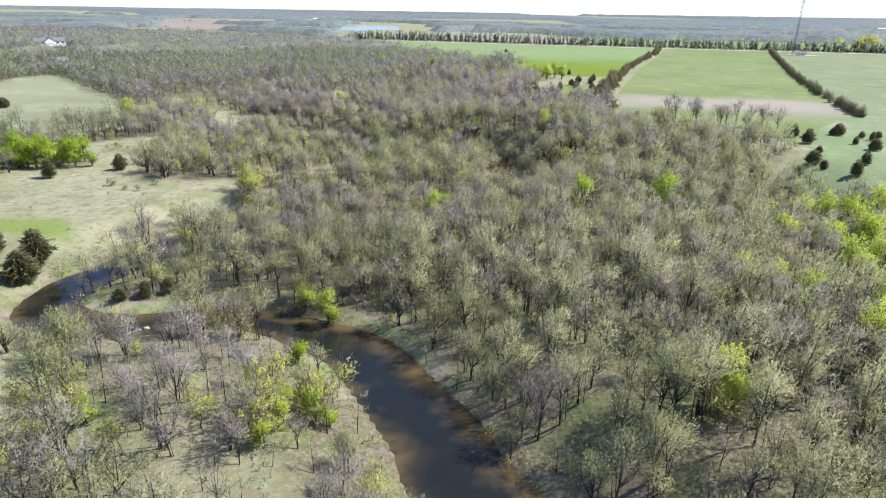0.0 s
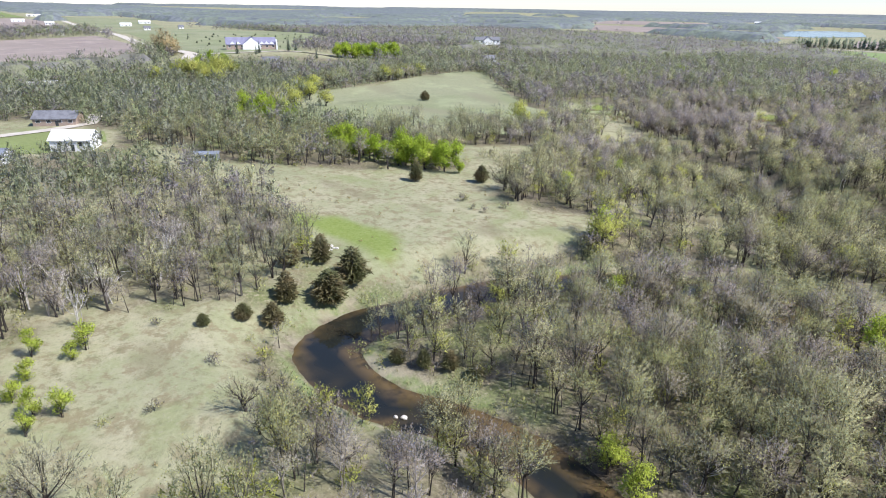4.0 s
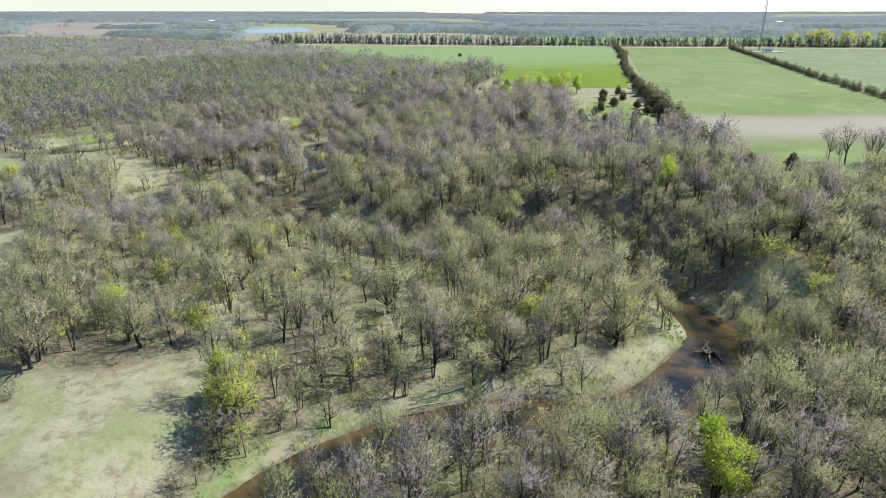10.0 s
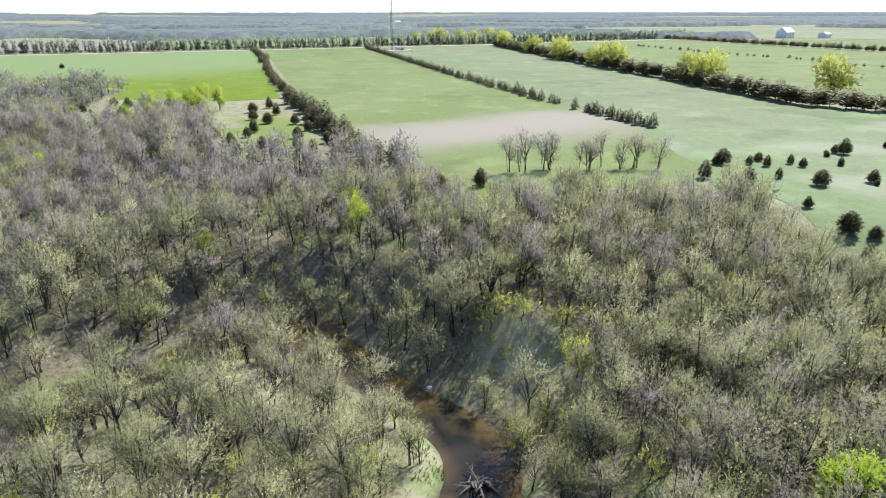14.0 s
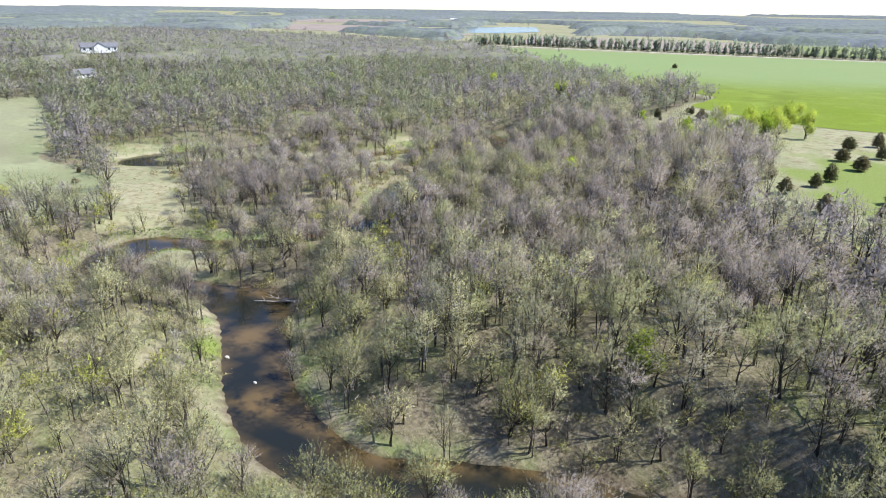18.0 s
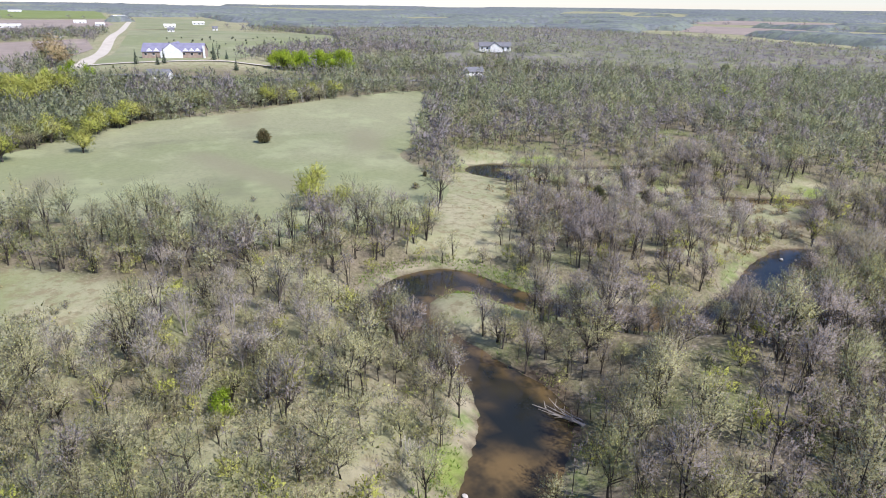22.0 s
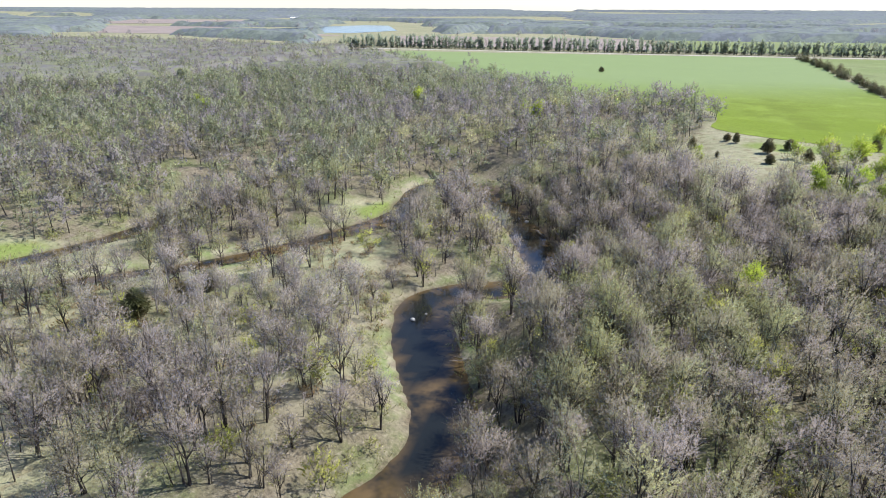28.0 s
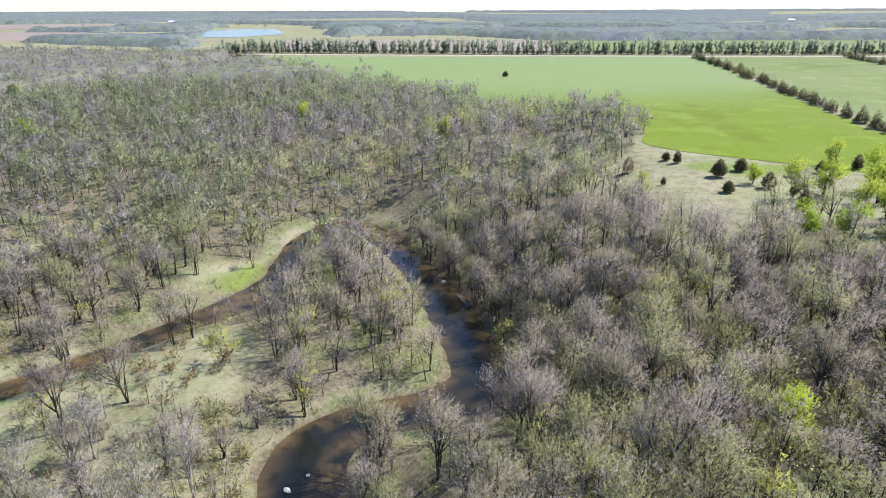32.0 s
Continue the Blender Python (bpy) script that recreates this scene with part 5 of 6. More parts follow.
bushes = Species("bush", BUSH, [M_BARK, M_TWIG, M_BUD], "low twiggy brown bush in dry grass", "bush", "bushes")

for x, y, s in ((-122, 93, 1.5), (-118.5, 86, 1.55), (-120.7, 78.5, 1.1), (-115, 73.5, 0.9), (-117, 69, 0.7), (-130, 90, 1.1), (-132, 84, 1.0), (-116, 62, 0.5), (-173, 142, 1.1), (-161, 158, 1.05),
                (-318, 244, 1.25), (-49, 104, 1.2), (-38, 101, 1.2), (-93, 85.5, 0.6), (-89, 88, 0.6), (-86, 91, 0.65), (-82, 93, 0.6), (-213, 313, 0.9), (-208, 316, 1.1), (-204, 324, 0.9), (-202, 329, 0.8), (-226, 225, 0.36), (-243, 275, 0.4), (-254, 283, 0.34), (-222, 221, 0.28)):
    cedars.plant(x, y, s)
for x, y, s in ((68, 251, 1.2), (52, 241, 1.0), (54, 230, 1.2), (80, 250, 0.7), (85, 244, 0.6), (110, 247, 1.1), (72, 225, 1.1), (69, 234, 0.6), (86, 222, 0.8), (50, 202, 1.2), (63, 201, 0.9), (54, 214, 0.6),
                (52, 198, 0.7), (45, 194, 0.8), (92, 208, 0.7), (98, 214, 0.9), (104, 226, 0.6), (118, 222, 0.8), (78, 208, 0.8), (84, 196, 0.9), (70, 190, 0.9), (124, 240, 0.5), (58, 190, 1.0), (-1, 258, 1.0), (-11, 260, 1.3)):
    cedars.plant(x, y, s * 0.82)
for x, y, s in ((-105, 444, 0.9), (-86, 430, 1.0), (-79, 436, 0.9), (-92, 446, 0.7), (-44, 317, 1.0), (-36, 365, 1.1), (-43, 348, 1.0), (-52, 330, 0.9), (-31, 332, 1.0), (-31, 307, 0.9), (-46, 340, 0.8), (-40, 376, 1.0),
                (-30, 385, 1.0), (-27, 360, 0.9), (-25, 345, 0.9), (-34, 318, 0.7), (-56, 344, 0.8), (-38, 395, 1.1), (-30, 405, 1.0), (-24, 320, 0.9)):
    cedars.plant(x, y, s * 0.85)
for x, y, s in ((-94, 450, 0.8), (-100, 425, 0.5), (-85, 436, 0.6), (-88, 416, 0.9), (-68, 432, 0.9), (-78, 420, 1.1), (-74, 416, 0.7), (-76, 406, 1.0), (-64, 423, 0.8), (-55, 442, 1.1), (-49, 441, 1.0), (-98, 398, 0.6), (-142, 669, 1.2), (-100, 480, 0.6), (-60, 436, 0.9)):
    cedars.plant(x, y, s * 0.68)

for i in range(34):
    x, y = RNG.uniform(66, 150), RNG.uniform(182, 252)
    cedars.plant(x, y, RNG.uniform(0.22, 0.6), "small dark cedar on rough pale pasture")


def row_of(pts, step, wander=0.8):
    out, carry = [], 0.0
    for (x0, y0), (x1, y1) in zip(pts, pts[1:]):
        n = int(math.hypot(x1 - x0, y1 - y0) / step)
        out += [(x0 + (x1 - x0) * i / n + RNG.normal() * wander, y0 + (y1 - y0) * i / n + RNG.normal() * wander) for i in range(n)]
    return out


for x, y in row_of([(-15, 278), (-20, 321), (-18, 391), (-12, 518), (5, 700), (15, 846)], 4.9, 1.4):
    windbreak.plant(x, y, RNG.uniform(0.7, 1.2) * (1.35 if y < 440 else 1.0))
for x, y in row_of([(140, 855), (101, 514), (93, 411), (90, 366)], 4.6) + row_of([(90, 350), (89, 300)], 3.6):
    windbreak.plant(x, y, RNG.uniform(0.75, 1.05))


def stand(name, kinds, pts, sizes, mats, label, category="trees"):
    p = np.array(pts, float)
    return grow(name, kinds, p[:, 0], p[:, 1], RNG.uniform(sizes[0], sizes[1], len(p)), mats, label, category)


CONES = [M_BARK, M_CEDAR]
WILLOW_ROW = [(306, 850), (246, 600), (210, 420), (189, 324), (206, 290), (260, 230)]
stand("dark_windbreak", CEDAR_FAR, row_of(WILLOW_ROW, 2.8, 2.0), (1.5, 2.1), CONES, "dark conifer windbreak under willows")
stand("far_windbreak", CEDAR_FAR, row_of([(645, 942), (628, 778), (617, 567), (600, 380)], 4.0, 1.5), (1.2, 1.7), CONES, "dark windbreak by the farm")
stand("field_shrubs", CEDAR_FAR, row_of([(455, 761), (443, 679), (430, 611), (438, 543), (415, 461), (416, 432), (430, 380)], 9.0, 2.5), (0.5, 0.9), CONES, "row of small dark shrubs in the field", "shrubs")
stand("shelterbelt_poplars", POPLAR, row_of([(-430, 890), (-140, 876), (20, 880), (300, 892), (700, 950)], 1.8, 2.4), (0.85, 1.25), [M_BARK, M_POPLAR, M_POPLAR], "roadside shelterbelt of narrow grey-green poplars")
stand("shelterbelt_cedars", CEDAR_FAR, row_of([(-430, 894), (-140, 880), (20, 884), (300, 897), (700, 955)], 6.0, 1.2), (0.7, 1.1), [M_BARK, M_SPRUCE], "dark evergreen shrubs under the shelterbelt poplars", "shrubs")
stand("shelterbelt_bare", BARE_BACK, row_of([(-430, 902), (-140, 888), (20, 892), (300, 905), (700, 965)], 9.0, 2.0), (0.55, 0.95), [M_BARK, M_TWIG_HAZED, M_BUD_FAR], "roadside shelterbelt of bare grey trees")
for x, y, s in ((318, 852, 1.2), (308, 835, 1.1), (300, 812, 1.2), (272, 700, 1.15), (247, 612, 1.25), (243, 600, 1.1), (233, 534, 1.2), (230, 510, 1.25), (218, 425, 1.2), (212, 405, 1.25), (226, 338, 1.3), (285, 915, 1.3), (250, 925, 1.2), (262, 918, 1.3), (310, 925, 1.2), (330, 915, 1.3), (225, 915, 1.0)):
    round_willows.plant(x, y, s * 1.15, "tall round yellow-green willow in a windbreak")
for x, y in row_of([(12, 265), (50, 256)], 2.3, 1.8):
    bare_trees.plant(x, y, RNG.uniform(0.6, 0.95), "leafless grey tree at the field edge")
# green poplars between the meadows
for x, y in row_of([(-224, 137), (-196, 146), (-172, 160)], 3.1, 1.0) + row_of([(-220, 144), (-196, 153), (-178, 164)], 3.1, 1.0):
    leafy.plant(x, y, RNG.uniform(0.6, 1.15))
for x, y in row_of([(-514, 288), (-488, 336)], 4.5, 1.5) + row_of([(-522, 292), (-496, 340)], 4.0, 1.0):
    leafy.plant(x, y, RNG.uniform(1.1, 1.4))
for x, y, s in ((-11, 156, 0.95), (9, 161, 1.1), (-58, 156, 0.75), (-46, 149, 0.7), (-84, 388, 0.8), (-77, 387, 0.9), (-68, 392, 0.85), (-62, 398, 0.9), (-73, 381, 0.7), (-106, 420, 0.5),
                (-295, 149, 0.9), (-290, 153, 0.8), (-480, 172, 1.1), (-476, 180, 1.0), (-484, 166, 1.0), (-470, 160, 0.9), (-300, 146, 0.8), (-148, 207, 0.5), (-460, 150, 0.9)):
    leafy.plant(x, y, s)
for x, y in row_of([(-316, 152), (-339, 168), (-360, 188), (-378, 208)], 2.6, 3.0) + row_of([(-387, 254), (-394, 275), (-404, 300)], 3.4, 2.5):
    (willows if RNG.random() < 0.5 else oaks).plant(x, y, RNG.uniform(0.55, 0.85), "olive-green budding shrub tree at the pasture edge")
for x, y, s in ((-236, 242, 0.85), (-230, 240, 0.75), (-226, 246, 0.6), (-119, 166, 0.55), (-106, 148, 0.75), (-68, 181, 0.6), (31, 171, 0.65)):
    willows.plant(x, y, s)
for x, y, s in ((-168, 196, 1.0), (-148, 212, 0.75), (-112, 212, 0.7), (-181, 208, 0.75), (-131, 164, 0.75), (-140, 154, 0.9), (-150, 158, 1.05), (-122, 186, 0.8), (-160, 214, 0.8), (-132, 200, 0.7), (20, 205, 0.95), (30, 190, 0.9), (12, 190, 0.9), (-90, 60, 0.6)):
    oaks.plant(x, y, s)
for x, y, s in ((-133, 51, 1.0), (-136, 44, 1.1), (-138, 39, 0.9), (-132, 50, 1.1), (-137, 60, 1.1), (-139, 48, 1.0), (-127, 45, 0.9), (-180, 76, 0.8), (-176, 80, 0.8), (-173, 194, 0.5), (-60, 124, 0.9), (-132, 226, 0.6), (-92, 238, 0.9), (-48, 100, 0.9), (-70, 196, 0.8), (-100, 262, 0.9), (-395, 278, 0.9), (-398, 285, 0.9), (-402, 292, 0.9), (-22, 120, 0.8), (2, 128, 0.8)):
    dead.plant(x, y, s)
for x, y, s in ((-241, 274, 1.0), (-229, 265, 1.3), (-213, 224, 1.6), (-243, 227, 0.7), (-235, 212, 0.6), (-231, 220, 0.6), (-188, 185, 0.6), (-190, 186, 0.6), (-162, 186, 1.0), (-141, 139, 0.7), (-148, 141, 1.0), (-137, 140, 0.8), (-108, 138, 1.1), (-107, 134, 1.2), (-137, 147, 0.9), (-104, 60, 0.8), (-120, 56, 0.7), (-96, 50, 0.7)):
    bushes.plant(x, y, s)
for x, y, s in ((-92, 66, 1.7), (-88.5, 69, 1.8), (-86, 70, 1.5), (-90, 63, 1.2), (-80, 66, 1.3), (-84, 64, 1.0), (-99, 66, 1.0), (-201, 340, 0.9), (-183, 335, 0.9), (-174, 335, 0.8), (-175, 343, 1.1), (-179, 354, 0.8), (-194, 343, 0.8), (-188, 348, 0.9), (-153, 357, 1.5), (-204, 346, 0.7), (-196, 352, 0.8), (-208, 338, 0.8), (-184, 362, 0.9), (-176, 368, 0.9)):
    bushes.plant(x, y, s, "low russet-brown bush in dry riverside grass")

pale_leafy = Species("leafing_tree", LEAFY, [M_BARK, M_TWIG, M_LEAF_PALE], "tree in thin pale yellow-green leaf", group="pale leafing trees")
for x, y, s in ((47, 150, 1.1), (39, 161, 0.9), (46, 135, 1.0), (32, 141, 0.9), (52, 112, 1.0), (56, 128, 1.0), (44, 158, 0.9), (21, 115, 0.9), (40, 105, 1.0), (26, 112, 0.8), (-63, 247, 0.8), (-35, 243, 0.9), (-33, 255, 0.8), (-84, 129, 0.7), (-108, 152, 0.8), (-105, 336, 0.8), (-112, 394, 0.7), (-136, 169, 0.7), (-224, 532, 1.0), (-316, 490, 1.0), (-158, 478, 1.0), (-165, 485, 0.9), (-331, 503, 0.9), (-51, 92, 0.7), (-57, 94, 0.6), (40, 136, 1.05), (46, 136, 1.05), (35, 91, 1.05), (30, 104, 1.05), (39, 119, 1.05), (46, 125, 1.05), (16, 75, 1.05), (54, 156, 1.05), (-39, 63, 0.45), (-35, 62, 0.45), (-39, 57, 0.45), (-40, 68, 0.45), (-59, 41, 0.45), (-65, 44, 0.45), (-64, 50, 0.45), (-42, 62, 0.45), (-37, 62, 0.45), (-44, 57, 0.45), (-40, 53, 0.45)):
    pale_leafy.plant(x, y, s)

# crowded ground: broad oaks and budding trees between the scattered ones
for k, poly in enumerate(DENSE):
    ox, oy = scatter(-212, 50, 145, 324, 7.6 if k < 3 else 6.0, 0.6)
    ok = inside(ox, oy, poly) & ~planted(ox, oy) & (river_gap(ox, oy) > 2.0) & ~cleared(ox, oy) & (RNG.random(ox.size) < 0.8)
    for i, (x, y) in enumerate(zip(ox[ok], oy[ok])):
        if k == 3:
            (budding_trees if i % 7 == 0 else bare_trees).plant(x, y, RNG.uniform(0.5, 0.9))
        elif (i + k) % 3 and k < 2:
            oaks.plant(x, y, RNG.uniform(0.6, 1.05))
        else:
            (catkin_trees if k == 2 else budding_trees).plant(x, y, RNG.uniform(0.4, 0.65) if k == 2 else RNG.uniform(0.7, 1.0))

# olive trees crowding the belt between meadow and pasture
belt = [(-256, 79), (-239, 97), (-212, 112), (-198, 136), (-228, 153), (-246, 140), (-272, 121), (-287, 99), (-270, 84)]
hx, hy = scatter(-300, -190, 74, 160, 4.6, 0.6)
hk = inside(hx, hy, belt) & ~cleared(hx, hy) & ~planted(hx, hy)
grow("olive_belt", BUDDING_MID, hx[hk], hy[hk], RNG.uniform(0.55, 0.85, hk.sum()), [M_BARK, M_TWIG, M_BUD, M_SPRAY_BUD], "dense belt of rounded olive-budding trees by the meadow", "woods")
for x, y, s in ((-444, 150, 1.2), (-437, 163, 1.2), (-432, 156, 1.1), (-427, 124, 0.9), (-320, 183, 0.8), (-310, 161, 0.8), (-450, 142, 1.1), (-440, 172, 1.1), (-420, 150, 1.0), (-425, 162, 1.1), (-412, 156, 1.0)):
    willows.plant(x, y, s, "yellow-green budding tree in the woods")
for x, y, s in ((-285, 136, 1.2), (-279, 131, 1.1), (-290, 130, 1.1), (-275, 136, 1.0), (-284, 126, 0.9), (-262, 142, 0.8), (-268, 140, 0.8), (-48, 76, 0.5)):
    leafy.plant(x, y, s)

olive_oaks = Species("oak_tree", OAK, [M_BARK, M_TWIG, M_BUD, M_SPRAY_OLIVE], "broad oak in olive-yellow bud in the wood", group="olive oaks")
for x, y, s in ((-30, 262, 1.15), (-62, 262, 0.85), (-109, 243, 0.6), (-77, 235, 0.8), (-94, 256, 0.65), (5, 226, 0.95), (-112, 181, 0.7), (-160, 181, 0.6), (-58, 113, 0.85), (-87, 132, 0.7), (-38, 160, 0.75), (-22, 211, 0.85),
                (5, 176, 0.9), (17, 137, 0.85), (24, 123, 0.9), (31, 120, 0.8), (-2, 115, 0.95), (-151, 208, 0.55), (-100, 335, 0.8), (-110, 329, 0.8), (-88, 347, 0.8), (-155, 493, 1.1), (-15, 213, 0.85), (9, 198, 0.9), (-25, 176, 0.7), (-81, 210, 0.75), (-106, 248, 0.7), (-172, 308, 0.65)):
    olive_oaks.plant(x, y, s)
for x, y in row_of([(-324, 156), (-347, 172), (-368, 193), (-386, 212), (-396, 240)], 4.6, 2.5) + row_of([(-395, 254), (-402, 276), (-412, 300)], 4.6, 2.0):
    olive_oaks.plant(x, y, RNG.uniform(0.7, 1.05), "olive-budding oak at the pasture edge")
for x, y, s in ((-47, 142, 0.85), (-44, 145, 0.6), (-108, 35, 0.4), (-103, 37, 0.42), (-101, 40, 0.45), (-113, 37, 0.4), (-120, 38, 0.45), (-118, 45, 0.5), (-116, 43, 0.35), (-99, 36, 0.35), (-143, 39, 0.5), (-80, 424, 0.6), (-53, 444, 0.7), (-76, 412, 0.9), (-68, 416, 1.0), (-60, 410, 0.9), (-56, 420, 1.0), (-66, 404, 0.85), (-50, 408, 0.9), (-58, 400, 0.9)):
    pale_leafy.plant(x, y, s)
saplings = Species("sapling", [bare(0, h, w, twigs=80, leaves=150, leaf_s=0.12, limbs=7, fork=0.08, stem=0.06, sprays=90, spray_l=1.0, spray_w=0.5) for h, w in ((6, 2.2), (5, 2.4), (7, 2.2))], [M_BARK, M_TWIG, M_WILLOW], "slender sapling in fresh yellow-green leaf", group="saplings")
sx, sy = scatter(-210, 60, 20, 380, 9.0)
sk = (from_spine(sx, sy) < 55) & ~cleared(sx, sy) & (river_gap(sx, sy) > 2) & (RNG.random(sx.size) < 0.5 + 0.35 * wobble(sx, sy, 30.0, 3.0))
for x, y in ((-41, 60), (-37, 62), (-43, 57), (-71, 49), (-66, 50), (-48, 53), (-38, 70), (-40, 54), (-39, 65), (-45, 63), (-72, 54), (-55, 148), (31, 153), (21, 105), (36, 158), (28, 147), (-107, 155), (-58, 218), (-53, 209), (14, 192), (-105, 336), (-20, 203), (-16, 198), (-13, 193), (-24, 206), (-18, 191), (-111, 324), (-108, 310), (-180, 356), (-156, 372), (-170, 364)):
    saplings.plant(x, y, RNG.uniform(1.0, 1.4))
order = RNG.permutation(int(sk.sum()))[:290]
for x, y in zip(sx[sk][order], sy[sk][order]):
    saplings.plant(x, y, RNG.uniform(0.6, 1.15))

# trees that crowd and overhang the water's edge
edge = row_of([(-58, 81), (-70, 81), (-74, 79)], 3.4, 0.8) + row_of([(-100, 104), (-99, 120), (-92, 134), (-85, 144), (-74, 150), (-60, 152), (-50, 156)], 3.8, 1.0)
edge += row_of([(-144, 236), (-156, 236), (-166, 235), (-174, 234)], 3.4, 0.8)
edge += row_of([(-141, 296), (-141, 306), (-145, 316), (-150, 328), (-152, 340)], 3.6, 0.8) + row_of([(-132, 356), (-133, 364), (-138, 378), (-144, 392), (-150, 404), (-160, 418)], 4.0, 0.8)
edge += row_of([(-66, 221), (-56, 219), (-84, 215)], 4.0, 1.0) + row_of([(-8, 68), (-16, 78), (-26, 87)], 4.5, 1.0) + row_of([(-149, 300), (-153, 292), (-160, 284)], 4.0, 0.8)
edge += row_of([(-198, 354), (-208, 344), (-220, 334), (-232, 325), (-242, 315)], 4.2, 1.2) + row_of([(-190, 366), (-196, 358)], 4.0, 1.0)
edge += [(-158, 251), (-153, 252), (-162, 239), (-155, 240), (-149, 241), (-146, 252), (-141, 240)]
for k, (x, y) in enumerate(edge):
    if river_gap(x, y)[0] > 0.4:
        (budding_trees if k % 3 == 0 else bare_trees).plant(x, y, RNG.uniform(0.65, 0.95), "leafless grey tree leaning over the river bank" if k % 3 else "")

# grey trees with bleached limbs: on the near bank of the side arm, in the thicket and at the wood's edge by the lower meadow
bleached = Species("pale_limbed_tree", BARE, [M_BLEACHED, M_TWIG, M_BUD, M_SPRAY_GREY], "leafless grey tree with pale bleached limbs", group="bleached trees")
pick = [(-163, 259), (-161, 261), (-157, 264), (-155, 261), (-152, 265), (-150, 268), (-147, 272), (-142, 272), (-140, 276), (-148, 283), (-147, 289), (-145, 279), (-144, 293), (-158, 258)]
pick += row_of([(-204, 176), (-200, 196), (-197, 212), (-204, 222), (-212, 216)], 3.6, 2.0)
bx, by = scatter(-192, -144, 184, 232, 6.0, 0.6)
pick += [(x, y) for x, y in zip(bx, by) if inside(np.array([x]), np.array([y]), [(-190, 190), (-166, 186), (-146, 206), (-150, 230), (-188, 226)])[0]]
bx, by = scatter(-172, -124, 40, 92, 7.0, 0.6)
pick += [(x, y) for x, y in zip(bx, by) if inside(np.array([x]), np.array([y]), [(-128, 40), (-150, 36), (-172, 66), (-160, 92), (-140, 84)])[0]]
bx, by = scatter(-222, -164, 303, 350, 6.5, 0.6)
pick += [(x, y) for x, y in zip(bx, by) if inside(np.array([x]), np.array([y]), SPARSE[4])[0]]
pick += [(-62, 62), (-58, 66), (-66, 58), (-70, 64), (-55, 58), (-60, 54), (-50, 64), (-46, 60), (-52, 52), (-64, 70), (-72, 58), (-57, 71)]
for x, y in pick:
    if river_gap(x, y)[0] > 0.4 and not cleared(np.array([x]), np.array([y]))[0]:
        bleached.plant(x, y, RNG.uniform(0.5, 0.85))

# thin young trees under the canopy
yx, yy = scatter(-260, 70, 10, 420, 4.8, 0.6)
yk = ~cleared(yx, yy) & ~planted(yx, yy) & (river_gap(yx, yy) > 1.5) & (from_spine(yx, yy) < 80) & (RNG.random(yx.size) < 0.8 + 0.4 * wobble(yx, yy, 11.0, 2.0))
SLIM = [bare(2, h, 3.0, twigs=22, leaves=8, limbs=5, fork=0.15, stem=0.14, sprays=26, spray_l=1.8, spray_w=0.9) for h in (11, 13, 9)]
grow("understory", SLIM, yx[yk], yy[yk], RNG.uniform(0.3, 0.66, yk.sum()), BARKS, "thin leafless young trees under the canopy", "understory")

# undergrowth through the woods and along the banks
ux, uy = scatter(-300, 70, 0, 430, 4.6)
ug = river_gap(ux, uy)
uk = (ug > 0.5) & (~cleared(ux, uy) | (RNG.random(ux.size) < 0.02)) & (from_spine(ux, uy) < 120) & (RNG.random(ux.size) < 0.5 + 0.4 * wobble(ux, uy, 13.0, 6.0))
BUSH_LOW = [bare(2, 2.2, 1.8, twigs=22, leaves=18, limbs=5, fork=0.02, stem=0.04, twig_l=0.9, twig_w=0.09, leaf_s=0.24, sprays=24, spray_l=1.0, spray_w=0.6) for _ in range(4)]
grow("undergrowth", BUSH_LOW, ux[uk], uy[uk], RNG.uniform(0.4, 1.2, uk.sum()), [M_BARK, M_TWIG, M_BUD, M_SPRAY_OLIVE], "low brown and olive brush on the wood floor", "undergrowth")


rx, ry = scatter(-240, -150, 290, 380, 2.6)
rk = inside(rx, ry, STRAWY[5]) & (river_gap(rx, ry) > 1.0) & (RNG.random(rx.size) < 0.45 + 0.4 * wobble(rx, ry, 9.0, 1.0))
grow("russet_brush", BUSH_LOW, rx[rk], ry[rk], RNG.uniform(0.3, 0.85, rk.sum()), [M_BARK, M_RUSSET, M_RUSSET], "low russet brush in dry riverside grass", "brush")
rx, ry = scatter(-200, -90, 170, 262, 2.6)
rk = inside(rx, ry, STRAWY[0]) & (river_gap(rx, ry) > 1.0) & (RNG.random(rx.size) < 0.5 + 0.4 * wobble(rx, ry, 8.0, 2.0))
grow("scrub", BUSH_LOW, rx[rk], ry[rk], RNG.uniform(0.5, 1.5, rk.sum()), [M_BARK, M_TWIG, M_CATKIN], "pale olive scrub on dry grass", "brush")
mx, my = scatter(-250, -66, 26, 300, 3.4, 0.7)
wk = cleared(mx, my) & (river_gap(mx, my) > 2.0) & (RNG.random(mx.size) < 0.1 + 0.3 * wobble(mx, my, 12.0, 5.0)) & ~inside(mx, my, PASTURE)
grow("meadow_weeds", BUSH_LOW, mx[wk], my[wk], RNG.uniform(0.12, 0.4, wk.sum()), [M_BARK, M_TWIG, M_BUD, M_SPRAY_TAN], "low tan weed clumps on the dry meadow", "weeds")
kx, ky = scatter(-285, 35, 25, 440, 3.2, 0.7)
bg = river_gap(kx, ky)
bk = (bg > 0.8) & (bg < 7) & (RNG.random(kx.size) < 0.22 + 0.35 * wobble(kx, ky, 10.0, 8.0))
grow("bank_brush", BUSH_LOW, kx[bk], ky[bk], RNG.uniform(0.25, 0.8, bk.sum()), [M_BARK, M_TWIG, M_BUD, M_SPRAY_OLIVE], "low brown and olive brush along the river banks", "brush")
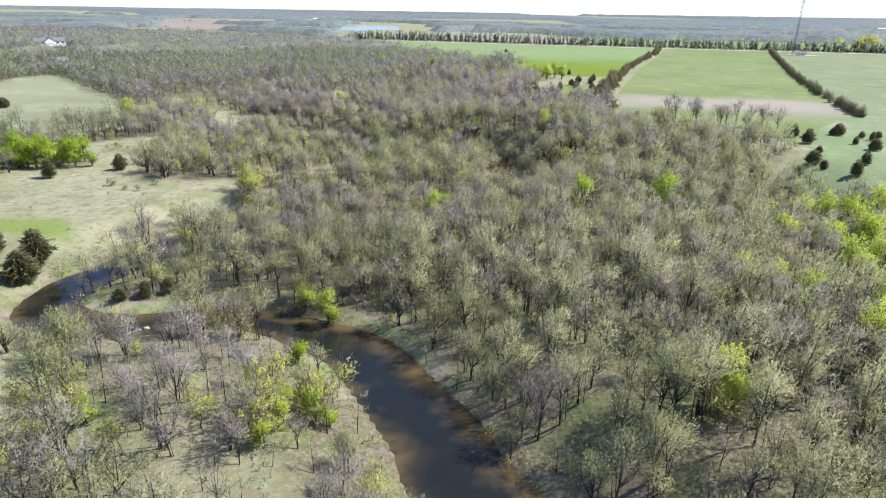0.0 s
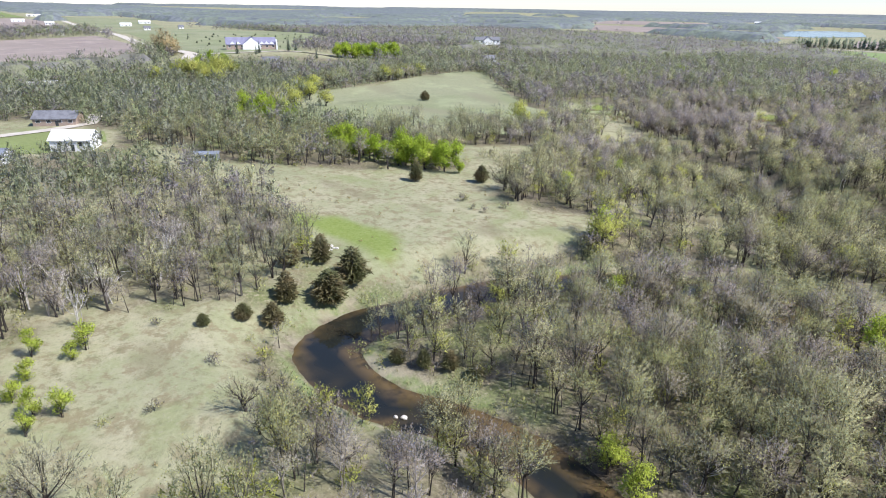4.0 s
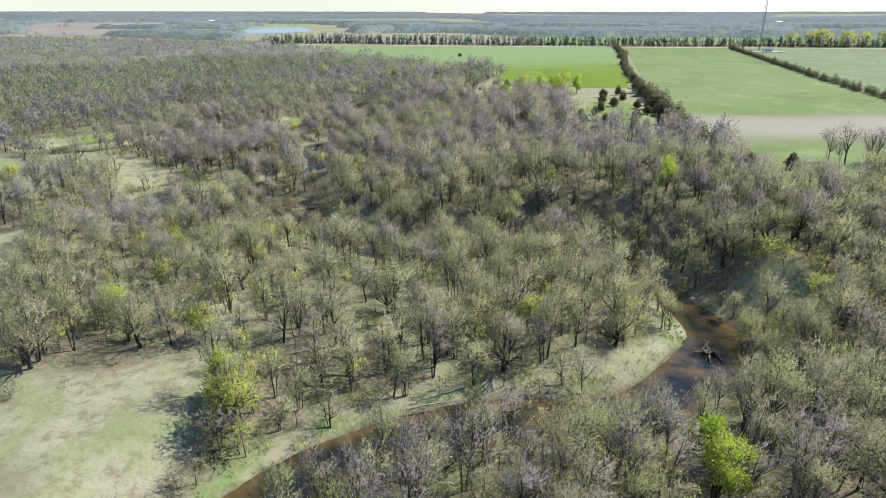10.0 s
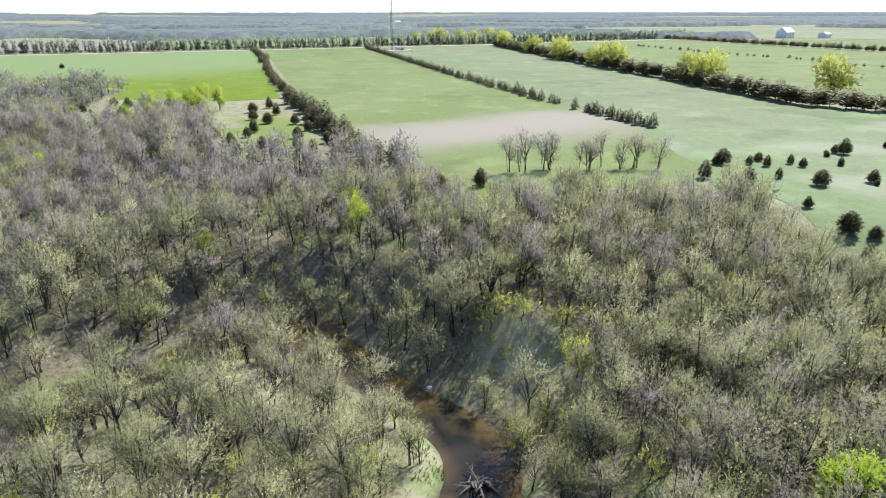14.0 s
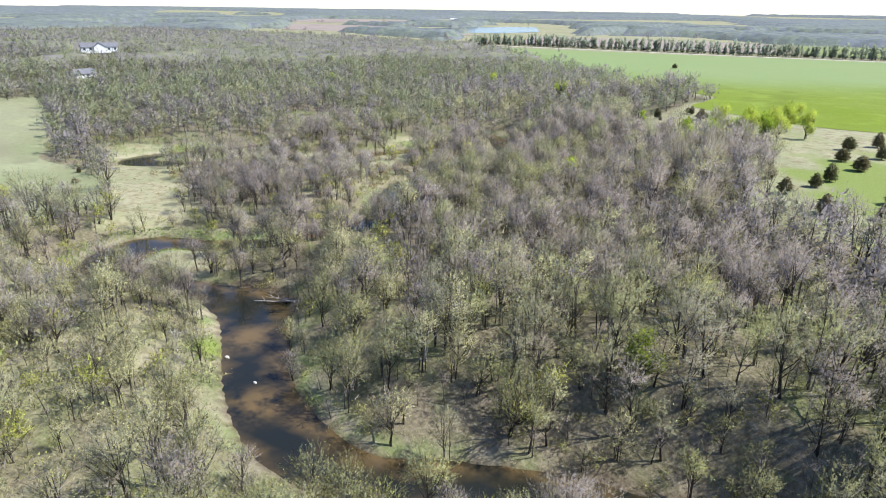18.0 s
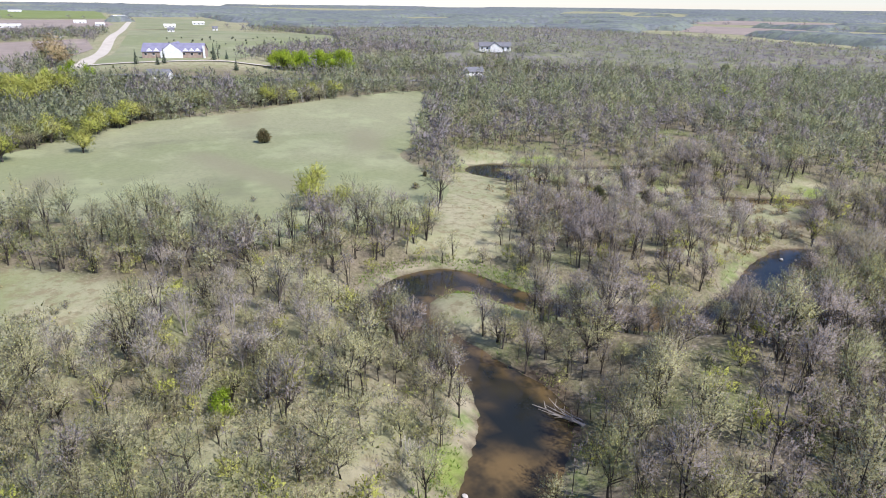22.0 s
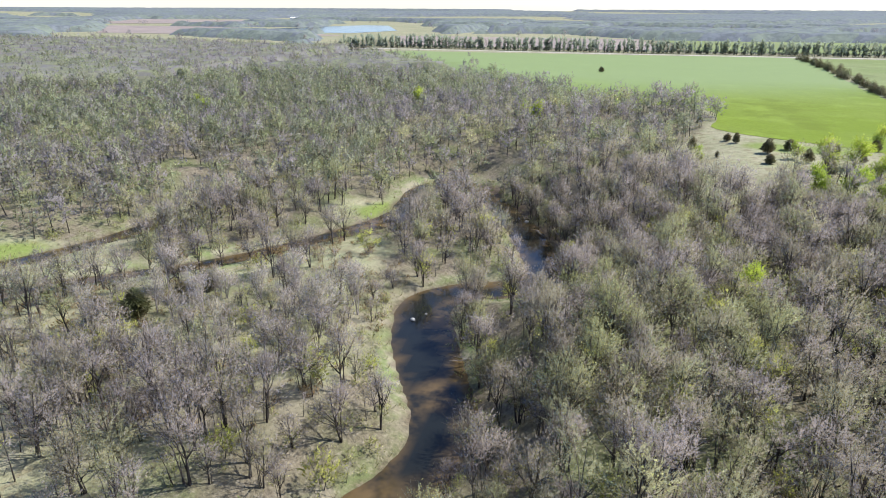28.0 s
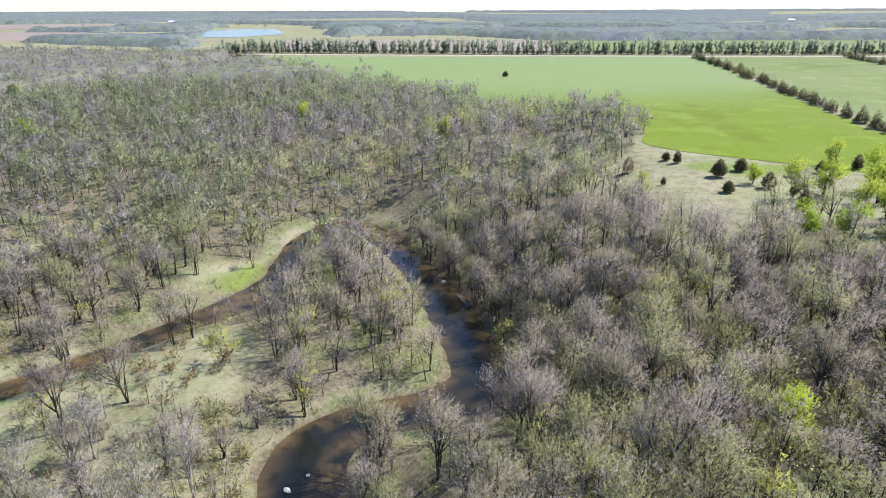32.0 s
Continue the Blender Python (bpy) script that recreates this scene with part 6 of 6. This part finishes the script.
qx, qy = scatter(-34, -6, 182, 214, 1.7, 0.7)
qk = inside(qx, qy, [(-32, 207), (-29, 189), (-16, 185), (-8, 192), (-11, 208), (-21, 213)]) & (river_gap(qx, qy) > 0.8)
grow("slope_brush", BUSH_LOW, qx[qk], qy[qk], RNG.uniform(0.2, 0.75, qk.sum()), [M_BARK, M_STRAW, M_BUD, M_SPRAY_OLIVE], "straw and olive brush on the steep cut bank", "brush")
round_tree = Species("round_tree", WILLOW_ROUND, [M_BARK, M_TWIG, M_TAN], "large round tan-brown tree beside the gravel road")
round_tree.plant(-545, 158, 1.45)


def tufts(name, x, y, tall, material, label, blades=7, wide=0.1):
    """Grass clumps: a few blades each, in one mesh."""
    w = Wood()
    for i in range(blades):
        a = RNG.uniform(0, 6.28)
        w.spike((math.cos(a) * 0.25, math.sin(a) * 0.25, -0.05), np.array([math.cos(a) * 0.5, math.sin(a) * 0.5, 0.9]), wide)
    v, f, m, _ = spread_of(w.arrays(), x, y, RNG.uniform(tall * 0.6, tall * 1.3, len(x)))
    return tagged(new(name, mesh_of(name, v, [f], [material])), label, "grass", kind="stuff")


tx, ty = scatter(-280, 40, 25, 440, 1.5)
tg = river_gap(tx, ty)
band = (tg > 0.3) & (tg < 6.0) & (RNG.random(tx.size) < 0.9 - 0.11 * tg)
lushy = wobble(tx, ty, 14.0) > 0.35
tufts("bank_grass", tx[band & ~lushy], ty[band & ~lushy], 0.8, M_STRAW, "long dry straw-coloured grass along the banks")
tufts("bank_grass", tx[band & lushy], ty[band & lushy], 0.6, M_GREEN, "fresh green grass along the banks")
gxs, gys = scatter(-200, -30, 180, 300, 0.8)
patch = (river_gap(gxs, gys) > 0.2) & (river_gap(gxs, gys) < 4) & ((np.hypot(gxs + 128, gys - 231) < 7) | (np.hypot(gxs + 183, gys - 266) < 13) | (np.hypot(gxs + 194, gys - 254) < 8) | (np.hypot(gxs + 189, gys - 243) < 5) | (np.hypot(gxs + 41, gys - 189) < 5))
tufts("green_reeds", gxs[patch], gys[patch], 0.5, M_GREEN, "patch of bright green reeds on the point", 8, 0.22)
tx, ty = scatter(-260, -70, 30, 290, 2.0)
open_ = cleared(tx, ty) & (river_gap(tx, ty) > 4) & (RNG.random(tx.size) < 0.2 + 0.3 * wobble(tx, ty, 8.0)) & (tx > -215)
tufts("meadow_grass", tx[open_], ty[open_], 0.3, M_STRAW, "dry tufted meadow grass", 4)


# ---- buildings ----
def gable_house(name, x, y, turn, long, deep, wall, rise, wall_mat, roof_mat, label, category="house", windows=4, wing=0.0, chimney=False, base_lift=0.0):
    top = thing(name, x, y, float(on_ground(x, y)[0]) + base_lift, label, category, turn=turn)

    def block(cx, cy, ln, dp, h, rs, rot):
        spin = Matrix.Translation((cx, cy, 0)) @ Matrix.Rotation(radians(rot), 4, "Z")
        bm = bmesh.new()
        pts = [(-ln / 2, -dp / 2, -0.6), (ln / 2, -dp / 2, -0.6), (ln / 2, dp / 2, -0.6), (-ln / 2, dp / 2, -0.6), (-ln / 2, -dp / 2, h), (ln / 2, -dp / 2, h), (ln / 2, dp / 2, h), (-ln / 2, dp / 2, h), (-ln / 2, 0, h + rs), (ln / 2, 0, h + rs)]
        vs = [bm.verts.new(spin @ Vector(p)) for p in pts]
        for f in ((0, 3, 2, 1), (0, 1, 5, 4), (2, 3, 7, 6), (0, 4, 8, 7, 3), (1, 2, 6, 9, 5), (4, 5, 9, 8), (6, 7, 8, 9)):
            bm.faces.new([vs[i] for i in f])
        part("wall", bm, wall_mat, top)
        bm = bmesh.new()
        o, t = 0.5, 0.25
        for sgn in (-1, 1):
            e = [(-ln / 2 - o, sgn * (dp / 2 + o), h - rs * o / (dp / 2)), (ln / 2 + o, sgn * (dp / 2 + o), h - rs * o / (dp / 2)), (ln / 2 + o, 0, h + rs), (-ln / 2 - o, 0, h + rs)]
            lo = [bm.verts.new(spin @ Vector((p[0], p[1], p[2] + 0.03))) for p in e]
            hi = [bm.verts.new(spin @ Vector((p[0], p[1], p[2] + 0.03 + t))) for p in e]
            bm.faces.new(lo)
            bm.faces.new(hi[::-1])
            for i in range(4):
                bm.faces.new([lo[i], lo[(i + 1) % 4], hi[(i + 1) % 4], hi[i]])
        bmesh.ops.recalc_face_normals(bm, faces=bm.faces[:])
        part("roof", bm, roof_mat, top)
        for sgn in (-1, 1):
            for i in range(windows):
                bm = bmesh.new()
                px = -ln / 2 + ln * (i + 0.5) / windows
                q = spin @ Vector((px, sgn * (dp / 2 + 0.02), h * 0.45))
                box(bm, q.x, q.y, q.z, min(1.6, ln / windows * 0.4), 0.12, h * 0.36, rot)
                window = part("window", bm, M_DARK, top)
                bm = bmesh.new()
                box(bm, q.x, q.y, q.z - 0.1, min(1.6, ln / windows * 0.4) + 0.24, 0.09, h * 0.36 + 0.2, rot)
                part("window_frame", bm, M_WHITE, window)

    block(0, 0, long, deep, wall, rise, 0)
    if wing:
        block(0, 0, wing, long * 0.32, wall * 1.05, rise * 1.05, 90)
    if chimney:
        bm = bmesh.new()
        box(bm, long * 0.25, deep * 0.1, wall + rise * 0.4, 0.9, 0.9, rise * 0.9)
        part("chimney", bm, M_BRICK, top)
    bm = bmesh.new()
    box(bm, long * 0.06, -deep / 2 - 0.03, 0, 1.1, 0.14, 2.1)
    part("door", bm, M_DARK, top)
    return top


church = gable_house("church", -562, 231, 73, 40, 16, 4.2, 5.0, M_BRICK, M_ROOF_BLUE, "long brick church with blue-grey roof and white gables", "church", 8, 22)
for i, off in enumerate((-15, -10.5, 8.5, 12.5, 16.5)):
    bm = bmesh.new()
    vs = [bm.verts.new(p) for p in ((off - 2.0, -8.3, 4.4), (off + 2.0, -8.3, 4.4), (off, -8.3, 6.6), (off - 2.0, -7.6, 4.4), (off + 2.0, -7.6, 4.4), (off, -7.6, 6.6))]
    for f in ((0, 1, 2), (5, 4, 3), (0, 3, 4, 1), (1, 4, 5, 2), (2, 5, 3, 0)):
        bm.faces.new([vs[k] for k in f])
    part("gable_trim", bm, M_WHITE, church, "white triangular gable")
bm = bmesh.new()
vs = [bm.verts.new(p) for p in ((-7.2, -11.6, -0.3), (7.2, -11.6, -0.3), (7.2, -11.6, 4.0), (0, -11.6, 9.6), (-7.2, -11.6, 4.0), (-7.2, -11.2, -0.3), (7.2, -11.2, -0.3), (7.2, -11.2, 4.0), (0, -11.2, 9.6), (-7.2, -11.2, 4.0))]
for f in ((0, 1, 2, 3, 4), (9, 8, 7, 6, 5), (0, 5, 6, 1), (1, 6, 7, 2), (2, 7, 8, 3), (3, 8, 9, 4), (4, 9, 5, 0)):
    bm.faces.new([vs[k] for k in f])
part("porch_gable", bm, M_WHITE, church, "large white entrance gable")
bm = bmesh.new()
box(bm, 20.6, -8.2, -0.5, 1.2, 1.2, 8.5)
part("chimney", bm, M_WHITE, church, "white square chimney")

gable_house("white_house", -549, 480, 64, 26, 10, 4.2, 2.8, M_WHITE, M_ROOF_GREY, "large white house with grey roof on a wooded rise", "house", 6, 12, True, 1.5)
gable_house("grey_house", -468, 416, 80, 13, 8, 2.8, 2.6, M_WHITE, M_ROOF_GREY, "small house with grey shingle roof by the road", "house", 4)
gable_house("white_barn", -264, 62, 60, 13, 9, 3.6, 2.6, M_WHITE, M_WHITE, "white metal barn with a white roof beside the woods", "barn", 2)
gable_house("tin_shed", -229, 95.5, 62, 8.0, 3.4, 2.3, 0.5, M_TIN, M_TIN, "low grey tin shed at the meadow edge", "shed", 2)
gable_house("farm_shed", -257, 38, 60, 9, 7, 3.0, 1.5, M_WHITE, M_TIN, "pale blue-white farm shed", "shed", 2)
gable_house("dark_house", -313, 62, 62, 16, 9, 2.8, 2.4, M_BRICK, M_ROOF_GREY, "brown house with a dark roof in the farmyard", "house", 4)
gable_house("mobile_home", -441, 67, 82, 15, 6, 3.0, 1.0, M_WHITE, M_WHITE, "white single-storey home by the road", "house", 4)
gable_house("roadside_house", -478, 216, 70, 12, 8, 3.0, 2.5, M_WHITE, M_ROOF_GREY, "white house half hidden by trees", "house", 3)
gable_house("farm_barn", 850, 890, 20, 34, 16, 9.0, 7.0, M_WHITE, M_WHITE, "large white farm barn far off", "barn", 5)
gable_house("farm_shed", 905, 862, 20, 24, 12, 6.0, 3.0, M_WHITE, M_TIN, "long pale farm shed", "barn", 3)
for x, y, ln in ((-1352, 30, 60), (-1580, 120, 40), (-1276, 877, 30), (-1420, 160, 26), (-1100, 260, 16), (-1180, 330, 14), (-1030, 120, 18), (-960, 130, 14), (-2517, -229, 130), (-2400, -235, 60), (-2773, -137, 70), (-2145, 187, 60), (-1333, 272, 34), (-1479, 334, 40)):
    gable_house("distant_farmhouse", x, y, 85, ln * 0.55, 10, 3.6, 2.6, M_WHITE, M_WHITE if ln > 25 else M_ROOF_GREY, "distant white farm building among fields", "farm building", 3)
for x, y, ln in ((-520, 2300, 30), (150, 2600, 22), (-1240, 2290, 28), (-1900, 1700, 26), (-2100, 1400, 24), (700, 2400, 22)):
    gable_house("distant_farmhouse", x, y, 10, ln, 11, 5.0, 3.5, M_WHITE, M_WHITE, "distant white farm building among fields", "farm building", 3)
for x, y in ((-534, 253), (-541, 262), (-520, 205), (-512, 217), (-516, 221), (-500, 262)):
    spruces.plant(x, y, RNG.uniform(0.55, 1.05))
tall_spruces = Species("spruce_tree", TALL_SPRUCE, [M_BARK, M_SPRUCE], "tall narrow dark spruce beside the church", group="spruces")
tall_spruces.plant(-546, 257, 0.8)
young = [(-640 - 26 * i + RNG.normal() * 5, 240 + 22 * j + RNG.normal() * 4) for i in range(9) for j in range(8)]
stand("young_trees", CEDAR_FAR, young, (0.3, 0.6), [M_BARK, M_SPRUCE], "rows of small young evergreens on turf")

# ---- radio mast ----
mz = float(on_ground(153, 795)[0])
mast = thing("radio_mast", 153, 795, mz, "tall slim steel lattice radio mast with guy wires", "mast")
TOP, HALF = 120.0, 1.0
corners = [(HALF * math.cos(a), HALF * math.sin(a)) for a in (0.5, 2.594, 4.689)]
for cx, cy in corners:
    bm = bmesh.new()
    rod(bm, (cx, cy, 0), (cx, cy, TOP), 0.17, 0.17, 5)
    part("mast_leg", bm, M_STEEL, mast)
bm = bmesh.new()
for i in range(60):
    for k in range(3):
        (ax, ay), (bx, by) = corners[k], corners[(k + 1) % 3]
        rod(bm, (ax, ay, i * 2.0), (bx, by, i * 2.0 + 2.0), 0.06, 0.06, 3)
part("lattice", bm, M_STEEL, mast)
for k in range(3):
    a = 0.5 + k * 2.094
    for h in (60, 115):
        bm = bmesh.new()
        rod(bm, (0, 0, h), (70 * math.cos(a), 70 * math.sin(a), 0), 0.05, 0.05, 3)
        part("guy_wire", bm, M_STEEL, mast)
gable_house("equipment_hut", 160, 790, 10, 9, 4, 2.8, 0.5, M_WHITE, M_ROOF_GREY, "low equipment hut at the mast's foot", "hut", 2)
strip("hut_pad", [(146, 786), (176, 792)], 14, M_GRAVEL, "gravel pad round the mast hut", 0.5, "gravel pad")

# ---- lakes and far fields ----
sheet("lake", LAKE, M_LAKE, "far lake with pale blue water", 0.4, 60, None, "lake")
SOILS = {"M_CROP": M_CROP, "M_TILLED": M_TILLED, "M_TURF": M_TURF}
for nm, poly, soil, lab in FAR_FIELDS:
    sheet(nm, poly, SOILS[soil], lab, 0.4, 60)


# ---- rocks and driftwood ----
def boulder(x, y, z, s, label="pale rounded boulder in the river", flat=0.6):
    bm = bmesh.new()
    bmesh.ops.create_icosphere(bm, subdivisions=2, radius=s)
    for vtx in bm.verts:
        k = 1 + 0.25 * noise.noise(vtx.co * 1.7 / s + Vector((x, y, 0)))
        vtx.co = Vector((vtx.co.x * k, vtx.co.y * k * 0.8, vtx.co.z * k * flat))
    me = bpy.data.meshes.new("boulder")
    bm.to_mesh(me)
    bm.free()
    me.materials.append(M_ROCK)
    ob = new("boulder", me)
    ob.matrix_world = pose(x, y, z, 0, 0, x * 37 % 180)
    tagged(ob, label, "rock", "boulders")


for x, y, s in ((-81.5, 79.5, 0.7), (-82.3, 78.6, 0.5), (-35, 204.6, 0.9), (-117, 228, 0.45), (-184.2, 244.8, 0.6), (-161.7, 333.2, 0.7), (-160, 336, 0.4), (-149.7, 396, 0.9), (-39, 213, 0.8), (-40, 214.5, 0.6), (-38.4, 215.6, 0.7), (-41, 216.2, 0.5), (-39.4, 217.4, 0.5), (-37.5, 212, 0.5), (-205.5, 352, 0.5), (-126.5, 231, 0.6)):
    boulder(x, y, 0.1, s * 0.75)
for i in range(9):
    x, y = -137 + RNG.normal() * 1.4, 95 + RNG.normal() * 1.2
    boulder(x, y, float(on_ground(x, y)[0]) + 0.1, RNG.uniform(0.3, 0.7), "pale field stone in a rubble pile")


def driftwood(name, x, y, z, logs, label, wood=M_WOOD):
    """Bleached trunks and limbs; logs: turn, length, radius, rise, side shift."""
    top = thing(name, x, y, z, label, "driftwood")
    for turn, length, r, rise, side in logs:
        bm = bmesh.new()
        a = radians(turn)
        d, s = Vector((math.cos(a), math.sin(a), 0)), Vector((-math.sin(a), math.cos(a), 0))
        p = s * side + d * -0.3
        for k in range(4):
            q = p + d * length / 4 + s * RNG.normal() * length * 0.03 + Vector((0, 0, rise / 4))
            rod(bm, p, q, r * (1 - 0.2 * k), r * (0.8 - 0.2 * k), 6)
            if k:
                rod(bm, p, p + d * length * 0.12 + s * RNG.choice((-1, 1)) * length * 0.14 + Vector((0, 0, length * 0.05)), r * 0.4, r * 0.1, 4)
            p = q
        part("log", bm, wood, top)
    return top


driftwood("log_jam", -37.5, 183, 0.25, [(a, RNG.uniform(1.7, 3.4), RNG.uniform(0.1, 0.22), RNG.uniform(0.1, 1.1), RNG.normal() * 0.8) for a in (-110, -95, -80, -60, -130, -40, -150, 20, 160, -100, -70, 90, -120, -20, 45, -85, -105, 130, 0, -65, 170)] + [(-92, 4.2, 0.24, 0.0, 0.3)], "heap of dark logs and branches stranded in the river", M_SNAG)
driftwood("log_jam", -34, 176, 0.2, [(a, RNG.uniform(1.5, 3.4), RNG.uniform(0.08, 0.16), RNG.uniform(0.1, 0.6), RNG.normal() * 0.5) for a in (-60, -75, -90, -110, -45, 70, 120)], "small jam of dark branches at the bank", M_SNAG)
driftwood("fallen_tree", -131, 252, 0.5, [(205, 8.5, 0.25, -0.2, 0), (190, 7, 0.14, 0.8, 0.4), (222, 7, 0.14, 0.5, -0.3), (212, 6, 0.1, 1.2, 0.2), (198, 5.5, 0.1, 0.2, -0.6)], "bleached fallen tree reaching into the river")
driftwood("fallen_log", -104, 132, 0.6, [(150, 6, 0.16, 0, 0), (140, 4.5, 0.1, 0.5, 0.5)], "pale fallen log at the water's edge")
driftwood("fallen_log", -84, 158, 1.2, [(20, 9, 0.2, 0.1, 0)], "long grey fallen log on the bank")
driftwood("fallen_log", -146, 389, 0.3, [(-60, 5, 0.16, 0.1, 0), (-80, 3, 0.1, 0.3, 0.4)], "pale fallen log in the channel")
driftwood("fallen_log", -147, 322, 0.6, [(200, 5, 0.15, -0.2, 0), (185, 4, 0.1, 0.4, 0.3)], "bleached branch fallen in the pool")
driftwood("fallen_log", -102, 88.5, 0.1, [(60, 3, 0.12, 0.1, 0)], "pale stick on the sandy point")
